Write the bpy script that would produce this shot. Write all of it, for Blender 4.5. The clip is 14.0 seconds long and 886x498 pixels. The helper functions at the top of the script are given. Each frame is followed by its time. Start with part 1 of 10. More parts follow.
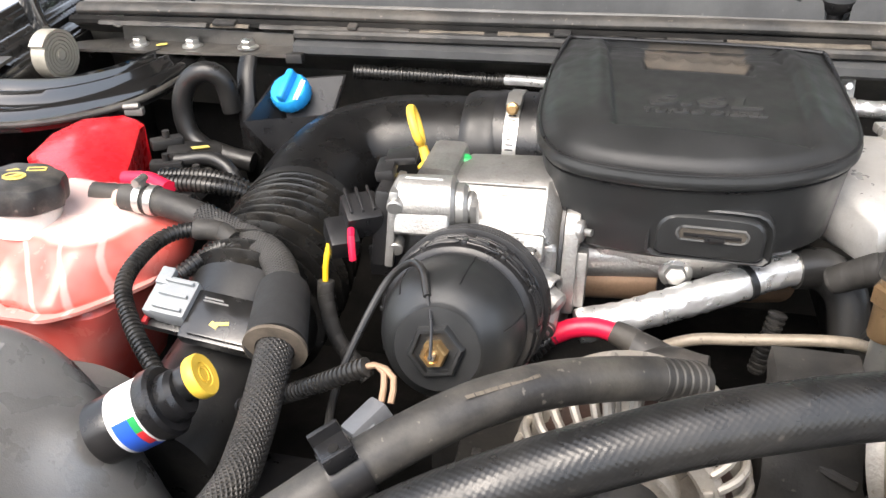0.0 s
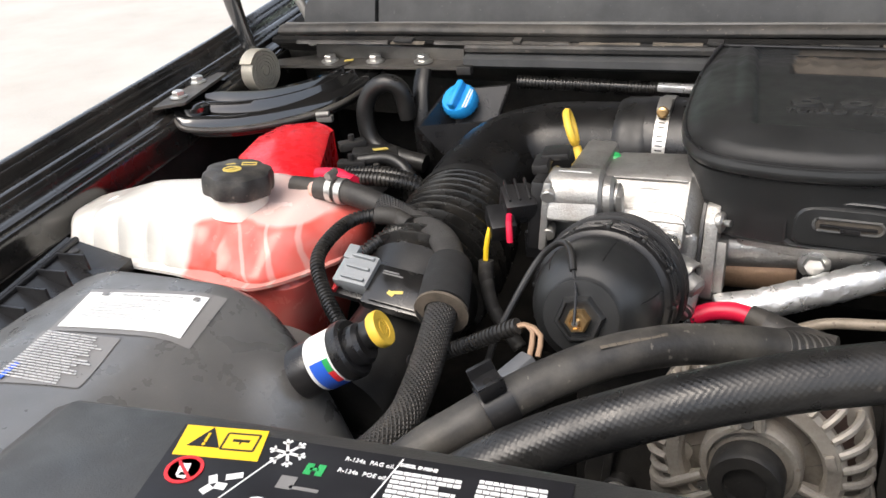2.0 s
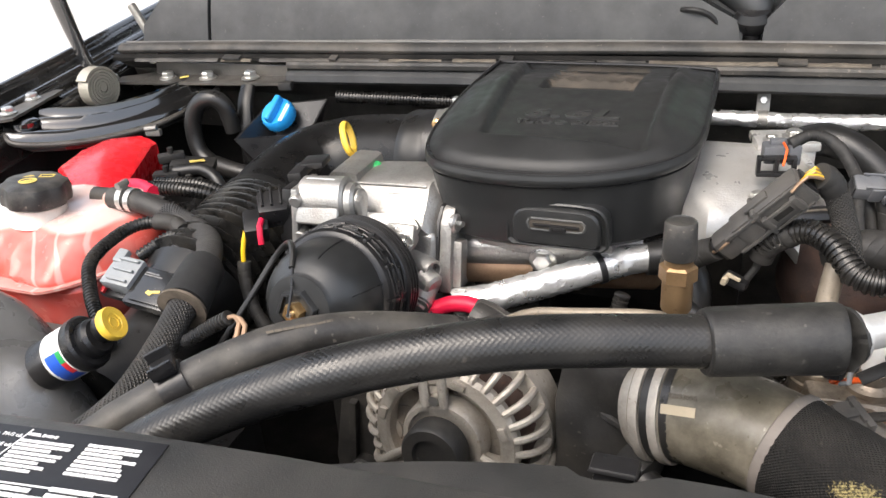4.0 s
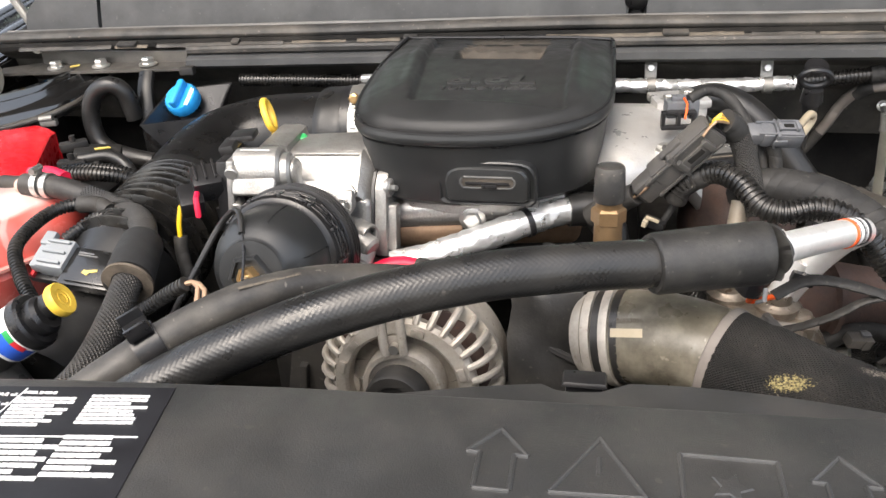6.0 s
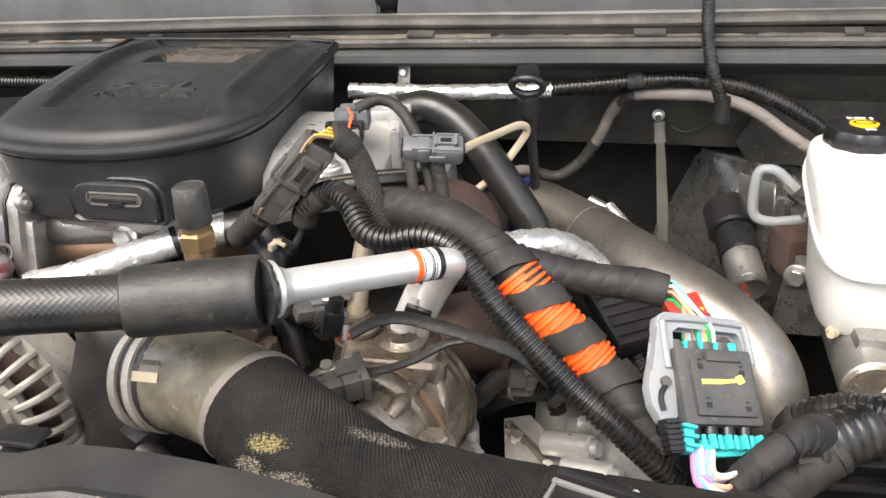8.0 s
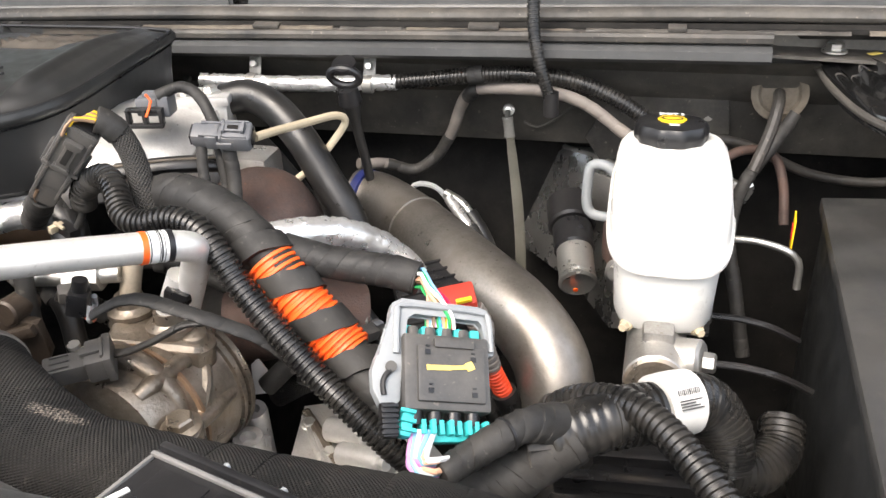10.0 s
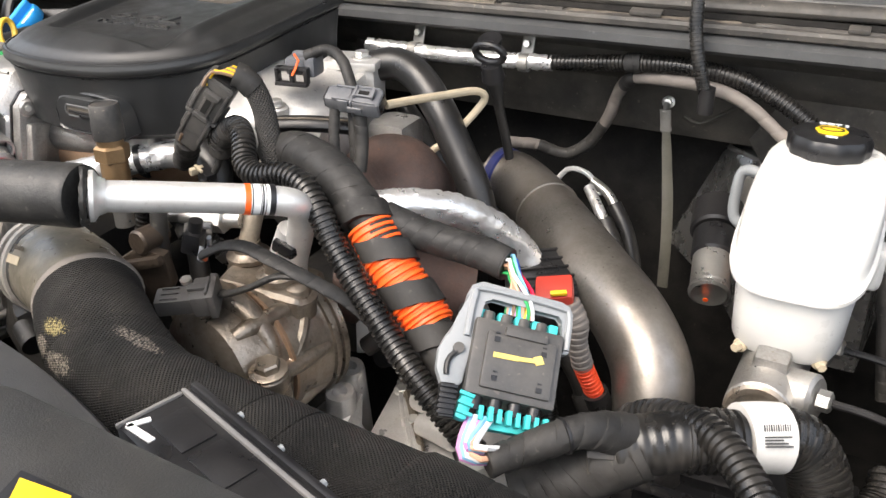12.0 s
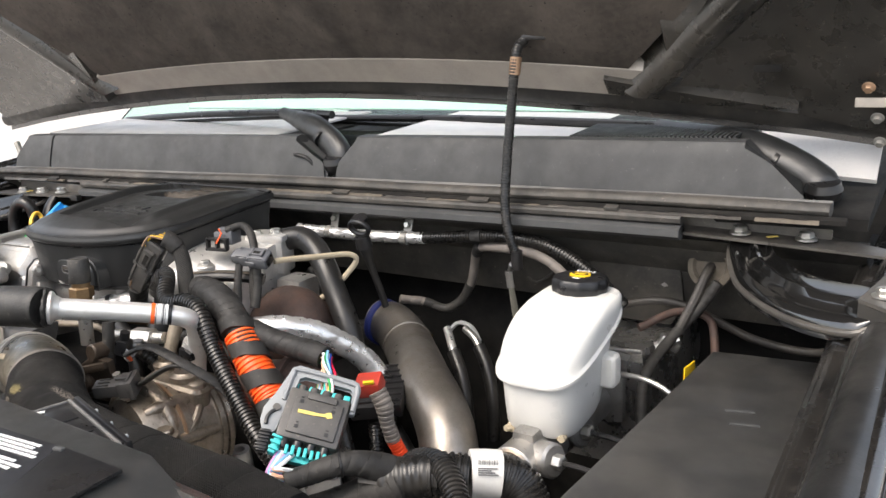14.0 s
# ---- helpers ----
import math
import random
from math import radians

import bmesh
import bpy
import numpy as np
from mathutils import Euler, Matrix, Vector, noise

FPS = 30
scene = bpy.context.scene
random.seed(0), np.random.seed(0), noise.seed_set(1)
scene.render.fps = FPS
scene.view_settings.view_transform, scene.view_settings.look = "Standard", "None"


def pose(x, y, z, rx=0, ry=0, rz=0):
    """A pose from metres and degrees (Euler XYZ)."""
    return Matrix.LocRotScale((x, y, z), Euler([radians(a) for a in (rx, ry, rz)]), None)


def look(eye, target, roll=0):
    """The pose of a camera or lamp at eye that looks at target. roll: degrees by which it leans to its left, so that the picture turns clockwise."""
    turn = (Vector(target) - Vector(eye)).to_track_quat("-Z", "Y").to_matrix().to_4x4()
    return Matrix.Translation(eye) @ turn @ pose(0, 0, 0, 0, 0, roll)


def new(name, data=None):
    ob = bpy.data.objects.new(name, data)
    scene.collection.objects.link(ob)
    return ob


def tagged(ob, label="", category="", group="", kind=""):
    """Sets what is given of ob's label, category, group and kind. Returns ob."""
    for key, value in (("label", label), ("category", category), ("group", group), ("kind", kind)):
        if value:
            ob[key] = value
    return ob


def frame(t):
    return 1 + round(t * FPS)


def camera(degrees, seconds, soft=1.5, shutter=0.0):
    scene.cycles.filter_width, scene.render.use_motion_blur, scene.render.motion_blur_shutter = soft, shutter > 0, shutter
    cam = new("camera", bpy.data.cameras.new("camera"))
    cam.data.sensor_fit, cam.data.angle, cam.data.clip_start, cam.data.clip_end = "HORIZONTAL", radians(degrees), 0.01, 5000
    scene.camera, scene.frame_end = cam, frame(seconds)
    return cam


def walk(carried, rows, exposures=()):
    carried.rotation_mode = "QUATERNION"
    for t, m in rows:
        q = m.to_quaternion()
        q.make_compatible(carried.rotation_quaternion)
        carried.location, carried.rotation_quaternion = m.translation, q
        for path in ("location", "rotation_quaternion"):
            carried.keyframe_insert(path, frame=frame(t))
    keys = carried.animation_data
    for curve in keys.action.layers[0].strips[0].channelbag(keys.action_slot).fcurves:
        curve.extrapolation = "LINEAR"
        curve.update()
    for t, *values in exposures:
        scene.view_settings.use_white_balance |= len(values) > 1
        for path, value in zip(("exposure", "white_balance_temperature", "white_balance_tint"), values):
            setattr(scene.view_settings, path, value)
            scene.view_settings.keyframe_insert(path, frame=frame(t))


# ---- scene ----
cam = camera(55.0, 14.0)
PATH = [
    (0, (0.03, 0.021, 1.618), (-0.347, 1.724, 0.64), 0.1),
    (0.5, (0.0, 0.004, 1.62), (-0.582, 1.658, 0.657), -1.7),
    (1, (-0.011, -0.026, 1.623), (-0.703, 1.588, 0.666), -2.3),
    (1.5, (0.006, -0.052, 1.626), (-0.749, 1.538, 0.677), -3.3),
    (2, (0.066, -0.069, 1.637), (-0.679, 1.537, 0.707), -4.3),
    (2.5, (0.141, -0.071, 1.643), (-0.564, 1.561, 0.726), -4.2),
    (3, (0.211, -0.068, 1.65), (-0.468, 1.578, 0.739), -3.8),
    (3.5, (0.269, -0.054, 1.646), (-0.398, 1.598, 0.736), -4.0),
    (3.7, (0.287, -0.052, 1.646), (-0.389, 1.597, 0.739), -4.0),
    (5.8, (0.209, -0.131, 1.633), (-0.192, 1.588, 0.692), -2.8),
    (6, (0.225, -0.126, 1.63), (-0.137, 1.612, 0.709), -2.7),
    (6.5, (0.315, -0.095, 1.639), (-0.031, 1.66, 0.745), -2.2),
    (7, (0.408, -0.053, 1.629), (0.016, 1.694, 0.737), -1.6),
    (7.5, (0.493, -0.003, 1.612), (0.071, 1.73, 0.707), -2.1),
    (8, (0.569, 0.026, 1.601), (0.154, 1.75, 0.676), -2.8),
    (8.5, (0.623, 0.062, 1.589), (0.238, 1.784, 0.648), -3.7),
    (9, (0.658, 0.075, 1.571), (0.303, 1.796, 0.615), -4.6),
    (9.2, (0.673, 0.059, 1.58), (0.332, 1.783, 0.626), -4.4),
    (11.3, (0.881, 0.06, 1.588), (0.144, 1.693, 0.7), 2.5),
    (11.5, (0.88, 0.074, 1.588), (0.09, 1.67, 0.678), 1.4),
    (12, (0.845, 0.097, 1.587), (-0.012, 1.626, 0.624), -1.4),
    (12.5, (0.836, 0.116, 1.58), (-0.023, 1.635, 0.601), -3.7),
    (13, (0.878, 0.097, 1.598), (-0.022, 1.648, 0.712), -4.3),
    (13.5, (1.065, -0.023, 1.627), (0.105, 1.601, 0.964), -3.0),
    (14, (1.227, -0.072, 1.617), (0.18, 1.556, 1.112), -2.8),
]
walk(cam, [(t, look(eye, target, roll)) for t, eye, target, roll in PATH], [(0, 1.85, 6600, 10), (0.4, 1.25, 6600, 10), (1.0, 1.15, 6600, 10), (2.5, 1.03, 6600, 10), (3.2, 1.25, 6600, 10), (3.7, 1.39, 6600, 10), (6, 1.61, 6700, 10), (6.5, 1.77, 6700, 10), (8, 1.74, 6700, 10), (9, 1.9, 6700, 10), (11.5, 1.83, 6700, 10), (12.0, 1.67, 6700, 10), (12.5, 1.72, 6700, 10), (13.0, 1.74, 6700, 10), (13.5, 1.77, 6700, 10), (14, 1.35, 6700, 10)])

# ---- sky and sun: bright overcast day ----
world = bpy.data.worlds.new("overcast_sky")
scene.world = world
world.use_nodes = True
wn = world.node_tree
sky = wn.nodes.new("ShaderNodeTexSky")
sky.sky_type = "NISHITA"
sky.sun_disc = False
sky.sun_elevation, sky.sun_rotation = radians(58), radians(200)
sky.air_density, sky.dust_density, sky.ozone_density = 1.0, 5.0, 1.0
wn.nodes["Background"].inputs["Strength"].default_value = 0.09
wn.links.new(sky.outputs["Color"], wn.nodes["Background"].inputs["Color"])
# an even veil of cloud over the whole sky
cloud = wn.nodes.new("ShaderNodeBackground")
cloud.inputs["Color"].default_value, cloud.inputs["Strength"].default_value = (0.93, 0.97, 1.0, 1), 0.34
both = wn.nodes.new("ShaderNodeAddShader")
wn.links.new(wn.nodes["Background"].outputs[0], both.inputs[0])
wn.links.new(cloud.outputs[0], both.inputs[1])
wn.links.new(both.outputs[0], wn.nodes["World Output"].inputs["Surface"])
sun_data = bpy.data.lights.new("sun", "SUN")
sun_data.energy, sun_data.angle, sun_data.color = 0.9, radians(40), (1.0, 0.965, 0.92)
sun_ob = new("sun", sun_data)
sun_ob.matrix_basis = look((-1.2, -3.0, 6.0), (0.2, 0.5, 1.2))

# ---- materials ----
def mat(name, base, rough=0.5, metal=0.0, var=0.2, scale=18.0, bump=0.15, fine=350.0, dust=0.0,
        dust_col=(0.30, 0.26, 0.21), dust_scale=9.0, pattern="", pitch=0.004, depth=0.6, sub=0.0, coat=0.0, spec=0.5,
        rvar=0.12, aniso=0.0):
    m = bpy.data.materials.new(name)
    m.use_nodes = True
    nt = m.node_tree
    n, ln = nt.nodes, nt.links
    b = n["Principled BSDF"]
    tc = n.new("ShaderNodeTexCoord")

    def noise_tex(s, detail=4.0, r=0.55):
        k = n.new("ShaderNodeTexNoise")
        k.inputs["Scale"].default_value, k.inputs["Detail"].default_value, k.inputs["Roughness"].default_value = s, detail, r
        ln.new(tc.outputs["Object"], k.inputs["Vector"])
        return k.outputs["Fac"]

    def rng(src, a, c, lo, hi):
        k = n.new("ShaderNodeMapRange")
        for i, v in enumerate((a, c, lo, hi)):
            k.inputs[i + 1].default_value = v
        ln.new(src, k.inputs[0])
        return k.outputs[0]

    def mix(fac, a, c):
        k = n.new("ShaderNodeMix")
        k.data_type = "RGBA"
        if isinstance(fac, float):
            k.inputs[0].default_value = fac
        else:
            ln.new(fac, k.inputs[0])
        for sock, v in ((k.inputs[6], a), (k.inputs[7], c)):
            if isinstance(v, tuple):
                sock.default_value = (*v, 1)
            else:
                ln.new(v, sock)
        return k.outputs[2]

    lo = tuple(max(0.0, c * (1 - var)) for c in base)
    hi = tuple(min(1.0, c * (1 + var)) for c in base)
    big = noise_tex(scale)
    small = noise_tex(fine, 3.0)
    col = mix(rng(big, 0.3, 0.7, 0, 1), lo, hi)
    col = mix(rng(small, 0.35, 0.65, 0, 0.35), col, hi)
    height = small
    if dust > 0:
        d = noise_tex(dust_scale, 8.0, 0.65)
        col = mix(rng(d, 0.42, 0.72, 0, dust), col, dust_col)
        sp = noise_tex(160.0, 2.0)
        col = mix(rng(sp, 0.68, 0.74, 0, min(1.0, dust * 1.2)), col, dust_col)
    if pattern:
        uv = n.new("ShaderNodeUVMap")
        sep = n.new("ShaderNodeSeparateXYZ")
        ln.new(uv.outputs["UV"], sep.inputs[0])

        def math_n(op, a, c=None):
            k = n.new("ShaderNodeMath")
            k.operation = op
            for i, v in enumerate((a, c)):
                if v is None:
                    continue
                if isinstance(v, (int, float)):
                    k.inputs[i].default_value = v
                else:
                    ln.new(v, k.inputs[i])
            return k.outputs[0]

        w = 2 * math.pi / pitch
        u, v = math_n("MULTIPLY", sep.outputs[0], w), math_n("MULTIPLY", sep.outputs[1], w)
        if pattern == "braid":
            s1 = math_n("SINE", math_n("ADD", u, v))
            s2 = math_n("SINE", math_n("SUBTRACT", u, v))
            wave = math_n("MAXIMUM", s1, s2)
        elif pattern == "tape":
            # overlapping turns of tape: a saw-tooth along the loom, wandering a little
            wob = noise_tex(45.0, 2.0)
            turn = math_n("ADD", math_n("DIVIDE", math_n("ADD", sep.outputs[0], math_n("MULTIPLY", sep.outputs[1], 0.35)), pitch), math_n("MULTIPLY", wob, 0.9))
            wave = math_n("SUBTRACT", math_n("MULTIPLY", math_n("FRACT", turn), 2.0), 1.0)
        elif pattern == "weave":
            wave = math_n("MULTIPLY", math_n("SINE", u), math_n("SINE", v))
        else:
            s1 = math_n("SINE", math_n("ADD", u, v))
            s2 = math_n("SINE", math_n("SUBTRACT", u, math_n("MULTIPLY", v, 1.0)))
            wave = math_n("ADD", math_n("MULTIPLY", s1, 0.5), math_n("MULTIPLY", s2, 0.5))
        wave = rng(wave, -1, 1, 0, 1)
        # shade between strands and laps is painted in: low parts get darker colour
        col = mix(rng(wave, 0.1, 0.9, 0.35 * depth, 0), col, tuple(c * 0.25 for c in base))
        height = math_n("ADD", math_n("MULTIPLY", wave, depth * 2.0), math_n("MULTIPLY", small, 0.3))
    ln.new(col, b.inputs["Base Color"])
    ln.new(rng(noise_tex(scale * 2.3), 0.3, 0.7, max(0.04, rough - rvar), min(1, rough + rvar)), b.inputs["Roughness"])
    b.inputs["Metallic"].default_value = metal
    b.inputs["Specular IOR Level"].default_value = spec
    b.inputs["Coat Weight"].default_value = coat
    b.inputs["Coat Roughness"].default_value = 0.15
    if sub:
        b.inputs["Subsurface Weight"].default_value = sub
        b.inputs["Subsurface Radius"].default_value = (0.02, 0.02, 0.02)
        b.inputs["Subsurface Scale"].default_value = 0.6
    if bump:
        k = n.new("ShaderNodeBump")
        k.inputs["Strength"].default_value, k.inputs["Distance"].default_value = bump, 0.001
        ln.new(height, k.inputs["Height"])
        ln.new(k.outputs[0], b.inputs["Normal"])
    return m


M_COVER = mat("grained_black_plastic", (0.031, 0.031, 0.0305), 0.40, var=0.18, bump=0.25, fine=900, dust=0.08, spec=0.75)
M_BOX = mat("satin_black_plastic", (0.0165, 0.0172, 0.0176), 0.40, spec=0.7, var=0.18, bump=0.12, fine=900, dust=0.05, dust_scale=14, dust_col=(0.16, 0.155, 0.145))
M_BLACK = mat("black_plastic", (0.011, 0.011, 0.012), 0.34, var=0.25, bump=0.1, dust=0.035)
M_DARK = mat("dusty_black_metal", (0.017, 0.0165, 0.016), 0.5, var=0.35, bump=0.25, dust=0.24, dust_scale=14, dust_col=(0.16, 0.145, 0.12))
# for grimy parts, and as painted shade in gaps and holes
M_DEEP = mat("grime_and_gap_black", (0.011, 0.0108, 0.0105), 0.75, var=0.4, bump=0.3, dust=0.05, spec=0.15)
M_CAPTOP = mat("dusty_cap_plastic", (0.030, 0.029, 0.028), 0.55, var=0.3, bump=0.2, dust=0.3, dust_scale=30)
M_GREYPL = mat("dark_grey_plastic", (0.06, 0.062, 0.063), 0.6, var=0.15, bump=0.15, fine=600, dust=0.22)
M_BELLOWS = mat("glossy_black_bellows_rubber", (0.006, 0.006, 0.006), 0.24, var=0.3, bump=0.08, dust=0.07, dust_scale=30, spec=0.9)
M_INTAKE = mat("smooth_black_duct_plastic", (0.006, 0.006, 0.0062), 0.32, var=0.25, bump=0.05, dust=0.02, spec=0.32)
M_RUBBER = mat("black_rubber", (0.013, 0.013, 0.013), 0.36, var=0.3, bump=0.15, dust=0.05)
M_RUBBER_D = mat("dusty_rubber", (0.028, 0.026, 0.024), 0.55, var=0.3, bump=0.25, dust=0.24)
M_WORN = mat("worn_black_rubber", (0.016, 0.0155, 0.015), 0.5, var=0.4, bump=0.4, dust=0.22, dust_scale=30, dust_col=(0.16, 0.15, 0.13))
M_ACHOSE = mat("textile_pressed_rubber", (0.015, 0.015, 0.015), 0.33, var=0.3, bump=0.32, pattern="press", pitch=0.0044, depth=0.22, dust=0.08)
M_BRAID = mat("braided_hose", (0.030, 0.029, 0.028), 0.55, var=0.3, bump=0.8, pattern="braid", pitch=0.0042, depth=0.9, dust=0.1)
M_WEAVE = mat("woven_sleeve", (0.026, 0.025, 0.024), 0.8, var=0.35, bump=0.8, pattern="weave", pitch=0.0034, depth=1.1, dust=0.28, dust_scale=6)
M_FOAM = mat("black_foam_rubber", (0.014, 0.014, 0.014), 0.8, var=0.3, bump=0.3)
M_FOAMEND = mat("brown_foam_edge", (0.10, 0.08, 0.06), 0.9, var=0.4, bump=0.5, scale=60)
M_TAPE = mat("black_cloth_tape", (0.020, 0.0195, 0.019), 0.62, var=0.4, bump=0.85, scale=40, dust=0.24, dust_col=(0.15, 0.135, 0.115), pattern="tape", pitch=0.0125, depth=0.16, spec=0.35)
M_CORR = mat("corrugated_black_plastic", (0.010, 0.010, 0.010), 0.30, var=0.25, bump=0.08, dust=0.08, dust_scale=35)
M_CAST = mat("cast_aluminium", (0.40, 0.392, 0.375), 0.43, 0.78, var=0.3, bump=0.55, fine=420, dust=0.34, dust_col=(0.20, 0.15, 0.10), dust_scale=22, rvar=0.16)
M_PALECAST = mat("pale_cast_aluminium", (0.60, 0.59, 0.57), 0.42, 0.62, var=0.18, bump=0.4, fine=420, dust=0.2, dust_col=(0.26, 0.21, 0.15), dust_scale=22, rvar=0.16)
M_FADEDW = mat("faded_white_print", (0.50, 0.50, 0.50), 0.45, var=0.1, bump=0.0)
M_GRIMEP = mat("stained_pipe_coating", (0.26, 0.22, 0.17), 0.5, 0.2, var=0.35, bump=0.3, dust=0.5, dust_col=(0.09, 0.07, 0.05), dust_scale=30)
M_PAPER = mat("soiled_label_paper", (0.62, 0.61, 0.58), 0.5, var=0.08, bump=0.05, dust=0.15)
M_CASTD = mat("stained_cast_aluminium", (0.31, 0.268, 0.22), 0.37, 0.78, var=0.4, bump=0.7, fine=260, dust=0.75, dust_col=(0.12, 0.085, 0.055), dust_scale=24, rvar=0.16)
M_GRIME = mat("grimy_brown_casting", (0.055, 0.042, 0.032), 0.48, 0.3, var=0.4, bump=0.7, fine=260, dust=0.6, dust_col=(0.07, 0.05, 0.035), dust_scale=26)
M_ALTERN = mat("oxidised_aluminium", (0.42, 0.39, 0.345), 0.52, 0.5, var=0.3, bump=0.5, dust=0.5, dust_col=(0.22, 0.18, 0.135), dust_scale=24)
M_ALU = mat("satin_aluminium_pipe", (0.82, 0.805, 0.78), 0.40, 0.6, var=0.09, bump=0.1, rvar=0.1, dust=0.18, dust_scale=40)
M_FOIL = mat("crinkled_foil", (0.86, 0.85, 0.83), 0.34, 0.8, var=0.2, bump=1.0, fine=130, scale=45, rvar=0.12, dust=0.12, dust_scale=40)
M_DOWN = mat("heat_stained_steel", (0.27, 0.252, 0.228), 0.38, 0.85, var=0.35, bump=0.2, scale=11, dust=0.6, dust_col=(0.10, 0.075, 0.055), dust_scale=13)
M_STEEL = mat("zinc_steel", (0.62, 0.61, 0.58), 0.35, 0.9, var=0.15, bump=0.15, dust=0.15)
M_PLATE = mat("dull_grey_plate", (0.26, 0.255, 0.24), 0.5, 0.6, var=0.2, bump=0.2, dust=0.3)
M_RUST = mat("rusty_iron", (0.075, 0.052, 0.045), 0.7, 0.3, var=0.4, bump=0.5, dust=0.3, dust_col=(0.2, 0.09, 0.05), dust_scale=25)
M_COPPER = mat("heat_browned_pipe", (0.34, 0.22, 0.14), 0.5, 0.6, var=0.3, bump=0.2, dust=0.3, dust_col=(0.3, 0.25, 0.2))
M_BRASSD = mat("tarnished_brass", (0.36, 0.235, 0.125), 0.42, 0.8, var=0.3, bump=0.2, dust=0.3, dust_col=(0.12, 0.08, 0.05))
M_BRASS = mat("brass", (0.68, 0.45, 0.21), 0.32, 0.9, var=0.2, bump=0.15)
M_PAINT = mat("black_car_paint", (0.008, 0.0078, 0.0078), 0.22, var=0.2, bump=0.0, coat=1.0, dust=0.10, dust_col=(0.2, 0.17, 0.14))
M_GLOSS = mat("gloss_black_enamel", (0.008, 0.008, 0.008), 0.14, var=0.2, bump=0.02, coat=1.0, rvar=0.05)
M_GLOSS.node_tree.nodes["Principled BSDF"].inputs["Coat IOR"].default_value = 1.75
M_GLOSS.node_tree.nodes["Principled BSDF"].inputs["Coat Roughness"].default_value = 0.06
M_BRACE = mat("dusty_painted_plate", (0.075, 0.070, 0.064), 0.40, 0.3, var=0.3, bump=0.15, dust=0.35, dust_col=(0.20, 0.18, 0.15), dust_scale=16)
M_WHITE = mat("milky_white_plastic", (0.69, 0.68, 0.645), 0.36, var=0.03, bump=0.03, sub=0.3)
M_WHITEP = mat("white_paper", (0.80, 0.80, 0.79), 0.5, var=0.04, bump=0.0)
M_GREYCONN = mat("light_grey_plastic", (0.25, 0.265, 0.275), 0.45, var=0.1, bump=0.05, dust=0.12)
M_TRIM = mat("worn_grey_trim", (0.14, 0.137, 0.133), 0.5, var=0.25, bump=0.15, dust=0.2)
M_MIDCONN = mat("mid_grey_plastic", (0.060, 0.058, 0.056), 0.42, var=0.25, bump=0.15, dust=0.22)
M_CYAN = mat("turquoise_plastic", (0.04, 0.50, 0.50), 0.42, var=0.12, bump=0.05)
M_ORANGE = mat("orange_conduit", (0.95, 0.13, 0.02), 0.42, var=0.1, bump=0.03)
M_REDOR = mat("red_orange_conduit", (0.86, 0.075, 0.02), 0.42, var=0.1, bump=0.03)
M_RED = mat("red_plastic", (0.72, 0.012, 0.02), 0.28, var=0.15, bump=0.03, coat=0.3, scale=30)
M_REDCONN = mat("red_connector_plastic", (0.42, 0.04, 0.025), 0.45, var=0.15, bump=0.05)
M_PINK = mat("red_heat_shrink", (0.66, 0.01, 0.05), 0.4, var=0.1, bump=0.03)
M_BLUE = mat("blue_plastic", (0.02, 0.33, 0.78), 0.38, var=0.1, bump=0.04)
M_BLUEL = mat("blue_ink", (0.03, 0.12, 0.62), 0.35, var=0.05, bump=0.0)
M_NAVY = mat("blue_silicone", (0.018, 0.028, 0.14), 0.4, var=0.1, bump=0.05)
M_GREENL = mat("green_ink", (0.03, 0.35, 0.10), 0.4, var=0.05, bump=0.0)
M_REDL = mat("red_ink", (0.7, 0.03, 0.04), 0.4, var=0.05, bump=0.0)
M_YELLOW = mat("yellow_plastic", (0.80, 0.52, 0.06), 0.45, var=0.1, bump=0.08, scale=50)
M_YELLOWL = mat("yellow_ink", (0.86, 0.55, 0.02), 0.4, var=0.03, bump=0.0)
M_YPAINT = mat("yellow_paint_mark", (0.72, 0.55, 0.14), 0.6, var=0.2, bump=0.2)
M_WHITEL = mat("white_ink", (0.75, 0.75, 0.74), 0.45, var=0.03, bump=0.0)
M_BLACKL = mat("black_ink", (0.012, 0.012, 0.014), 0.4, var=0.1, bump=0.0)
M_FADED = mat("faded_grey_ink", (0.52, 0.52, 0.515), 0.5, var=0.2, bump=0.0, scale=200)
M_FILM = mat("grey_label_film", (0.20, 0.195, 0.19), 0.38, var=0.05, bump=0.0)
M_BEIGE = mat("beige_tape", (0.45, 0.38, 0.27), 0.6, var=0.15, bump=0.15)
M_STRAP = mat("tinned_braid", (0.26, 0.25, 0.21), 0.5, 0.6, var=0.3, bump=0.8, pattern="braid", pitch=0.0035, depth=0.9)
M_GREYHOSE = mat("grey_dusty_hose", (0.15, 0.132, 0.118), 0.7, var=0.2, bump=0.2, dust=0.2)
M_RUBBOOT = mat("weathered_rubber_boot", (0.085, 0.075, 0.055), 0.38, var=0.4, bump=0.12, dust=0.7, dust_col=(0.24, 0.215, 0.17), dust_scale=38, rvar=0.2)
M_COWL = mat("faded_grey_cowl_plastic", (0.047, 0.048, 0.049), 0.6, var=0.15, bump=0.2, fine=800, dust=0.16, dust_col=(0.2, 0.2, 0.19), dust_scale=14)
M_SEAL = mat("weathered_rubber_seal", (0.036, 0.035, 0.034), 0.62, var=0.25, bump=0.3, dust=0.3)
M_TAN = mat("dried_sealant", (0.115, 0.098, 0.077), 0.85, var=0.35, bump=0.5, scale=60)
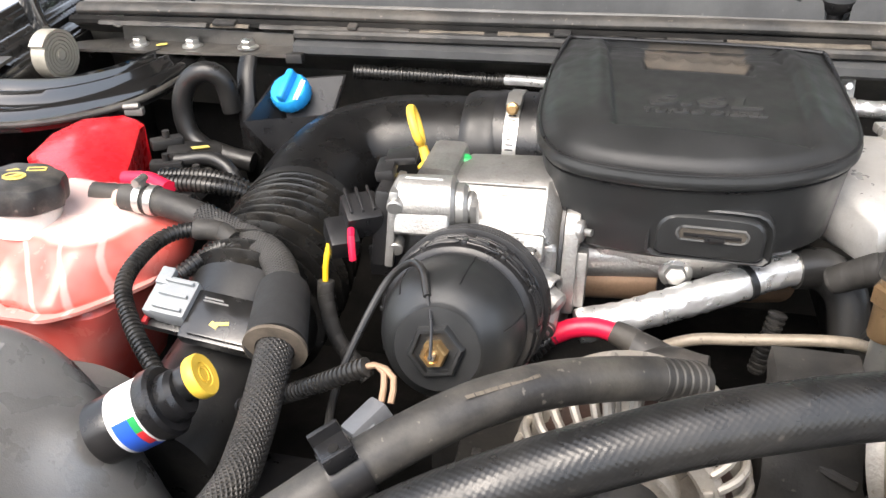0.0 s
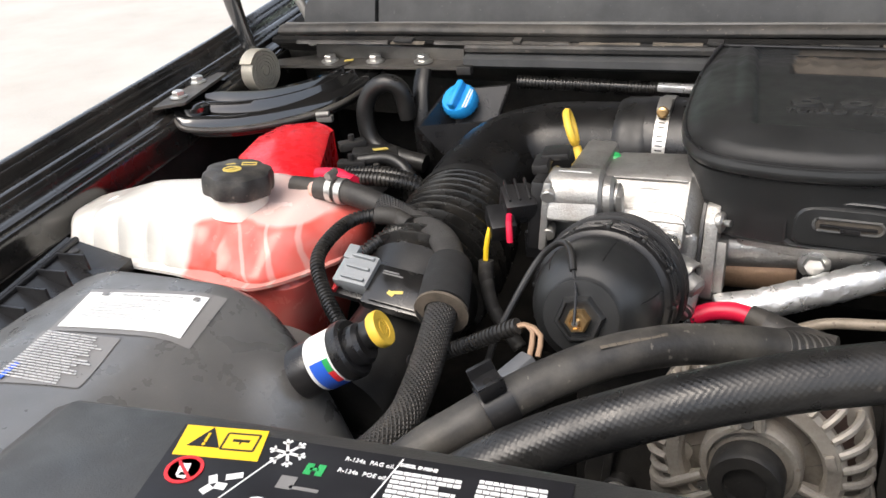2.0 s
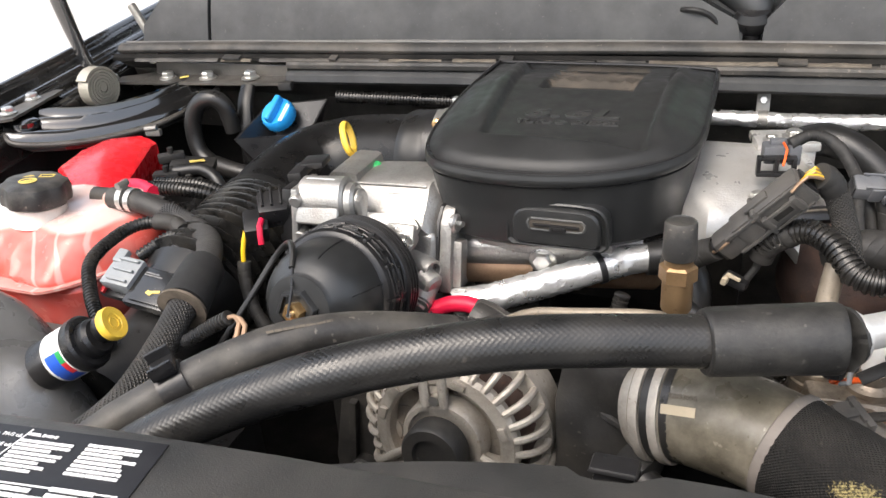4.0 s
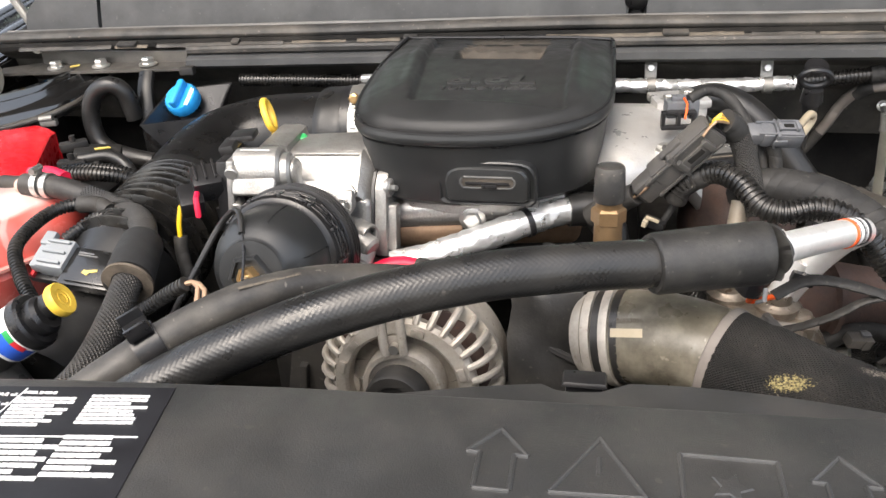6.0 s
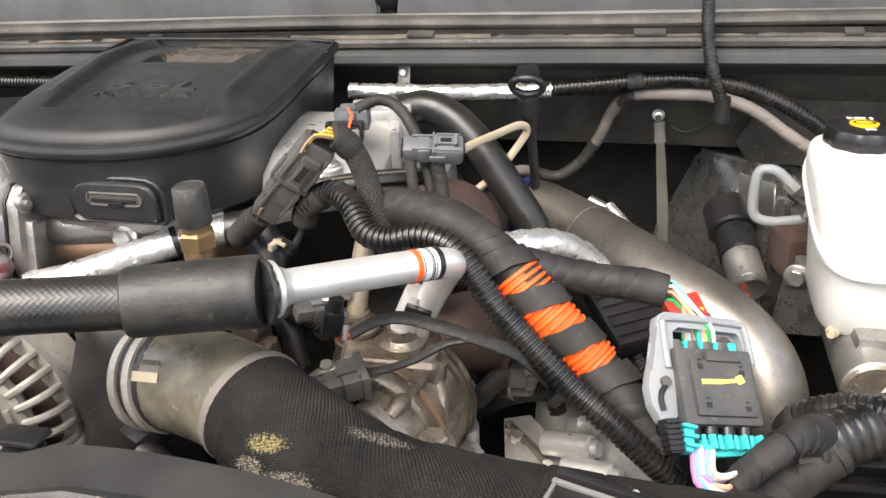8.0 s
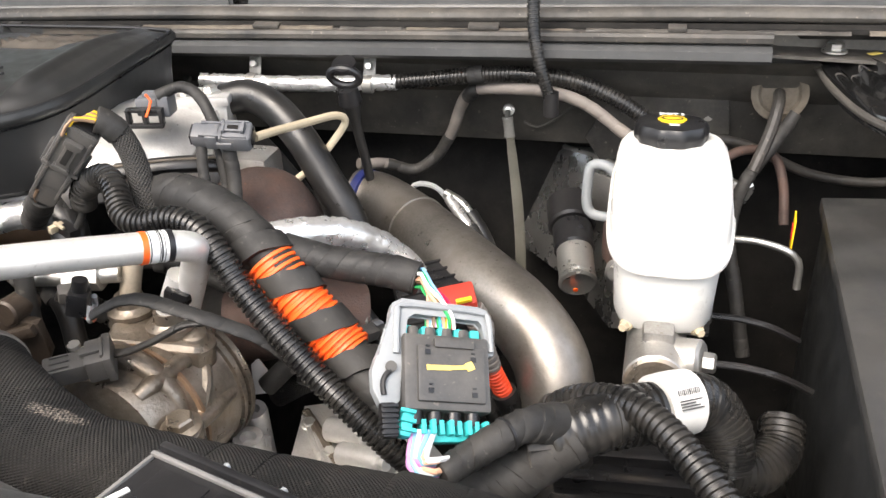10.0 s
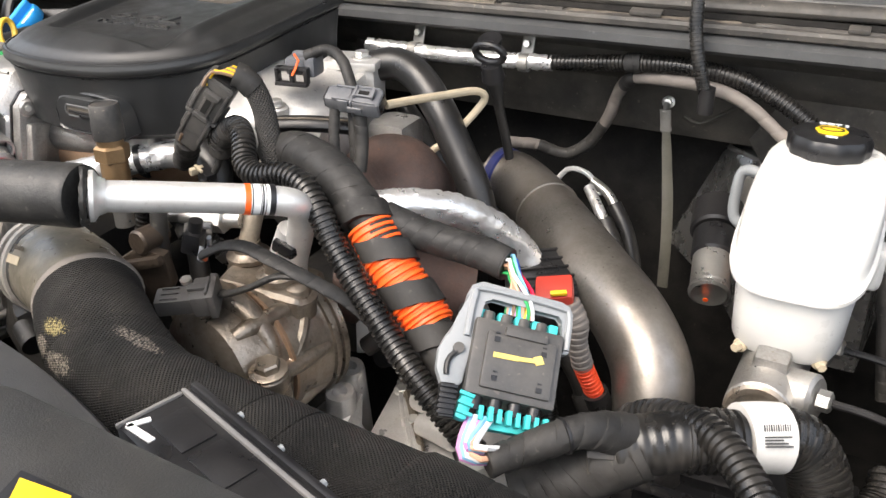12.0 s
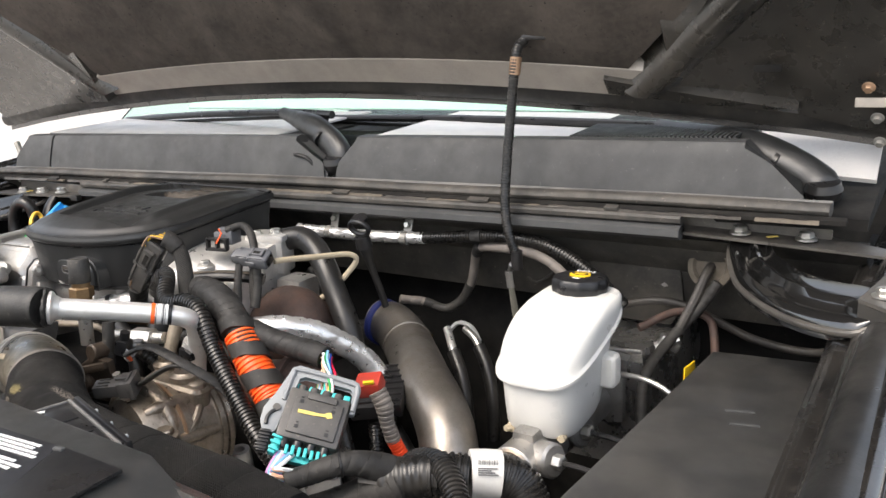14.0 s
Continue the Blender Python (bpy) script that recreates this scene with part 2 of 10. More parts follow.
M_INSUL = mat("hood_insulation_felt", (0.062, 0.052, 0.043), 0.95, var=0.45, bump=0.8, scale=9, fine=120, dust=0.85, dust_col=(0.012, 0.010, 0.008), dust_scale=7)
M_HOODFR = mat("dusty_hood_frame", (0.33, 0.30, 0.265), 0.55, var=0.2, bump=0.1, dust=0.2)
M_CONC = mat("pale_concrete", (0.46, 0.43, 0.39), 0.85, var=0.12, scale=1.5, bump=0.3, fine=60, dust=0.2, dust_scale=0.8)
M_SLATE = mat("slate_grey_plastic", (0.115, 0.12, 0.13), 0.45, var=0.2, bump=0.1, dust=0.22)
M_PALE = mat("pale_plastic", (0.55, 0.54, 0.53), 0.55, var=0.12, bump=0.1, dust=0.15)
M_HOODMID = mat("dusty_black_hood_panel", (0.018, 0.017, 0.015), 0.30, var=0.35, bump=0.05, coat=0.5, dust=0.25, dust_col=(0.14, 0.125, 0.105), dust_scale=5)
M_TANDUST = mat("brown_dusted_plastic", (0.055, 0.047, 0.038), 0.75, var=0.4, bump=0.3, dust=0.5, dust_col=(0.13, 0.105, 0.08), dust_scale=30)
M_AIRBOX = mat("dusty_satin_plastic", (0.105, 0.1045, 0.103), 0.32, var=0.2, bump=0.12, fine=700, dust=0.10, dust_scale=10, spec=1.0)
M_FIREWALL = mat("dusty_firewall_coating", (0.028, 0.026, 0.023), 0.7, var=0.4, bump=0.35, scale=14, dust=0.45, dust_col=(0.15, 0.135, 0.11), dust_scale=12)
M_HEATER = mat("dust_coated_rubber", (0.032, 0.030, 0.028), 0.55, var=0.3, bump=0.25, dust=0.6, dust_col=(0.17, 0.155, 0.13), dust_scale=14)
M_LILAC = mat("lilac_wire", (0.50, 0.22, 0.45), 0.4, var=0.08, bump=0.0)
M_SKY = mat("pale_blue_wire", (0.20, 0.42, 0.62), 0.4, var=0.08, bump=0.0)
M_TANW = mat("tan_wire", (0.62, 0.36, 0.24), 0.4, var=0.08, bump=0.0)
M_BOOST = mat("plated_booster_steel", (0.50, 0.495, 0.48), 0.28, 0.9, var=0.3, bump=0.1, dust=0.35, dust_col=(0.12, 0.10, 0.08), dust_scale=9)
M_SPRING = mat("pale_zinc_spring", (0.46, 0.43, 0.36), 0.5, 0.5, var=0.15, bump=0.2)
M_PINKT = mat("coolant_stained_plastic", (0.72, 0.42, 0.34), 0.3, var=0.1, bump=0.04, sub=0.3)
M_TANK = mat("translucent_tank", (0.80, 0.74, 0.66), 0.3, var=0.06, bump=0.05, sub=0.35)


def glass(name, tint):
    m = bpy.data.materials.new(name)
    m.use_nodes = True
    b = m.node_tree.nodes["Principled BSDF"]
    b.inputs["Base Color"].default_value = (*tint, 1)
    b.inputs["Roughness"].default_value = 0.03
    b.inputs["Transmission Weight"].default_value = 1.0
    return m


M_GLASS = glass("tinted_glass", (0.62, 0.88, 0.76))


def coolant_tank_material():
    """Milky shell with red coolant showing through up to its level in the deep chamber."""
    m = mat("milky_tank_with_red_coolant", (0.68, 0.66, 0.61), 0.20, var=0.05, bump=0.04, sub=0.12)
    nt = m.node_tree
    n, ln = nt.nodes, nt.links
    b = n["Principled BSDF"]
    old = b.inputs["Base Color"].links[0].from_socket
    geo = n.new("ShaderNodeNewGeometry")
    wob = n.new("ShaderNodeTexNoise")
    wob.inputs["Scale"].default_value, wob.inputs["Detail"].default_value = 22, 2
    ln.new(geo.outputs["Position"], wob.inputs["Vector"])
    sep = n.new("ShaderNodeSeparateXYZ")
    ln.new(geo.outputs["Position"], sep.inputs[0])

    def m2(op, a, c):
        k = n.new("ShaderNodeMath")
        k.operation = op
        for i, v in enumerate((a, c)):
            if isinstance(v, (int, float)):
                k.inputs[i].default_value = v
            else:
                ln.new(v, k.inputs[i])
        return k.outputs[0]

    def step(src, a, c):
        k = n.new("ShaderNodeMapRange")
        k.interpolation_type = "SMOOTHSTEP"
        k.inputs[1].default_value, k.inputs[2].default_value = a, c
        ln.new(src, k.inputs[0])
        return k.outputs[0]

    x = m2("ADD", sep.outputs[0], m2("MULTIPLY", m2("SUBTRACT", wob.outputs["Fac"], 0.5), 0.014))
    z = m2("ADD", sep.outputs[2], m2("MULTIPLY", m2("SUBTRACT", wob.outputs["Fac"], 0.5), 0.008))
    # coolant fills the inboard chamber and thins to pink towards the tank's shoulder
    wet = m2("MULTIPLY", step(x, -0.524, -0.514), step(z, 1.2605, 1.2545))
    # narrow lines, three leaning and one level, where the red is weaker
    rib = 1.0
    for x0, lean in ((-0.455, 0.9), (-0.425, 0.5), (-0.398, 0.3)):
        off = m2("ABSOLUTE", m2("ADD", m2("SUBTRACT", sep.outputs[0], x0), m2("MULTIPLY", m2("SUBTRACT", sep.outputs[2], 1.231), lean)), 0)
        rib = m2("MULTIPLY", m2("ADD", m2("MULTIPLY", step(off, 0.0012, 0.0032), 0.35), 0.65), rib)
    rib = m2("MULTIPLY", m2("ADD", m2("MULTIPLY", step(m2("ABSOLUTE", m2("SUBTRACT", sep.outputs[2], 1.2115), 0), 0.0015, 0.0030), 0.3), 0.7), rib)
    rib = m2("MAXIMUM", rib, step(sep.outputs[2], 1.2075, 1.2060))
    wet = m2("MULTIPLY", wet, m2("MULTIPLY", rib, m2("ADD", m2("MULTIPLY", wob.outputs["Fac"], 0.5), 0.68)))
    blush = m2("MULTIPLY", m2("MULTIPLY", step(x, -0.515, -0.475), step(z, 1.285, 1.255)), 0.34)
    fac = m2("MAXIMUM", wet, blush)
    k = n.new("ShaderNodeMix")
    k.data_type = "RGBA"
    ln.new(fac, k.inputs[0])
    ln.new(old, k.inputs[6])
    k.inputs[7].default_value = (0.74, 0.105, 0.08, 1)
    ln.new(k.outputs[2], b.inputs["Base Color"])
    return m


M_COOLANT = coolant_tank_material()


def sleeve_material():
    """Woven sleeve with a rubbed yellow paint mark and a pale dried splash on it."""
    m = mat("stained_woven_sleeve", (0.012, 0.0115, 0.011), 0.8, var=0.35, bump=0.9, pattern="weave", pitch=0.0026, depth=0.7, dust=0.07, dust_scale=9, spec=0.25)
    nt = m.node_tree
    n, ln = nt.nodes, nt.links
    b = n["Principled BSDF"]
    geo = n.new("ShaderNodeNewGeometry")
    grain = n.new("ShaderNodeTexNoise")
    grain.inputs["Scale"].default_value, grain.inputs["Detail"].default_value = 620, 5
    ln.new(geo.outputs["Position"], grain.inputs["Vector"])
    yellow, pale, dull = (0.32, 0.265, 0.12, 1), (0.30, 0.26, 0.21, 1), (0.19, 0.165, 0.14, 1)
    marks = [((0.364, 0.4000, 1.2560), (0.023, 0.0075, 0.009), yellow, 0.50, 0.74),
             ((0.352, 0.3945, 1.2410), (0.022, 0.010, 0.010), pale, 0.52, 0.76), ((0.385, 0.3830, 1.2420), (0.036, 0.010, 0.011), pale, 0.54, 0.78), ((0.432, 0.4120, 1.2610), (0.034, 0.008, 0.010), dull, 0.56, 0.80)]
    for centre, reach, colour, lo, hi in marks:
        off = n.new("ShaderNodeVectorMath")
        off.operation = "SUBTRACT"
        ln.new(geo.outputs["Position"], off.inputs[0])
        off.inputs[1].default_value = centre
        sc = n.new("ShaderNodeVectorMath")
        sc.operation = "DIVIDE"
        ln.new(off.outputs[0], sc.inputs[0])
        sc.inputs[1].default_value = reach
        le = n.new("ShaderNodeVectorMath")
        le.operation = "LENGTH"
        ln.new(sc.outputs[0], le.inputs[0])
        fall = n.new("ShaderNodeMapRange")
        fall.inputs[1].default_value, fall.inputs[2].default_value, fall.inputs[3].default_value, fall.inputs[4].default_value = 0.6, 1.3, 0.25, -0.25
        ln.new(le.outputs["Value"], fall.inputs[0])
        add = n.new("ShaderNodeMath")
        ln.new(fall.outputs[0], add.inputs[0])
        ln.new(grain.outputs["Fac"], add.inputs[1])
        cut = n.new("ShaderNodeMapRange")
        cut.inputs[1].default_value, cut.inputs[2].default_value = lo + 0.1, hi + 0.1
        ln.new(add.outputs[0], cut.inputs[0])
        k = n.new("ShaderNodeMix")
        k.data_type = "RGBA"
        ln.new(cut.outputs[0], k.inputs[0])
        ln.new(b.inputs["Base Color"].links[0].from_socket, k.inputs[6])
        k.inputs[7].default_value = colour
        ln.new(k.outputs[2], b.inputs["Base Color"])
    return m


M_SLEEVE = sleeve_material()

# ---- building helpers ----
X, Y, Z = Vector((1, 0, 0)), Vector((0, 1, 0)), Vector((0, 0, 1))


def finish(bm, name, material, angle=35):
    me = bpy.data.meshes.new(name)
    bmesh.ops.recalc_face_normals(bm, faces=bm.faces[:])
    bm.to_mesh(me)
    bm.free()
    me.shade_smooth()
    me.set_sharp_from_angle(angle=radians(angle))
    me.materials.append(material)
    return me


def thing(name, base, label, category, group="", kind=""):
    ob = new(name)
    ob.empty_display_size = 0.02
    ob.matrix_basis = Matrix.Translation(base)
    return tagged(ob, label, category, group, kind)


def base_of(ob):
    m = ob.matrix_basis.copy()
    while ob.parent:
        ob = ob.parent
        m = ob.matrix_basis @ m
    return m


def part(name, bm, material, parent, label="", angle=35):
    bm.transform(base_of(parent).inverted())
    ob = new(name, finish(bm, name, material, angle))
    ob.parent = parent
    if label:
        ob["label"] = label
    return ob


def solo(name, bm, material, label, category, group="", kind="", angle=35):
    return tagged(new(name, finish(bm, name, material, angle)), label, category, group, kind)


def axes(p, d, up=Z):
    """A matrix at p whose z axis goes along d."""
    d = Vector(d).normalized()
    up = Vector(up)
    if abs(d.dot(up.normalized())) > 0.98:
        up = Y if abs(d.y) < 0.9 else X
    x = up.cross(d).normalized()
    y = d.cross(x)
    m = Matrix((x, y, d)).transposed().to_4x4()
    m.translation = p
    return m


def frame_of(o, u, v):
    """A matrix at o with x along u, y near v, z across both."""
    u = Vector(u).normalized()
    w = u.cross(Vector(v)).normalized()
    m = Matrix((u, w.cross(u), w)).transposed().to_4x4()
    m.translation = o
    return m


def join(*bms):
    out = bms[0]
    for b in bms[1:]:
        me = bpy.data.meshes.new("tmp")
        b.to_mesh(me)
        b.free()
        out.from_mesh(me)
        bpy.data.meshes.remove(me)
    return out


def rbox(size, m=None, bevel=0.003, seg=2, taper=(1, 1)):
    bm = bmesh.new()
    bmesh.ops.create_cube(bm, size=1.0)
    for v in bm.verts:
        k = Vector(taper) if v.co.z > 0 else Vector((1, 1))
        v.co = Vector((v.co.x * size[0] * k.x, v.co.y * size[1] * k.y, v.co.z * size[2]))
    if bevel:
        bmesh.ops.bevel(bm, geom=bm.edges[:], offset=bevel, segments=seg, profile=0.6, affect="EDGES")
    if m is not None:
        bm.transform(m)
    return bm


def lathe(profile, m=None, seg=28, lobes=0, lobe=0.0):
    """Rings of (radius, height) round z; caps at both ends. lobes: bumps round the rim."""
    bm = bmesh.new()
    rings = []
    for r, h in profile:
        ring = []
        for i in range(seg):
            a = 2 * math.pi * i / seg
            k = r * (1 + lobe * math.cos(lobes * a)) if lobes else r
            ring.append(bm.verts.new((k * math.cos(a), k * math.sin(a), h)))
        rings.append(ring)
    skin(bm, rings)
    if m is not None:
        bm.transform(m)
    return bm


def skin(bm, rings, closed=True, caps=True):
    n = len(rings[0])
    for a, b in zip(rings, rings[1:]):
        for i in range(n if closed else n - 1):
            j = (i + 1) % n
            bm.faces.new((a[i], a[j], b[j], b[i]))
    if caps and closed:
        bm.faces.new(rings[0][::-1])
        bm.faces.new(rings[-1])
    return bm


def loft(sections, caps=True, closed=True):
    bm = bmesh.new()
    return skin(bm, [[bm.verts.new(p) for p in s] for s in sections], closed, caps)


def rod(a, b, r, seg=18, r2=None, chamfer=0.0):
    a, b = Vector(a), Vector(b)
    L = (b - a).length
    r2 = r if r2 is None else r2
    c = min(chamfer, L * 0.4)
    prof = [(r - c, 0), (r, c), (r2, L - c), (r2 - c, L)] if c else [(r, 0), (r2, L)]
    return lathe(prof, axes(a, b - a), seg)


def hexbolt(p, d, r=0.008, h=0.007, flange=True):
    """A hexagon head on a washer flange, sitting at p and pointing along d."""
    m = axes(p, d)
    bm = lathe([(r * 0.97, h * 0.2), (r, h * 0.3), (r, h * 0.85), (r * 0.85, h)], None, 6)
    if flange:
        join(bm, lathe([(r * 1.45, -h * 0.05), (r * 1.45, h * 0.15), (r * 1.1, h * 0.32)], None, 18))
    bm.transform(m)
    return bm


def smooth_path(pts, step):
    """Catmull-Rom through the points, evenly resampled."""
    P = [Vector(p) for p in pts]
    if len(P) == 2:
        dense = [P[0].lerp(P[1], i / 40) for i in range(41)]
        par = [i / 40 for i in range(41)]
    else:
        Q = [2 * P[0] - P[1]] + P + [2 * P[-1] - P[-2]]
        dense, par = [], []
        for i in range(1, len(Q) - 2):
            a, b, c, d = Q[i - 1:i + 3]
            for k in range(24):
                t = k / 24
                dense.append(0.5 * (2 * b + (c - a) * t + (2 * a - 5 * b + 4 * c - d) * t * t + (3 * b - a - 3 * c + d) * t ** 3))
                par.append(i - 1 + t)
        dense.append(P[-1])
        par.append(len(P) - 1)
    acc = [0.0]
    for a, b in zip(dense, dense[1:]):
        acc.append(acc[-1] + (b - a).length)
    return dense, acc, par


def crinkled(bm, amount, seed):
    """Dents a fine mesh at random, as foil is."""
    rg = random.Random(seed)
    bm.normal_update()
    for v in bm.verts:
        v.co += v.normal * amount * (rg.random() - 0.5) * (0.4 + 1.2 * rg.random())
    return bm


def taped(pts, r, seg=16, step=0.008, flat=1.0, up=Z):
    """A loom wound with tape: slanting turns of uneven lap on a slightly lumpy core."""
    return tube(pts, r, max(seg, 18), step, None, flat, up, True, (0.0125, 0.00034))


def tube(pts, r, seg=16, step=0.008, corr=None, flat=1.0, up=Z, ends=True, wrap=None):
    """A hose or cable along a smooth line. r: one radius or one per point. corr: (pitch, depth) of ridges. flat: height over width."""
    dense, acc, par = smooth_path(pts, step)
    L = acc[-1]
    slope = 0.0
    if wrap:
        pitch, depth = wrap
        rg = random.Random(int(L * 1e5) + len(pts))
        slope = rg.choice((-0.45, 0.45))
        stations, s = [], 0.0
        while s < L:
            w, d = pitch * rg.uniform(0.6, 1.4), depth * rg.uniform(0.4, 1.5)
            lump = depth * rg.uniform(-0.8, 0.8)
            for f, k in ((0.0, 0.0), (0.07, 1.0), (0.5, 0.75), (0.98, 0.15)):
                if s + f * w < L:
                    stations.append((s + f * w, d * k + lump))
            s += w
        stations.append((L, 0.0))
    elif corr:
        pitch, depth = corr[:2]
        k = max(2, int(L / pitch))
        stations = []
        steps = ((0.0, -depth), (0.14, 0), (0.55, 0), (0.69, -depth))
        if len(corr) > 2:  # rounded folds with narrow valleys
            steps = ((0.0, -depth), (0.22, -depth * 0.96), (0.36, -depth * 0.62), (0.44, -depth * 0.12), (0.48, 0.0), (0.54, 0.0), (0.58, -depth * 0.12), (0.66, -depth * 0.62), (0.80, -depth * 0.96))
        for i in range(k):
            for f, d in steps:
                stations.append(((i + f) * L / k, d))
        stations.append((L, -depth))
    else:
        k = max(2, int(L / step))
        stations = [(L * i / k, 0.0) for i in range(k + 1)]
    bm = bmesh.new()
    uv = bm.loops.layers.uv.new("UVMap")
    rings, info = [], []
    j, normal = 0, None
    mean = r if isinstance(r, (int, float)) else sum(r) / len(r)
    for s, dr in stations:
        while j < len(acc) - 2 and acc[j + 1] < s:
            j += 1
        t = (s - acc[j]) / max(1e-9, acc[j + 1] - acc[j])
        p = dense[j].lerp(dense[j + 1], t)
        a, b = max(0, j - 1), min(len(dense) - 1, j + 2)
        d = (dense[b] - dense[a]).normalized()
        if normal is None:
            normal = Vector(up) - d * d.dot(Vector(up))
            if normal.length < 0.1:
                normal = X - d * d.dot(X)
        normal = (normal - d * d.dot(normal)).normalized()
        side = d.cross(normal)
        if isinstance(r, (int, float)):
            rr = r
        else:
            q = par[j] + (par[j + 1] - par[j]) * t
            i = min(int(q), len(r) - 2)
            f = q - i
            f = f * f * (3 - 2 * f)
            rr = r[i] * (1 - f) + r[i + 1] * f
        rr += dr
        tilt = slope * rr * min(1.0, s / (2 * rr + 1e-6), (L - s) / (2 * rr + 1e-6))
        rings.append([bm.verts.new(p + side * rr * math.cos(2 * math.pi * c / seg) + normal * rr * flat * math.sin(2 * math.pi * c / seg) + d * tilt * math.cos(2 * math.pi * c / seg + 0.8)) for c in range(seg)])
        info.append(s)
    around = 2 * math.pi * mean
    for q in range(len(rings) - 1):
        for c in range(seg):
            e = (c + 1) % seg
            f = bm.faces.new((rings[q][c], rings[q][e], rings[q + 1][e], rings[q + 1][c]))
            vals = ((info[q], c), (info[q], c + 1), (info[q + 1], c + 1), (info[q + 1], c))
            for loop, (s, cc) in zip(f.loops, vals):
                loop[uv].uv = (s, around * cc / seg)
    if ends:
        bm.faces.new(rings[0][::-1])
        bm.faces.new(rings[-1])
    return bm


def prism(poly, h, m=None, bevel=0.0):
    """A flat outline (x, y) raised by h along z."""
    bm = bmesh.new()
    lo = [bm.verts.new((x, y, 0)) for x, y in poly]
    hi = [bm.verts.new((x, y, h)) for x, y in poly]
    skin(bm, [lo, hi])
    if bevel:
        bmesh.ops.bevel(bm, geom=bm.edges[:], offset=bevel, segments=2, profile=0.6, affect="EDGES")
    if m is not None:
        bm.transform(m)
    return bm


def sq_ring(cx, cy, z, w, d, power=4.0, n=32, skew=(0, 0)):
    """A rounded rectangle ring at height z."""
    out = []
    for i in range(n):
        a = 2 * math.pi * i / n
        c, s = math.cos(a), math.sin(a)
        x = math.copysign(abs(c) ** (2 / power), c) * w / 2
        y = math.copysign(abs(s) ** (2 / power), s) * d / 2
        out.append(Vector((cx + x, cy + y, z + skew[0] * x + skew[1] * y)))
    return out


def words(text, size, m, raise_by=0.0006, bold=0.0):
    cu = bpy.data.curves.new("t", "FONT")
    cu.body, cu.size, cu.extrude, cu.offset = text, size, raise_by, bold
    cu.align_x, cu.align_y = "CENTER", "CENTER"
    cu.resolution_u = 2
    tmp = new("t", cu)
    bpy.context.view_layer.update()
    me = bpy.data.meshes.new_from_object(tmp.evaluated_get(bpy.context.evaluated_depsgraph_get()))
    bm = bmesh.new()
    bm.from_mesh(me)
    bpy.data.objects.remove(tmp)
    bpy.data.curves.remove(cu)
    bpy.data.meshes.remove(me)
    bm.transform(m)
    return bm


def bars(m, w, h, rows, rng_seed, gap=0.45, ragged=0.35, raise_by=0.0006):
    """Lines of unreadable print: short bars in a block w by h, centred on m."""
    rg = random.Random(rng_seed)
    out = bmesh.new()
    pitch = h / rows
    for i in range(rows):
        y = h / 2 - (i + 0.5) * pitch
        x, end = -w / 2, w / 2 - rg.random() * ragged * w
        while x < end:
            L = min(end - x, rg.uniform(0.05, 0.17) * w)
            if L > 0.008 * w:
                join(out, rbox((L, pitch * (1 - gap), raise_by), Matrix.Translation((x + L / 2, y, raise_by / 2)), 0))
            x += L + 0.014 * w
    out.transform(m)
    return out


def lerp_list(xs, ys, x):
    return float(np.interp(x, xs, ys))


def smooth(t):
    t = min(1.0, max(0.0, t))
    return t * t * (3 - 2 * t)

# ---- the setting: ground and the truck's bay ----
MID = 0.2  # the truck's centre line


def grid(xs, ys, f):
    bm = bmesh.new()
    rows = [[bm.verts.new((x, y, f(x, y))) for x in xs] for y in ys]
    for a, b in zip(rows, rows[1:]):
        for i in range(len(xs) - 1):
            bm.faces.new((a[i], a[i + 1], b[i + 1], b[i]))
    return bm


def build_ground():
    s = [-300, -60, -20, -8, -3, 0, 3, 8, 20, 60, 300]
    solo("ground", grid(s, s, lambda x, y: 0.0), M_CONC, "pale sunlit concrete ground under the truck", "ground", kind="structure")


def fender_z(y):
    return 1.25 + 0.09 * y


def build_fender(name, sign, label):
    """sign -1: passenger side, 1: mirrored on the driver's side."""
    prof = [(-0.80, -0.55), (-0.812, -0.25), (-0.80, -0.03), (-0.793, -0.004), (-0.784, 0.002), (-0.775, -0.002), (-0.769, -0.014),
            (-0.763, -0.019), (-0.750, -0.016), (-0.742, -0.020), (-0.737, -0.032), (-0.722, -0.036), (-0.716, -0.042), (-0.714, -0.07), (-0.712, -0.075)]
    fine = smooth_path([Vector((x, 0, z)) for x, z in prof], 0.003)[0]
    secs = []
    for y in np.linspace(-0.05, 1.5, 16):
        row = []
        for x, dz in [(v.x, v.z) for v in fine]:
            xx = x - 0.02 * smooth((y - 0.9) / 0.6)
            row.append(Vector((xx if sign < 0 else 2 * MID - xx, y, fender_z(y) + dz)))
        inner = [Vector((v.x + (0.006 if sign < 0 else -0.006), v.y, v.z - 0.006)) for v in reversed(row)]
        secs.append(row + inner)
    ob = thing(name, (-0.8 if sign < 0 else 1.2, 0.6, 0.75), label, "fender", kind="structure")
    part("fender_panel", loft(secs), M_PAINT, ob)
    xi = -0.712 if sign < 0 else 2 * MID + 0.712
    apron = loft([[Vector((xi, y, fender_z(y) - 0.045)), Vector((xi, y, 0.62)), Vector((xi - 0.012 * -sign, y, 0.62)), Vector((xi - 0.012 * -sign, y, fender_z(y) - 0.045))]
                  for y in np.linspace(0.0, 1.2, 8)])
    part("inner_apron", apron, M_DEEP, ob)
    return ob


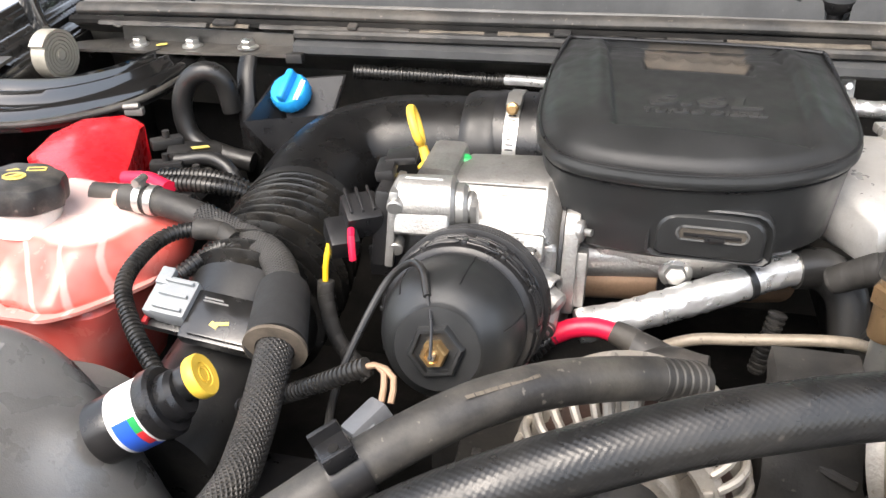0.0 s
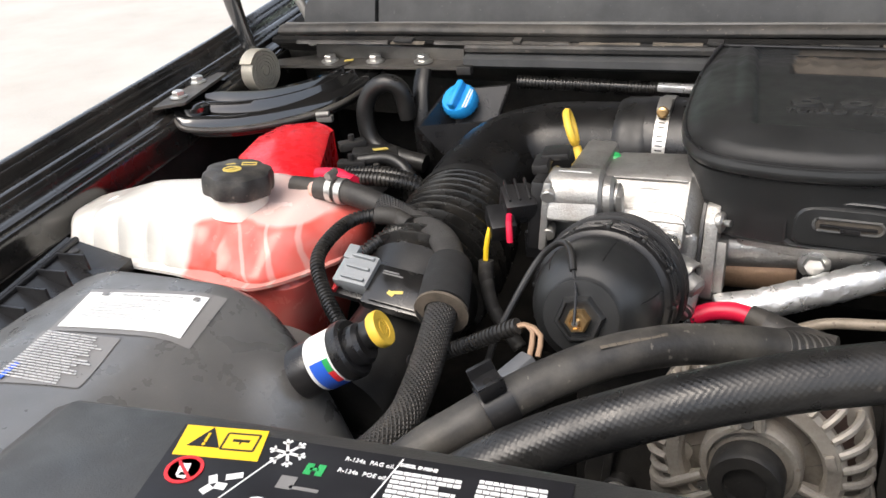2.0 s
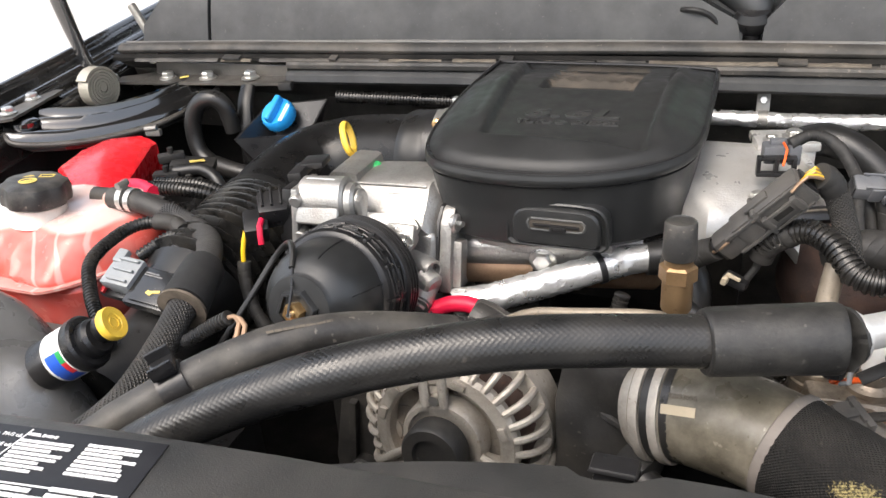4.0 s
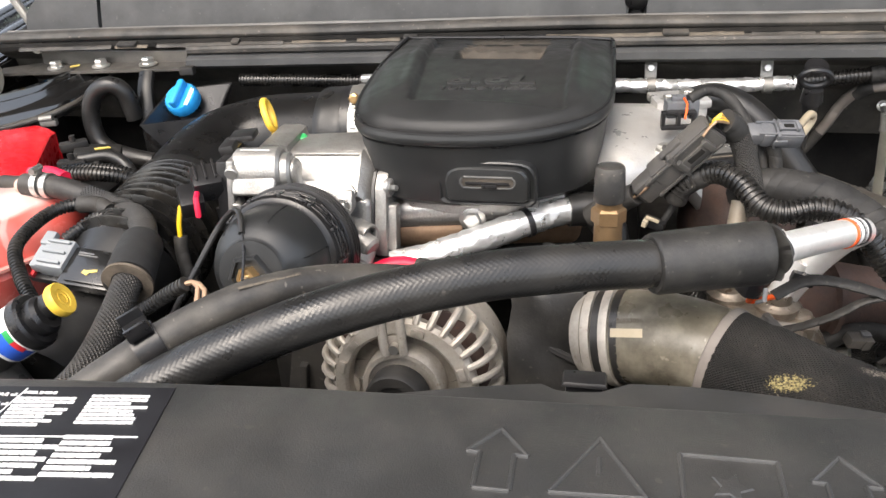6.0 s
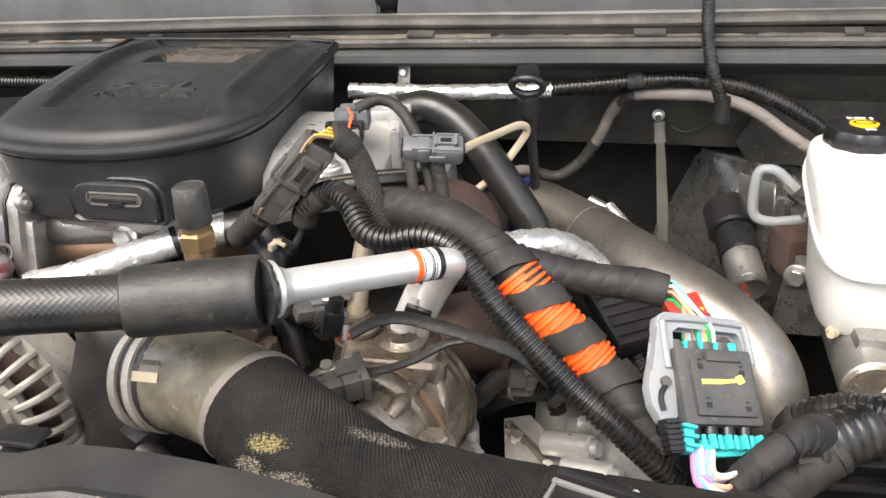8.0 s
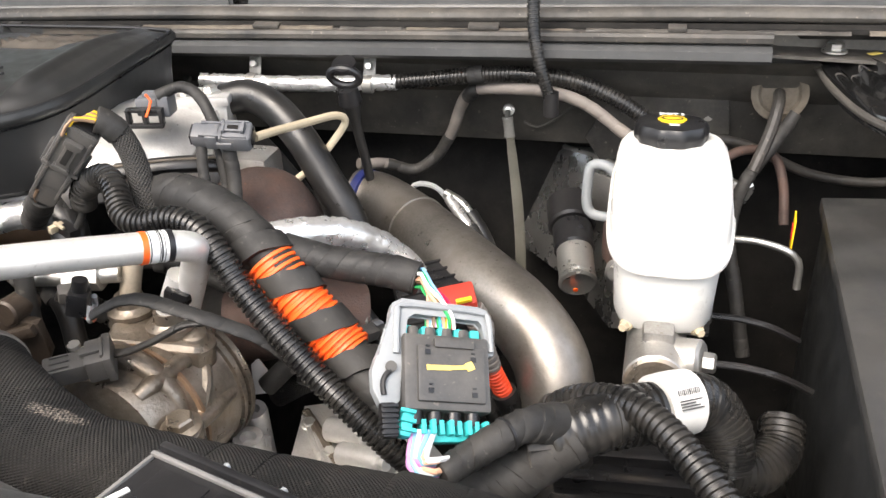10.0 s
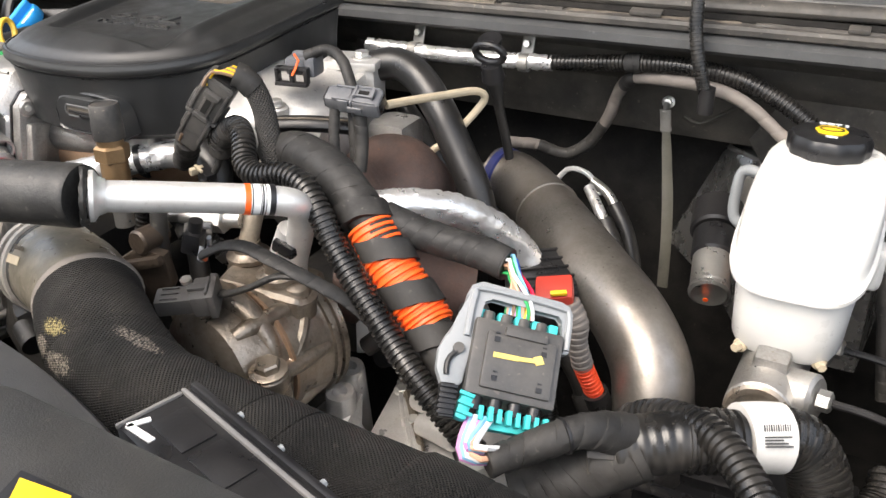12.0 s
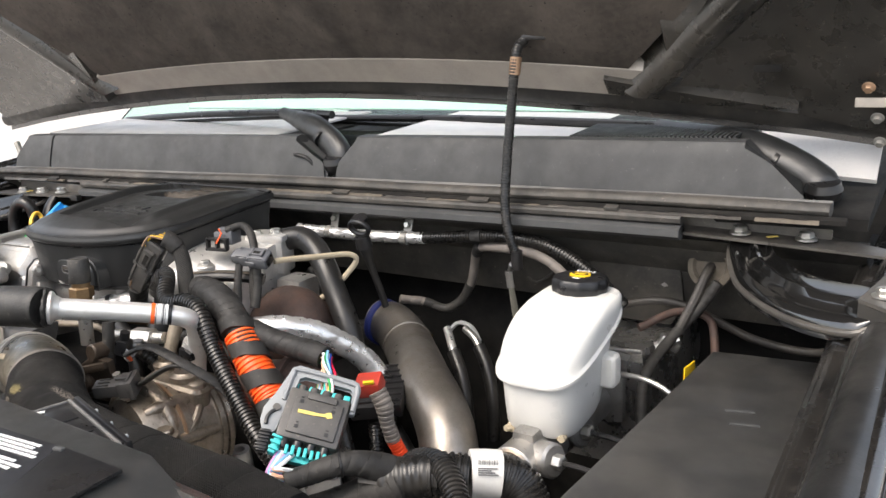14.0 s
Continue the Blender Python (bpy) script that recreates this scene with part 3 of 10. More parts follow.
def build_firewall():
    ob = thing("firewall", (MID, 1.2, 0.6), "dusty black firewall panel behind the engine", "firewall", kind="structure")
    up = loft([[Vector((x, 1.048, 1.322)), Vector((x, 1.078, 1.300)), Vector((x, 1.082, 1.288)), Vector((x, 1.118, 1.255)), Vector((x, 1.128, 1.20)), Vector((x, 1.135, 1.185)), Vector((x, 1.17, 1.18)),
                Vector((x, 1.17, 1.30)), Vector((x, 1.10, 1.325))] for x in np.linspace(-0.72, 1.12, 12)])
    part("upper_panel", up, M_FIREWALL, ob)
    part("crease", tube([(0.62, 1.122, 1.215), (0.645, 1.117, 1.212), (0.70, 1.110, 1.255), (0.735, 1.095, 1.285)], 0.0022, 8, 0.01), M_FIREWALL, ob)
    for x, z in ((0.37, 1.262), (0.52, 1.27), (0.60, 1.29), (0.78, 1.215), (0.15, 1.26)):
        part("stud", lathe([(0.006, 0), (0.006, 0.003), (0.004, 0.005), (0.0, 0.005)], axes((x, 1.112 - 0.4 * (z - 1.255), z), (0, -1, 0.5)), 12), M_FIREWALL, ob)
    part("lower_panel", rbox((1.84, 0.02, 0.62), pose(MID, 1.215, 0.88), 0.005), M_DEEP, ob)
    # raised pressing on the driver's side
    part("pressed_panel", prism([(0.70, 1.20), (0.75, 1.285), (0.87, 1.285), (0.88, 1.20), (0.86, 1.17), (0.72, 1.17)], 0.006,
                                frame_of((0, 1.122, 0), X, Z), 0.0025), M_FIREWALL, ob)
    part("plug", lathe([(0.011, 0), (0.011, 0.002), (0.008, 0.006), (0.0, 0.007)], axes((0.85, 1.123, 1.236), (0, -1, 0.2)), 18), M_PLATE, ob)
    part("rivet", lathe([(0.009, 0), (0.009, 0.002), (0.0, 0.005)], axes((0.70, 1.108, 1.285), (0, -1, 0.3)), 16), M_PLATE, ob)
    g = part("grommet", lathe([(0.040, 0), (0.040, 0.008), (0.030, 0.012), (0.026, 0.004), (0.022, 0.002), (0.0, 0.002)], axes((0.925, 1.088, 1.276), (-0.1, -1, 0.25)) @ Matrix.Scale(0.8, 4), 28), M_TAN, ob,
             "tan rubber grommet with cables through it")
    part("cable", tube([(0.925, 1.10, 1.278), (0.923, 1.072, 1.270), (0.915, 1.05, 1.240), (0.90, 1.03, 1.20)], 0.007, 10), M_RUBBER_D, g)


def build_cowl():
    ob = thing("cowl", (MID, 1.2, 1.3), "weathered grey plastic cowl below the windscreen", "cowl", kind="structure")

    def lean(x):
        return 0.02 * (x - MID)

    def strip(prof, x0=-0.70, x1=1.10, n=10):
        return loft([[Vector((x, y + 0.02 * ((x - MID) / 0.9) ** 2 * -1.2, z + lean(x))) for y, z in prof] for x in np.linspace(x0, x1, n)])

    part("lower_lip", strip([(1.026, 1.319), (1.027, 1.328), (1.031, 1.331), (1.040, 1.333), (1.046, 1.333), (1.046, 1.312), (1.032, 1.314)], -0.385, 0.90), M_COWL, ob)
    # black strip that paints the shade in the groove behind the lip
    part("lip_groove_shade", strip([(1.040, 1.332), (1.048, 1.334), (1.052, 1.318), (1.040, 1.318)], -0.385, 0.90), M_DEEP, ob)
    part("middle_ledge", strip([(1.034, 1.3365), (1.033, 1.342), (1.035, 1.3455), (1.041, 1.347), (1.052, 1.348), (1.052, 1.330), (1.038, 1.334)], -0.385, 0.90), M_SEAL, ob)

    def bow(x):
        return -0.024 * ((x - MID) / 0.9) ** 2

    # tan sealant broken into uneven lengths
    rg = random.Random(12)
    x = -0.655
    while x < 1.06:
        x1 = min(1.07, x + rg.uniform(0.05, 0.26))
        h = rg.uniform(-0.0008, 0.0012)
        seam = loft([[Vector((q, 1.0405 + 0.0012 * math.sin(q * 61 + h * 900) + bow(q), 1.3478 + h + lean(q) + 0.0008 * math.sin(q * 143))), Vector((q, 1.0465 + bow(q), 1.3496 + h + lean(q))),
                      Vector((q, 1.050 + bow(q), 1.345 + lean(q))), Vector((q, 1.038 + bow(q), 1.345 + lean(q)))] for q in np.linspace(x, x1, 14)])
        part("sealant_seam", seam, M_TAN if rg.random() < 0.4 else M_SEAL, ob, "cracked tan sealant along the seam")
        x = x1 + rg.uniform(0.003, 0.018)
    # black strip that paints the shade in the gap under the seal
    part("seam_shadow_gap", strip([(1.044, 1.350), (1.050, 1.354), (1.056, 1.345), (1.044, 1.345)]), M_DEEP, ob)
    for x0, w in ((-0.48, 0.03), (-0.31, 0.012), (-0.05, 0.02), (0.310, 0.034), (0.583, 0.036), (0.80, 0.02)):
        part("clip", rbox((w, 0.012, 0.0045), pose(x0, 1.0415 + bow(x0), 1.3510 + lean(x0), 14), 0.0015), M_SEAL, ob)
    part("rubber_seal", tube([(x, 1.0605 + bow(x), 1.3605 + lean(x) + 0.0012 * math.sin(x * 9)) for x in np.linspace(-0.69, 1.08, 24)], 0.0135, 14, 0.02, flat=0.62), M_SEAL, ob)
    part("seal_lip", tube([(x, 1.0725 + bow(x) + 0.001 * math.sin(x * 23), 1.3665 + lean(x)) for x in np.linspace(-0.69, 1.08, 30)], 0.0030, 8, 0.02), M_TRIM, ob, "pale worn lip of the seal")

    def face(x0, x1, cut0, cut1):
        """A cowl panel, x0 to x1 along its foot, with its top edge cut in at the ends."""
        secs = []
        for t in np.linspace(0, 1, 18):
            foot, head = x0 + (x1 - x0) * t, x0 + cut0 + (x1 - cut1 - x0 - cut0) * t
            b = bow(foot)
            secs.append([Vector((foot, 1.076 + b, 1.360 + lean(foot))), Vector((foot, 1.077 + b, 1.372 + lean(foot))), Vector((foot * 0.95 + head * 0.05, 1.082 + b, 1.392 + lean(foot))), Vector((head * 0.55 + foot * 0.45, 1.088 + b, 1.412 + lean(head))), Vector((head, 1.094 + b, 1.430 + lean(head))),
                         Vector((head, 1.099 + b, 1.4365 + lean(head))), Vector((head, 1.106 + b, 1.438 + lean(head))), Vector((head, 1.125 + b, 1.438 + lean(head))), Vector((head, 1.125 + b, 1.43 + lean(head))),
                         Vector((foot, 1.100 + b, 1.360 + lean(foot)))])
        return loft(secs)

    part("cowl_panel", face(-0.535, 0.245, 0.0, 0.075), M_COWL, ob)
    part("cowl_panel", face(-0.66, -0.541, 0.035, 0.0), M_COWL, ob)
    part("cowl_panel", face(0.272, 1.044, 0.036, 0.078), M_COWL, ob)
    # turned flange at the end of the passenger side panel
    def end(u):
        return 0.245 - 0.075 * max(0.0, (u - 0.4) / 0.6)

    part("panel_flange", loft([[Vector((end(u) + dx, 1.078 + 0.020 * u + dy + bow(0.2), 1.366 + 0.066 * u + dz)) for dx, dy, dz in ((-0.001, 0.001, 0.002), (0.003, 0.003, 0), (0.003, 0.026, 0), (-0.001, 0.026, 0))] for u in np.linspace(0, 1, 11)]), M_COWL, ob)
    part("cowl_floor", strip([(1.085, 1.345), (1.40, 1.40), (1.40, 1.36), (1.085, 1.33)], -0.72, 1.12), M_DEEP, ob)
    for x0, x1 in ((-0.60, 0.12), (0.70, 0.95)):
        slats = thing("cowl_grille", ((x0 + x1) / 2, 1.3, 1.42), "ribbed grey plastic air inlet grille in front of the windscreen", "grille", kind="structure")
        n = int((x1 - x0) / 0.0065)
        bm = bmesh.new()
        for i in range(n):
            x = x0 + 0.003 + i * 0.0065
            join(bm, rbox((0.0034, 0.29, 0.004), pose(x, 1.258, 1.4435 + lean(x), 2.2), 0))
        # sunlight on the passenger side slats is painted in with the paler plastic
        tagged(part("slats", bm, M_PALE if x0 < 0 else M_COWL, slats), kind="stuff")
        part("tray", rbox((x1 - x0, 0.29, 0.006), pose((x0 + x1) / 2, 1.258, 1.4335 + lean((x0 + x1) / 2), 2.2), 0.001), M_DARK, slats)
    part("top_panel", rbox((0.36, 0.29, 0.008), pose(0.515, 1.258, 1.4375 + lean(0.45), 2.2), 0.003), M_PALE, ob, "pale cowl top panel")
    for x0, x1 in ((0.955, 1.115),):
        end = [Vector((x0, 1.175, 1.402)), Vector((x1, 1.165, 1.395)), Vector((x1, 1.215, 1.440)), Vector((x0, 1.228, 1.448))]
        part("end_panel", loft([end, [v + Vector((0, 0.004, -0.006)) for v in end]]), M_PALE, ob)
    return ob


def build_windscreen():
    bm = loft([[Vector((x, 1.44 - 0.07 * ((x - MID) / 0.9) ** 2, 1.425)), Vector((x, 1.95 - 0.07 * ((x - MID) / 0.9) ** 2, 1.80)), Vector((x, 2.0 - 0.07 * ((x - MID) / 0.9) ** 2, 1.80)),
                Vector((x, 1.448 - 0.07 * ((x - MID) / 0.9) ** 2, 1.419))] for x in np.linspace(-0.68, 1.08, 12)])
    ob = solo("windscreen", bm, M_GLASS, "green tinted windscreen glass above the cowl", "windscreen", kind="structure")
    ob.visible_shadow = False
    solo("dashboard", rbox((1.5, 0.5, 0.05), pose(MID, 1.83, 1.36), 0.02), M_DARK, "dark dashboard top behind the windscreen", "dashboard", kind="structure")
    # white panel added behind the glass to stand in for the sky's reflection
    shade = rbox((1.60, 0.50, 0.004), pose(MID, 1.735, 1.585, 36.5), 0.001)
    solo("sky_reflection_panel", shade, M_WHITEP, "added white panel behind the windscreen in place of reflected sky", "sun shade")
    solo("cab_wall", rbox((1.7, 0.03, 1.0), pose(MID, 2.3, 1.5), 0.01), M_DEEP, "dark cab interior behind the windscreen", "wall", kind="structure")
    roof = rbox((1.7, 0.9, 0.04), pose(MID, 2.35, 1.86), 0.02)
    solo("cab_roof", roof, M_PAINT, "black painted cab roof", "roof", kind="structure")


def build_hood():
    ob = thing("hood", (MID, 1.15, 1.5), "raised black hood seen from below with felt insulation", "hood", kind="structure")
    c, k = math.cos(radians(58)), math.sin(radians(58))

    def at(x, s, h=0.0):
        sag = 0.060 * ((x - MID) / 0.9) ** 2
        return Vector((x, 1.150 + sag * 0.4 - c * s + k * h, 1.510 - sag + k * s + c * h))

    def sheet(x0, x1, rows, n=14):
        return loft([[at(x, s, h) for s, h in rows] for x in np.linspace(x0, x1, n)])

    part("outer_skin", sheet(-0.88, 1.19, [(-0.012, 0.0), (-0.005, 0.035), (1.22, 0.06), (1.22, 0.05), (0.02, 0.02)]), M_PAINT, ob)
    part("rear_edge", sheet(-0.87, 1.18, [(-0.004, 0.006), (0.004, -0.006), (0.016, -0.010), (0.030, -0.006), (0.036, 0.004), (0.036, 0.02), (0.0, 0.02)]), M_DARK, ob)
    part("rear_frame", sheet(-0.47, 0.86, [(0.030, -0.002), (0.034, -0.012), (0.088, -0.022), (0.098, -0.014), (0.098, 0.015), (0.030, 0.015)], 20), M_HOODFR, ob, "dusty grey inner frame strip")
    # the felt widens forwards, its corners cut off aslant
    felt = []
    for s, h in ((0.086, -0.006), (0.090, -0.022), (0.16, -0.032), (0.30, -0.034), (0.50, -0.034), (0.80, -0.030), (1.05, -0.020), (1.06, 0.0)):
        x0, x1 = -0.36 - 0.9 * min(s - 0.09, 0.30), 0.80 + 0.9 * min(s - 0.09, 0.30)
        felt.append([at(x0 + (x1 - x0) * u, s, h + 0.006 * math.sin(u * 37 + s * 11) * (h < -0.03)) for u in np.linspace(0, 1, 40)] + [at(x1, s, 0.03), at(x0, s, 0.03)])
    part("insulation_pad", loft(felt), M_INSUL, ob, "mottled brown-black felt insulation pad")
    for x0, x1, tilt in ((0.74, 0.80, 0.9), (-0.36, -0.30, -0.9)):
        bm = loft([[at(x0 - 0.02 + tilt * s + 0.10 * u, s, 0.006 - 0.042 * math.sin(math.pi * u) ** 0.8) for u in np.linspace(0, 1, 15)] + [at(x1 + tilt * s, s, 0.02), at(x0 + tilt * s, s, 0.02)]
                   for s in np.linspace(0.05, 0.42, 10)])
        part("corner_rib", bm, M_HOODMID, ob, "dusty black pressed hood rib")
    for x0, x1 in ((0.84, 1.17), (-0.86, -0.36)):
        bm = loft([[at(x0, s, 0.0), at(x0 + 0.02, s, -0.010 - 0.02 * math.sin(s * 9) ** 2), at((x0 + x1) / 2, s, -0.006), at(x1 - 0.05, s, -0.026), at(x1 - 0.02, s, -0.03), at(x1, s, -0.002), at(x1, s, 0.02), at(x0, s, 0.02)] for s in np.linspace(0.03, 1.15, 24)])
        part("side_frame", bm, M_HOODMID, ob)
    arm = []
    for u in np.linspace(0, 1, 9):
        x, s, w = 0.76 + 0.26 * u, 0.056 - 0.022 * u + 0.012 * u * u, 0.021 - 0.014 * u
        arm.append([at(x, s - w, -0.004), at(x, s - w * 0.7, -0.020), at(x, s + w * 0.7, -0.026), at(x, s + w, -0.012), at(x, s + w, 0.01), at(x, s - w, 0.01)])
    part("side_rib", loft(arm), M_HOODMID, ob, "dusty pressed rib")
    for x0, s0, mt in ((1.105, 0.105, M_COPPER), (1.115, 0.06, M_PLATE), (1.118, 0.022, M_PLATE)):
        part("hinge_bolt", hexbolt(at(x0, s0, -0.032), (0, -0.8, -0.55), 0.0055), mt, ob)
    part("hinge_strip", rbox((0.05, 0.004, 0.012), Matrix.Translation(at(1.115, 0.085, -0.034)), 0.0015), M_HOODFR, ob)
    part("slot", rbox((0.035, 0.004, 0.010), Matrix.Translation(at(0.985, 0.105, -0.016)), 0.002), M_DEEP, ob)
    ob2 = thing("hood_lamp_cable", (0.668, 0.995, 1.285), "black corrugated cable rising to the hood lamp", "cable")
    top = at(0.652, 0.130, -0.024)
    line = [top, (0.650, 1.045, 1.575), (0.645, 1.035, 1.50), (0.643, 1.02, 1.42), (0.646, 1.005, 1.36), (0.656, 0.996, 1.32), (0.668, 0.995, 1.285)]
    part("conduit", tube(line, 0.0074, 14, corr=(0.0042, 0.0007)), M_CORR, ob2)
    part("tape_band", tube([(0.6495, 1.0445, 1.570), (0.6478, 1.0415, 1.545)], 0.0086, 16), M_COPPER, ob2, "orange-brown tape band")
    part("clip", rbox((0.040, 0.014, 0.008), Matrix.Translation(top + Vector((0.018, 0, 0.004))), 0.003), M_BLACK, ob2)
    part("collar", tube([(0.668, 0.995, 1.296), (0.668, 0.996, 1.268)], 0.0086, 14), M_BLACK, ob2)


def build_rad_cover():
    """Radiator cover panel along the front of the bay."""
    ob = thing("radiator_cover", (MID, 0.1, 1.2), "grained black plastic radiator cover panel with warning labels", "cover")
    xs = [-0.50, -0.42, -0.36, -0.332, -0.318, -0.25, -0.1, 0.05, 0.2, 0.35, 0.5, 0.62, 0.70, 0.745, 0.758, 0.80, 0.90]
    top = [1.19, 1.25, 1.30, 1.326, 1.332, 1.333, 1.333, 1.333, 1.333, 1.333, 1.333, 1.333, 1.333, 1.332, 1.325, 1.30, 1.22]
    rear = [0.17, 0.195, 0.21, 0.218, 0.221, 0.230, 0.246, 0.257, 0.263, 0.268, 0.288, 0.284, 0.281, 0.280, 0.279, 0.276, 0.27]
    secs = []
    for x, z, y in zip(xs, top, rear):
        secs.append([Vector((x, y - 0.004, z - 0.05)), Vector((x, y, z - 0.006)), Vector((x, y - 0.002, z - 0.002)), Vector((x, y - 0.006, z)), Vector((x, 0.12, z)), Vector((x, 0.05, z - 0.004)),
                     Vector((x, 0.01, z - 0.02)), Vector((x, -0.01, z - 0.06)), Vector((x, -0.015, z - 0.30)), Vector((x, 0.01, z - 0.30)), Vector((x, 0.02, z - 0.06)), Vector((x, y - 0.02, z - 0.02))])
    part("panel", loft(secs), M_COVER, ob)
    # lower step on the driver's side of the rear edge
    part("rear_step", loft([[Vector((x, lerp_list(xs, rear, x) - 0.006, 1.315)), Vector((x, lerp_list(xs, rear, x) + 0.016 * smooth((x - 0.40) / 0.08), 1.300)),
                             Vector((x, lerp_list(xs, rear, x) + 0.016 * smooth((x - 0.40) / 0.08), 1.27)), Vector((x, lerp_list(xs, rear, x) - 0.02, 1.27))] for x in np.linspace(0.40, 0.80, 9)]), M_COVER, ob)
    zt = 1.3332
    lab = part("service_label", prism([(-0.236, 0.218), (-0.016, 0.2425), (-0.004, 0.150), (-0.215, 0.118)], 0.0006, Matrix.Translation((0, 0, zt))), M_BLACKL, ob, "black service label with white print")

    def flat(x, y, turn=6.5, dz=0.0008):
        return pose(x, y, zt + dz, 0, 0, turn)

    part("warning_patch", prism([(-0.234, 0.2175), (-0.186, 0.2275), (-0.1785, 0.2045), (-0.227, 0.1945)], 0.0006, Matrix.Translation((0, 0, zt + 0.0004))), M_YELLOWL, lab, "yellow warning patch")
    tri = join(prism([(0, 0.009), (-0.0095, -0.007), (0.0095, -0.007)], 0.0005, flat(-0.2155, 0.2115, 12)))
    part("warning_triangle", tri, M_BLACKL, lab)
    part("warning_mark", join(rbox((0.0015, 0.007, 0.0005), flat(-0.2157, 0.2115, 12, 0.0016), 0), rbox((0.0016, 0.0016, 0.0005), flat(-0.2147, 0.2062, 12, 0.0016), 0)), M_YELLOWL, lab)
    book = bmesh.new()
    for dx, dy, w, h in ((-0.0095, 0, 0.0014, 0.013), (0.0095, 0, 0.0014, 0.013), (0, 0.0065, 0.019, 0.0014), (0, -0.0065, 0.019, 0.0014), (0, 0, 0.0012, 0.004), (0.0, 0.001, 0.010, 0.0022)):
        join(book, rbox((w, h, 0.0005), flat(-0.196, 0.2145, 12) @ Matrix.Translation((dx, dy, 0)), 0))
    part("manual_symbol", book, M_BLACKL, lab)
    ringm = lathe([(0.0105, 0), (0.0105, 0.0005), (0.0085, 0.0005), (0.0085, 0)], flat(-0.2125, 0.1865), 28)
    part("prohibition_ring", join(ringm, rbox((0.018, 0.0018, 0.0005), flat(-0.2125, 0.1865, -35), 0)), M_REDL, lab)
    part("hand_symbol", join(rbox((0.006, 0.009, 0.0004), flat(-0.213, 0.1865, 20), 0.0), rbox((0.005, 0.004, 0.0004), flat(-0.2105, 0.1825, 0), 0)), M_WHITEL, lab)
    fan = bmesh.new()
    for a in range(3):
        join(fan, rbox((0.006, 0.0045, 0.0005), flat(-0.1905, 0.182) @ pose(0, 0, 0, 0, 0, 120 * a) @ Matrix.Translation((0.0042, 0, 0)), 0))
    join(fan, rbox((0.009, 0.004, 0.0005), flat(-0.1835, 0.191, 30), 0))
    part("fan_symbol", fan, M_WHITEL, lab)
    snow = bmesh.new()
    for a in range(3):
        join(snow, rbox((0.022, 0.0016, 0.0005), flat(-0.1665, 0.2155, 60 * a), 0))
    for a in range(6):
        m = flat(-0.1665, 0.2155, 60 * a) @ Matrix.Translation((0.008, 0, 0))
        join(snow, rbox((0.004, 0.0013, 0.0005), m @ pose(0, 0.001, 0, 0, 0, 50), 0), rbox((0.004, 0.0013, 0.0005), m @ pose(0, -0.001, 0, 0, 0, -50), 0))
    part("snowflake", snow, M_WHITEL, lab)
    part("valve_symbol", join(rbox((0.004, 0.008, 0.0005), flat(-0.149, 0.2085), 0), rbox((0.004, 0.008, 0.0005), flat(-0.1425, 0.2093), 0), rbox((0.005, 0.002, 0.0005), flat(-0.146, 0.209), 0)), M_GREENL, lab)
    part("print", join(words("R-134a  PAG oil.", 0.0041, flat(-0.1205, 0.2228, 5), 0.0003), words("R-134a  POE oil.", 0.0041, flat(-0.1205, 0.2140, 5), 0.0003)), M_WHITEL, lab)
    part("print", words("DIESEL ENGINE", 0.0030, flat(-0.0945, 0.2275, 5), 0.0003, 0.00008), M_WHITEL, lab)
    part("small_print", bars(flat(-0.084, 0.2110), 0.040, 0.027, 8, 3, 0.40, 0.4), M_WHITEL, lab)
    part("small_print", bars(flat(-0.041, 0.2185), 0.038, 0.027, 8, 4, 0.40, 0.4), M_WHITEL, lab)
    part("small_print", bars(flat(-0.076, 0.172), 0.044, 0.034, 7, 5, 0.40, 0.4), M_WHITEL, lab)
    part("small_print", bars(flat(-0.035, 0.180), 0.040, 0.034, 7, 6, 0.40, 0.4), M_WHITEL, lab)
    for w, h, x, y, a in ((0.088, 0.0010, -0.06, 0.1925, 7), (0.0008, 0.068, -0.1085, 0.197, -6), (0.0008, 0.042, -0.176, 0.1935, -18)):
        part("rule_line", rbox((w, h, 0.0004), flat(x, y, a), 0), M_WHITEL, lab)
    part("box_symbol", join(rbox((0.009, 0.009, 0.0004), flat(-0.155, 0.196), 0), rbox((0.016, 0.002, 0.0004), flat(-0.144, 0.1945), 0)), M_FILM, lab)
    for cx in (-0.165, -0.133):
        car = tube([Vector((cx - 0.016, 0.168, zt + 0.001)), Vector((cx - 0.012, 0.174, zt + 0.001)), Vector((cx - 0.004, 0.175, zt + 0.001)), Vector((cx, 0.181, zt + 0.001)),
                    Vector((cx + 0.009, 0.181, zt + 0.001)), Vector((cx + 0.014, 0.174, zt + 0.001)), Vector((cx + 0.015, 0.168, zt + 0.001))], 0.0006, 6, 0.003)
        part("car_outline", car, M_WHITEL, lab)
    lab2 = part("battery_label", prism([(0.552, 0.2475), (0.677, 0.2515), (0.702, 0.195), (0.720, 0.150), (0.580, 0.150)], 0.0006, Matrix.Translation((0, 0, zt))), M_BLACKL, ob, "black label with white print")
    for x, y, w, rows, seed in ((0.6485, 0.2365, 0.064, 4, 9), (0.654, 0.214, 0.066, 4, 10), (0.662, 0.192, 0.070, 4, 11), (0.668, 0.170, 0.070, 4, 12)):
        part("small_print", bars(flat(x, y, 4), w, 0.018, rows, seed, 0.40, 0.45), M_WHITEL, lab2)
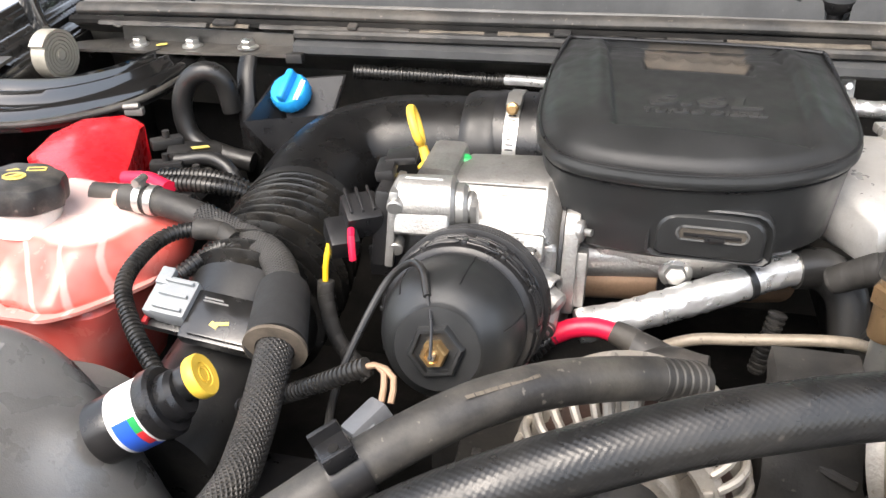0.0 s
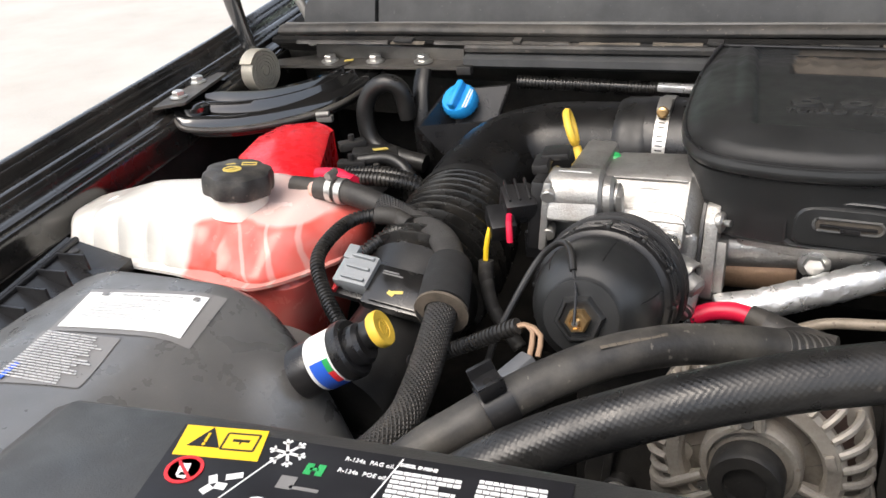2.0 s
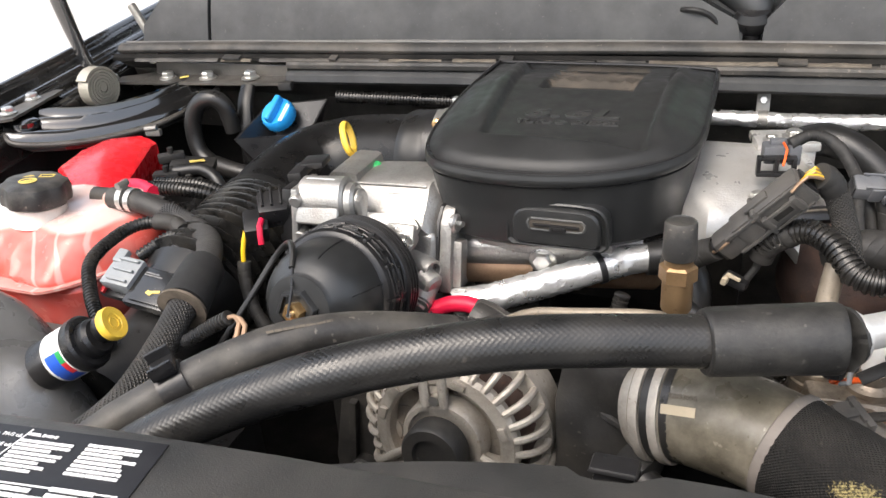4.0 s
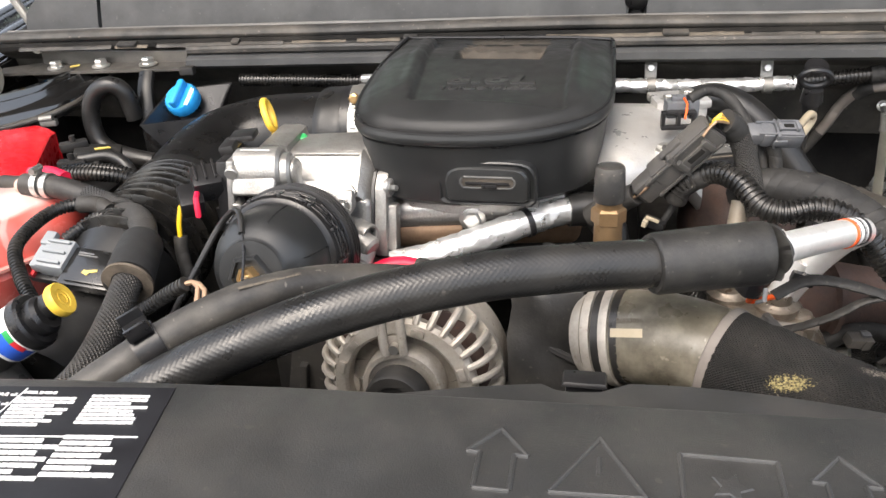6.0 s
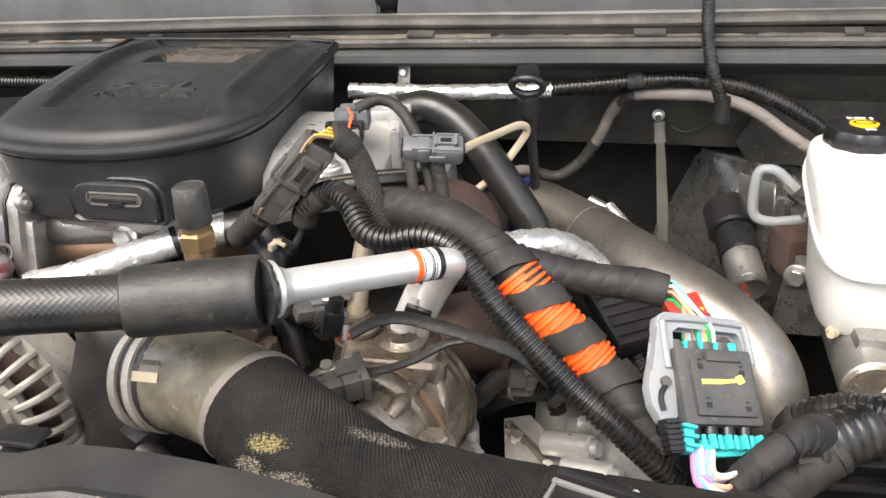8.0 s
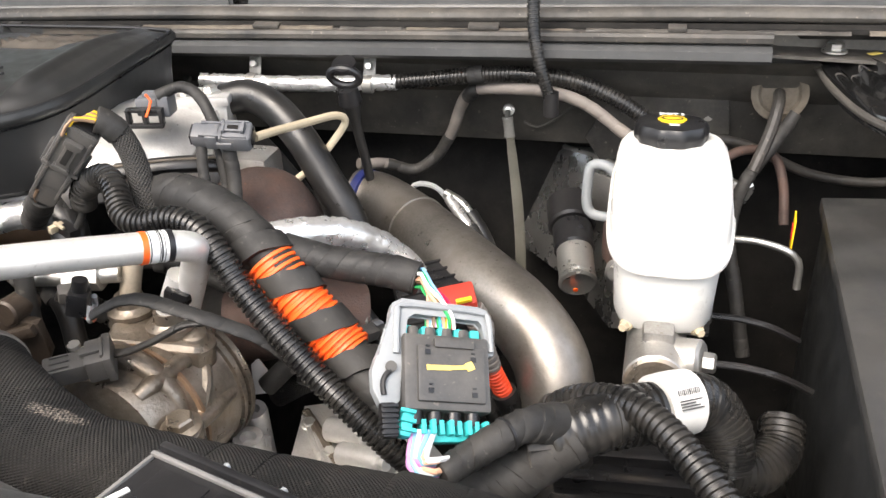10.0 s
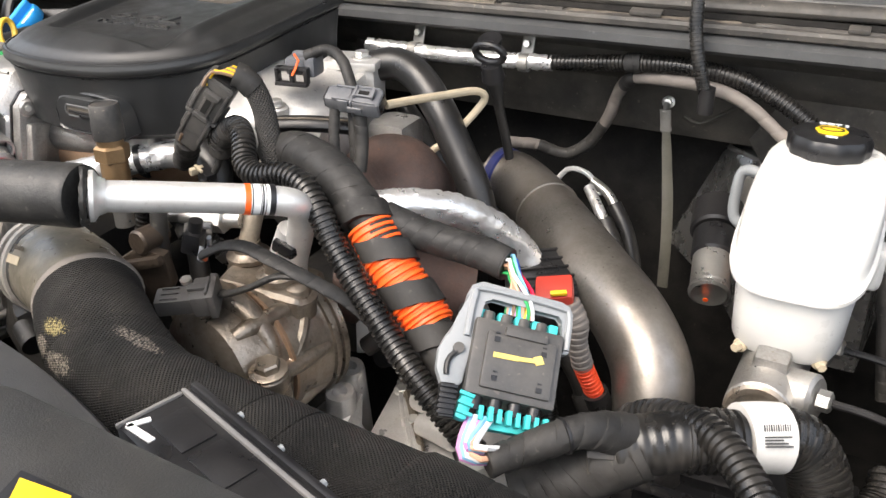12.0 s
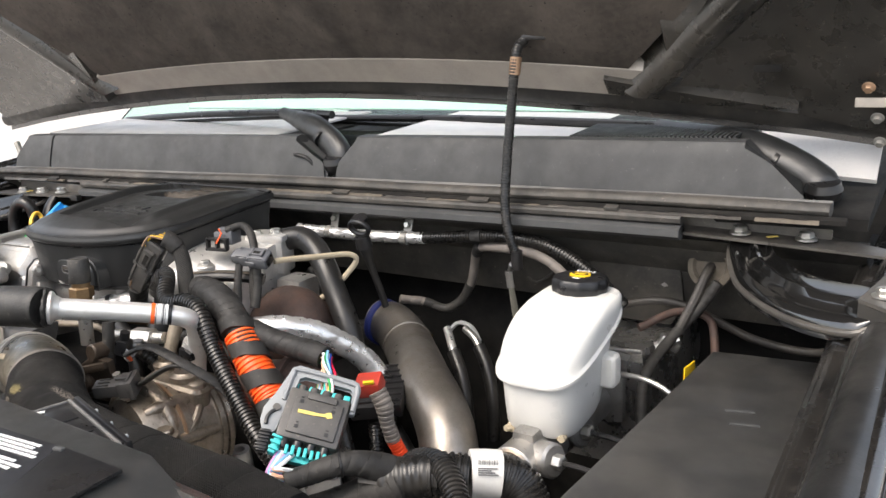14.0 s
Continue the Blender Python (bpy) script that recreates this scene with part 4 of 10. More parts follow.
    part("warning_patch", prism([(0.556, 0.2440), (0.584, 0.2468), (0.5945, 0.224), (0.570, 0.222)], 0.0006, Matrix.Translation((0, 0, zt + 0.0004))), M_YELLOWL, lab2)
    part("warning_mark", join(prism([(0.598, 0.2345), (0.612, 0.2375), (0.609, 0.2445), (0.603, 0.2445)], 0.0006, Matrix.Translation((0, 0, zt + 0.0004))), rbox((0.015, 0.0020, 0.0006), flat(0.606, 0.2335, 12), 0)), M_REDL, lab2)
    part("symbol", join(rbox((0.008, 0.006, 0.0006), flat(0.6045, 0.226, 10), 0), rbox((0.012, 0.008, 0.0006), flat(0.612, 0.214, 10), 0)), M_WHITEL, lab2)
    part("access_flap", prism([(0.680, 0.2505), (0.752, 0.2490), (0.752, 0.130), (0.724, 0.130), (0.704, 0.197)], 0.0030, Matrix.Translation((0, 0, zt - 0.0004)), 0.001), M_BLACK, ob, "smooth black access flap")
    part("flap_clip", rbox((0.009, 0.004, 0.0030), flat(0.686, 0.2455, 8, 0.003), 0.001), M_GREYPL, ob)

    def line(pts, closed=True):
        P = [Vector((x, y, zt - 0.0004)) for x, y in pts]
        bm = bmesh.new()
        for a, b in zip(P, P[1:] + P[:1] if closed else P[1:]):
            join(bm, rod(a, b, 0.0016, 8))
        return bm

    for cx in (0.178, 0.347):
        part("moulded_arrow", line([(cx - 0.009, 0.186), (cx + 0.009, 0.186), (cx + 0.009, 0.212), (cx + 0.016, 0.212), (cx, 0.232), (cx - 0.016, 0.212), (cx - 0.009, 0.212)]), M_COVER, ob, "raised moulded arrow")
    part("moulded_triangle", line([(0.206, 0.188), (0.253, 0.190), (0.230, 0.231)]), M_COVER, ob, "raised moulded warning triangle")
    part("moulded_mark", rod((0.230, 0.203, zt - 0.001), (0.230, 0.216, zt - 0.001), 0.0018, 8), M_COVER, ob)
    part("moulded_battery", line([(0.27, 0.188), (0.317, 0.188), (0.317, 0.224), (0.27, 0.224)]), M_COVER, ob, "raised moulded battery symbol")
    part("moulded_star", lathe([(0.009, 0), (0.007, 0.0016)], pose(0.293, 0.203, zt - 0.001), 10, 5, 0.35), M_COVER, ob)


def build_shroud():
    ob = thing("fan_shroud", (0.3, 0.3, 1.1), "black plastic fan shroud lip behind the radiator cover", "shroud")
    xs = np.linspace(0.02, 0.64, 63)

    def edge(x):
        return 0.258 + 0.108 * max(0.0, 1 - abs((x - 0.29) / 0.37) ** 1.9) - 0.010 * smooth((x - 0.192) / 0.012) * smooth((0.246 - x) / 0.012)

    secs = [[Vector((x, 0.24, 1.268)), Vector((x, edge(x) - 0.02, 1.276)), Vector((x, edge(x) - 0.004, 1.275)), Vector((x, edge(x), 1.268)), Vector((x, edge(x) + 0.002, 1.10)), Vector((x, 0.24, 1.10))] for x in xs]
    part("shroud_lip", loft(secs), M_COVER, ob)
    part("rib", loft([[Vector((x, edge(x) - 0.05, 1.274)), Vector((x, edge(x) - 0.045, 1.279)), Vector((x, edge(x) - 0.035, 1.274))] for x in np.linspace(0.1, 0.5, 10)]), M_COVER, ob)
    part("retaining_tab", rbox((0.032, 0.020, 0.004), pose(0.219, 0.364, 1.2735, -6), 0.0015, 2, (0.9, 0.9)), M_BLACK, ob)
    part("tab_stem", rbox((0.026, 0.03, 0.006), pose(0.219, 0.355, 1.262, 14), 0.002), M_BLACK, ob)


build_ground()
build_fender("fender", -1, "dusty black painted front fender with a rolled inner edge")
build_fender("fender", 1, "black painted front fender beside the battery cover")
build_firewall()
build_cowl()
build_windscreen()
build_hood()
build_rad_cover()
build_shroud()

# ---- passenger side: airbox, coolant tank, hinge ----
def build_airbox():
    ob = thing("air_filter_box", (-0.42, 0.32, 1.0), "matt black plastic air filter box with labels on its lid", "filter box")

    def top(x, y):
        z = 1.276 - 0.10 * (x + 0.38) ** 2 * 3
        z -= 0.016 * smooth((-0.50 - x) / 0.08)
        z -= 0.13 * smooth((x + 0.40) / 0.20) ** 1.2
        back = 0.478 - 0.06 * smooth((x + 0.36) / 0.16)
        z -= 0.10 * smooth((y - back + 0.045) / 0.06) ** 1.6
        z -= 0.20 * smooth((-0.555 - x + 0.1 * (y - 0.40)) / 0.045) ** 1.5
        hollow = math.exp(-(((x + 0.37) / 0.07) ** 2 + ((y - 0.30) / 0.035) ** 2))
        z -= 0.006 * hollow
        neck = math.exp(-(((x + 0.285) / 0.030) ** 2 + ((y - 0.392) / 0.034) ** 2))
        return z + 0.030 * neck

    xs, ys = np.linspace(-0.62, -0.17, 46), np.linspace(0.08, 0.53, 46)
    lid = grid(list(xs), list(ys), lambda x, y: max(top(x, y), 1.05))
    part("lid", lid, M_AIRBOX, ob)
    part("base", rbox((0.47, 0.47, 0.16), pose(-0.405, 0.30, 1.03), 0.02), M_BLACK, ob)
    rail = tube([(-0.660, 0.535, 1.235), (-0.632, 0.40, 1.235), (-0.60, 0.26, 1.235)], 0.004, 8)
    part("flange", loft([[Vector((-0.672 + 0.35 * (0.53 - y) * 0.7, y, 1.236)), Vector((-0.585 + 0.15 * (0.53 - y), y, 1.222)), Vector((-0.585 + 0.15 * (0.53 - y), y, 1.20)), Vector((-0.672 + 0.35 * (0.53 - y) * 0.7, y, 1.21))] for y in np.linspace(0.2, 0.535, 6)]), M_BLACK, ob)
    part("flange_edge", rail, M_BLACK, ob)
    for i in range(9):
        y = 0.50 - 0.034 * i
        x = -0.662 + 0.245 * (0.53 - y)
        part("rib", prism([(0, 0), (0.055, 0), (0.05, 0.018), (0.0, 0.010)], 0.003, frame_of((x, y, 1.228), (1, -0.12, 0), Z), 0.0006), M_BLACK, ob)
    part("screw", hexbolt((-0.632, 0.505, 1.237), Z, 0.006, 0.004), M_DARK, ob)
    # the labels lie on the lid
    def sticker(quad, dz, n=8):
        A, B, C, D = [Vector(q) for q in quad]
        bm = bmesh.new()
        rows = []
        for i in range(n + 1):
            v = i / n
            row = []
            for j in range(n + 1):
                u = j / n
                p = (A.lerp(B, u)).lerp(D.lerp(C, u), v)
                row.append(bm.verts.new((p.x, p.y, top(p.x, p.y) + dz)))
            rows.append(row)
        for a, b in zip(rows, rows[1:]):
            for i in range(n):
                bm.faces.new((a[i], a[i + 1], b[i + 1], b[i]))
        return bm

    film = part("emission_label", sticker([(-0.501, 0.404), (-0.370, 0.426), (-0.359, 0.358), (-0.486, 0.338)], 0.0008), M_FILM, ob, "grey film label with white information panel")
    part("white_panel", sticker([(-0.497, 0.398), (-0.382, 0.418), (-0.370, 0.362), (-0.482, 0.344)], 0.0014), M_WHITEP, film)

    def place(u, v, quad, dz):
        A, B, C, D = [Vector((*q, 0)) for q in quad]
        p = A.lerp(B, u).lerp(D.lerp(C, u), v)
        z = top(p.x, p.y)
        du = (B - A).normalized()
        sl = Vector((du.x, du.y, (top(p.x + du.x * 0.01, p.y + du.y * 0.01) - z) / 0.01))
        dn = (A - D).normalized()
        st = Vector((dn.x, dn.y, (top(p.x + dn.x * 0.01, p.y + dn.y * 0.01) - z) / 0.01))
        return frame_of((p.x, p.y, z + dz), sl, st)

    q = [(-0.497, 0.398), (-0.382, 0.418), (-0.370, 0.362), (-0.482, 0.344)]
    part("print", join(words("VEHICLE EMISSION CONTROL", 0.0046, place(0.56, 0.10, q, 0.0020), 0.0002), words("INFORMATION", 0.0046, place(0.60, 0.22, q, 0.0020), 0.0002)), M_FADED, film)
    part("small_print", bars(place(0.42, 0.55, q, 0.0030), 0.075, 0.026, 6, 21, 0.75, 0.5), M_FADED, film)
    part("code_square", rbox((0.005, 0.005, 0.0005), place(0.93, 0.13, q, 0.0030), 0), M_FILM, film)
    part("code_square", rbox((0.006, 0.005, 0.0005), place(0.16, 0.08, q, 0.0030), 0), M_FILM, film)
    q2 = [(-0.490, 0.336), (-0.414, 0.344), (-0.402, 0.284), (-0.470, 0.268)]
    film2 = part("warning_label", sticker(q2, 0.0008), M_FILM, ob, "grey film label with white lines of print")
    part("small_print", bars(place(0.5, 0.5, q2, 0.0024), 0.066, 0.060, 19, 22, 0.62, 0.3), M_FADEDW, film2)
    part("blue_corner", rbox((0.005, 0.022, 0.0004), place(0.06, 0.80, q2, 0.0022), 0), M_BLUEL, film2)

    fm = thing("air_restriction_gauge", (-0.278, 0.392, 1.235), "round filter gauge with a yellow button and a blue label", "gauge")
    d = Vector((0.058, 0.016, 0.034)).normalized()
    p0 = Vector((-0.2705, 0.3975, 1.2430))
    m = axes(p0, d) @ Matrix.Scale(0.86, 4)
    part("collar", lathe([(0.026, -0.016), (0.026, 0.0), (0.024, 0.006)], m, 28), M_BLACK, fm)
    part("label_ring", lathe([(0.0262, 0.006), (0.0268, 0.008), (0.0268, 0.031), (0.0262, 0.033)], m, 36), M_WHITEP, fm, "white label ring with blue panel")
    for a0, a1, h0, h1, mt in ((150, 235, 0.010, 0.029, M_BLUEL), (150, 178, 0.0245, 0.0305, M_GREENL), (178, 210, 0.0245, 0.0305, M_REDL)):
        n = 8
        bm = loft([[m @ Vector((0.0271 * math.cos(radians(a)), 0.0271 * math.sin(radians(a)), h)) for h in (h0, h1)] +
                   [m @ Vector((0.0264 * math.cos(radians(a)), 0.0264 * math.sin(radians(a)), h)) for h in (h1, h0)] for a in np.linspace(a0, a1, n)])
        if mt is M_BLUEL:
            part("blue_panel", bm, mt, fm)
        else:
            bm.transform(Matrix.Translation(d * 0.0 + m.to_3x3() @ Vector((-0.0002, 0, 0))))
            part("colour_chip", bm, mt, fm)
    part("rim", lathe([(0.0275, 0.033), (0.0285, 0.035), (0.0285, 0.044), (0.026, 0.047), (0.020, 0.047)], m, 36), M_BLACK, fm)
    part("body", lathe([(0.020, 0.040), (0.020, 0.056), (0.017, 0.060)], m, 28), M_BLACK, fm)
    mb = m @ Matrix.Translation((0.006, 0.002, 0.050))
    part("button_stem", lathe([(0.014, 0), (0.014, 0.022)], mb, 24), M_BLACK, fm)
    part("button", lathe([(0.0165, 0.020), (0.0175, 0.022), (0.0175, 0.028), (0.0165, 0.0295), (0.010, 0.0290), (0.0095, 0.0282), (0.0, 0.0282)], mb, 32), M_YELLOW, fm, "faded yellow reset button")
    part("groove_ring", lathe([(0.0065, 0.0280), (0.0065, 0.0290), (0.0055, 0.0290), (0.0055, 0.0280)], mb, 20), M_YELLOW, fm)


def build_tank():
    ob = thing("coolant_tank", (-0.51, 0.61, 1.05), "milky white coolant tank part filled with red coolant", "tank")
    secs, flange = [], []
    x0, x1 = -0.722, -0.360
    for x in np.linspace(x0, x1, 96):
        t = (x - x0) / (x1 - x0)
        e = min(1.0, min(t / 0.12, (1 - t) / 0.14))
        k = math.sqrt(max(0.02, 1 - (1 - e) ** 2))
        foot = 0.540 - 0.006 * smooth((t - 0.5) / 0.2) + 0.060 * smooth((t - 0.78) / 0.22) + 0.02 * (1 - smooth(t / 0.15))
        head = 0.556 + 0.040 * smooth((t - 0.46) / 0.16) + 0.022 * smooth((t - 0.80) / 0.2) + 0.015 * (1 - smooth(t / 0.15))
        back = 0.655 + 0.060 * smooth((t - 0.25) / 0.5)
        topz = 1.243 + 0.025 * smooth((t - 0.03) / 0.30) - 0.005 * smooth((t - 0.62) / 0.08) + 0.004 * smooth((t - 0.75) / 0.1) - 0.012 * smooth((t - 0.82) / 0.18)
        bot = 1.205
        # hollows between the ribs of the outboard half, creases in the inboard half
        rib = 0.013 * abs(math.sin(t * 31)) ** 0.6 * (1 - smooth((t - 0.44) / 0.05)) * smooth((t - 0.10) / 0.05)
        ring = []
        for i in range(48):
            a = 2 * math.pi * i / 48
            c, s = math.cos(a), math.sin(a)
            v = math.copysign(abs(s) ** (2 / 5.0), s)
            u = math.copysign(abs(c) ** (2 / 5.0), c)
            h = (v + 1) / 2
            tt = t + 0.10 * (h - 0.5)
            crease = 0.0045 * math.exp(-((tt - 0.655) / 0.014) ** 2) + 0.004 * math.exp(-((tt - 0.79) / 0.014) ** 2)
            face = foot + (head - foot) * h ** 1.3 + (rib - crease) * min(1.0, 4 * h * (1.12 - h)) + 0.004 * math.sin(h * 9 + t * 20) * smooth((t - 0.5) / 0.1)
            cy, hy = (face + back) / 2, (back - face) / 2 * k
            cz, hz = (topz + bot) / 2, (topz - bot) / 2 * (0.6 + 0.4 * k)
            ring.append(Vector((x, cy + u * hy, cz + v * hz)))
        secs.append(ring)
        if 0.03 < t < 0.97:
            m, w = (foot + back) / 2, (back - foot) / 2 * k
            flange.append([Vector((x, m - w - 0.005, 1.2095)), Vector((x, m - w - 0.005, 1.2130)), Vector((x, m + w + 0.004, 1.2130)), Vector((x, m + w + 0.004, 1.2095))])
    part("shell", loft(secs), M_COOLANT, ob)
    part("weld_seam", loft(flange), M_COOLANT, ob, "pale moulded seam flange")
    lower = []
    for z, g in ((1.208, -0.004), (1.200, 0.000), (1.13, -0.010), (1.09, -0.02)):
        lower.append(sq_ring(-0.466, 0.632, z, 0.150 + 2 * g, 0.165 + 2 * g, 4.5, 36))
    part("lower_chamber", loft(lower), M_COOLANT, ob)
    part("lug", rbox((0.022, 0.014, 0.008), pose(-0.655, 0.605, 1.251), 0.003), M_TANK, ob)
    part("neck", lathe([(0.035, -0.014), (0.031, -0.004), (0.030, 0.006)], pose(-0.492, 0.618, 1.268, -4, 4), 32), M_TANK, ob)
    cap = part("cap", lathe([(0.033, 0.004), (0.0365, 0.006), (0.0372, 0.010), (0.0372, 0.022), (0.035, 0.028), (0.029, 0.031), (0.0, 0.031)], pose(-0.492, 0.618, 1.2720, -4, 4), 80, 8, 0.045), M_CAPTOP, ob, "dusty black lobed screw cap")
    mc = pose(-0.492, 0.618, 1.2720, -4, 4, 25) @ Matrix.Translation((0, 0, 0.0311))
    part("symbol", join(lathe([(0.010, 0), (0.010, 0.0006), (0.0082, 0.0006), (0.0082, 0)], mc @ Matrix.Translation((-0.004, -0.006, 0)), 24), rbox((0.012, 0.0025, 0.0006), mc @ pose(-0.004, -0.006, 0.0004, 0, 0, 40), 0),
                        prism([(-0.014, 0.008), (-0.002, 0.011), (-0.010, 0.019)], 0.0006, mc), rbox((0.014, 0.002, 0.0006), mc @ pose(0.011, 0.016, 0.0004), 0), rbox((0.014, 0.0015, 0.0006), mc @ pose(0.012, 0.008, 0.0004), 0),
                        rbox((0.0015, 0.009, 0.0006), mc @ pose(0.004, 0.012, 0.0004), 0), rbox((0.0015, 0.009, 0.0006), mc @ pose(0.019, 0.012, 0.0004), 0)), M_YPAINT, cap, "worn yellow warning symbols")
    part("outlet_nipple", rod((-0.420, 0.653, 1.271), (-0.397, 0.650, 1.2755), 0.0085, 18), M_PINKT, ob)


def ring_clamp(ob, p, d, r, w=0.007, material=None, screw=True, up=Z):
    m = axes(p, d, up)
    c = part("clamp_band", lathe([(r, -w / 2), (r + 0.0014, -w / 2), (r + 0.0014, w / 2), (r, w / 2)], m, 28), material or M_STEEL, ob, "steel hose clamp")
    if screw:
        part("screw", join(rod(m @ Vector((-0.008, r + 0.005, 0)), m @ Vector((0.008, r + 0.005, 0)), 0.004, 12), rbox((0.010, 0.007, w * 1.1), m @ Matrix.Translation((0, r + 0.003, 0)), 0.001)), M_STEEL, c)
    return c


def build_tank_hose():
    pts = [(-0.412, 0.652, 1.274), (-0.370, 0.648, 1.274), (-0.330, 0.643, 1.266), (-0.295, 0.630, 1.262), (-0.250, 0.600, 1.265), (-0.224, 0.568, 1.267), (-0.205, 0.525, 1.266),
           (-0.194, 0.482, 1.262), (-0.187, 0.443, 1.252), (-0.180, 0.400, 1.244), (-0.178, 0.360, 1.238), (-0.195, 0.322, 1.228), (-0.235, 0.29, 1.21), (-0.27, 0.27, 1.18)]
    ob = thing("coolant_hose", (-0.3, 0.64, 1.26), "black braided coolant hose with a foam sleeve", "hose")
    part("rubber_end", tube(pts[:4], 0.0128, 18, 0.006), M_RUBBER_D, ob)
    part("braid", tube(pts[2:], 0.0134, 20, 0.005), M_BRAID, ob)
    part("foam_sleeve", tube([(-0.2105, 0.538, 1.2667), (-0.202, 0.510, 1.2652), (-0.193, 0.478, 1.261)], [0.0205, 0.0215, 0.0225], 24, 0.006), M_FOAM, ob, "black foam sleeve")
    part("sleeve_edge", lathe([(0.0235, 0), (0.0235, 0.003), (0.0145, 0.0035), (0.0145, 0)], axes((-0.193, 0.478, 1.261), (0.11, -0.90, -0.22)), 28), M_FOAMEND, ob, "frayed brown sleeve edge")
    ring_clamp(ob, (-0.392, 0.650, 1.2755), (1, -0.05, 0), 0.0130)
    ring_clamp(ob, (-0.380, 0.649, 1.275), (1, -0.05, 0), 0.0130, screw=False)


def build_fuse_box():
    ob = thing("terminal_box", (-0.55, 0.78, 1.15), "under-hood terminal box with a glossy red cover", "terminal box")
    secs = []
    for y, z, x0, x1 in ((0.684, 1.215, -0.505, -0.450), (0.688, 1.246, -0.510, -0.450), (0.698, 1.256, -0.520, -0.454), (0.72, 1.260, -0.552, -0.460), (0.748, 1.262, -0.588, -0.468), (0.80, 1.264, -0.598, -0.490), (0.845, 1.265, -0.590, -0.510), (0.862, 1.263, -0.565, -0.514), (0.866, 1.20, -0.560, -0.514)):
        secs.append([Vector((x0, y, z - 0.06)), Vector((x0, y, z - 0.006)), Vector((x0 + 0.008, y, z)), Vector(((x0 + x1) / 2, y, z + 0.004)), Vector((x1 - 0.010, y, z)), Vector((x1, y, z - 0.006)), Vector((x1 - 0.004, y, z - 0.06))])
    part("red_cover", loft(secs), M_RED, ob, "glossy red plastic flap cover")
    part("front_tab", rbox((0.05, 0.016, 0.010), pose(-0.442, 0.684, 1.250, 10, 8, -8), 0.004), M_RED, ob)
    part("base", rbox((0.20, 0.22, 0.10), pose(-0.53, 0.78, 1.14), 0.01), M_BLACK, ob)
    for i, (x, y, z) in enumerate(((-0.455, 0.80, 1.238), (-0.44, 0.775, 1.233), (-0.43, 0.745, 1.236), (-0.475, 0.84, 1.248), (-0.42, 0.80, 1.228))):
        part("terminal", join(rbox((0.036, 0.016, 0.012), pose(x, y, z, 0, 0, 20 + 7 * i), 0.003), rod((x, y, z), (x, y, z + 0.014), 0.004, 10)), M_DARK, ob)
    part("grey_block", rbox((0.060, 0.034, 0.014), pose(-0.445, 0.845, 1.236, 5, 8, 25), 0.004), M_DARK, ob)
    part("yellow_tag", rbox((0.020, 0.006, 0.001), pose(-0.435, 0.842, 1.2446, 5, 8, 50), 0), M_YPAINT, ob)
    part("bracket", join(rbox((0.024, 0.010, 0.010), pose(-0.552, 0.905, 1.256, 0, 0, 10), 0.003), rod((-0.562, 0.90, 1.262), (-0.543, 0.903, 1.264), 0.004, 12)), M_PLATE, ob, "zinc cable bracket")
    for k, (pts, r, mt, corr) in enumerate((
            ([(-0.455, 0.72, 1.258), (-0.425, 0.715, 1.262), (-0.395, 0.70, 1.262)], 0.008, M_PINK, None),
            ([(-0.41, 0.712, 1.262), (-0.36, 0.715, 1.262), (-0.325, 0.725, 1.25), (-0.31, 0.72, 1.215), (-0.315, 0.71, 1.17)], 0.0085, M_CORR, (0.0045, 0.0013)),
            ([(-0.46, 0.675, 1.262), (-0.40, 0.675, 1.262), (-0.365, 0.678, 1.256)], 0.0115, M_RUBBER_D, None),
            ([(-0.372, 0.678, 1.256), (-0.345, 0.685, 1.245), (-0.325, 0.69, 1.215), (-0.325, 0.69, 1.16)], 0.0105, M_CORR, (0.005, 0.0014)),
            ([(-0.44, 0.76, 1.245), (-0.40, 0.765, 1.247), (-0.365, 0.77, 1.242), (-0.34, 0.775, 1.222), (-0.33, 0.775, 1.17)], 0.008, M_CORR, (0.0045, 0.0013)),
            ([(-0.45, 0.81, 1.24), (-0.41, 0.82, 1.242), (-0.38, 0.81, 1.225), (-0.37, 0.80, 1.17)], 0.008, M_RUBBER, None))):
        w = thing("battery_cable", pts[0], "black battery cable leaving the terminal box" if mt is not M_PINK else "red insulated battery cable end at the terminal box", "cable")
        part("sheath", tube(pts, r, 12, 0.006, corr), mt, w)


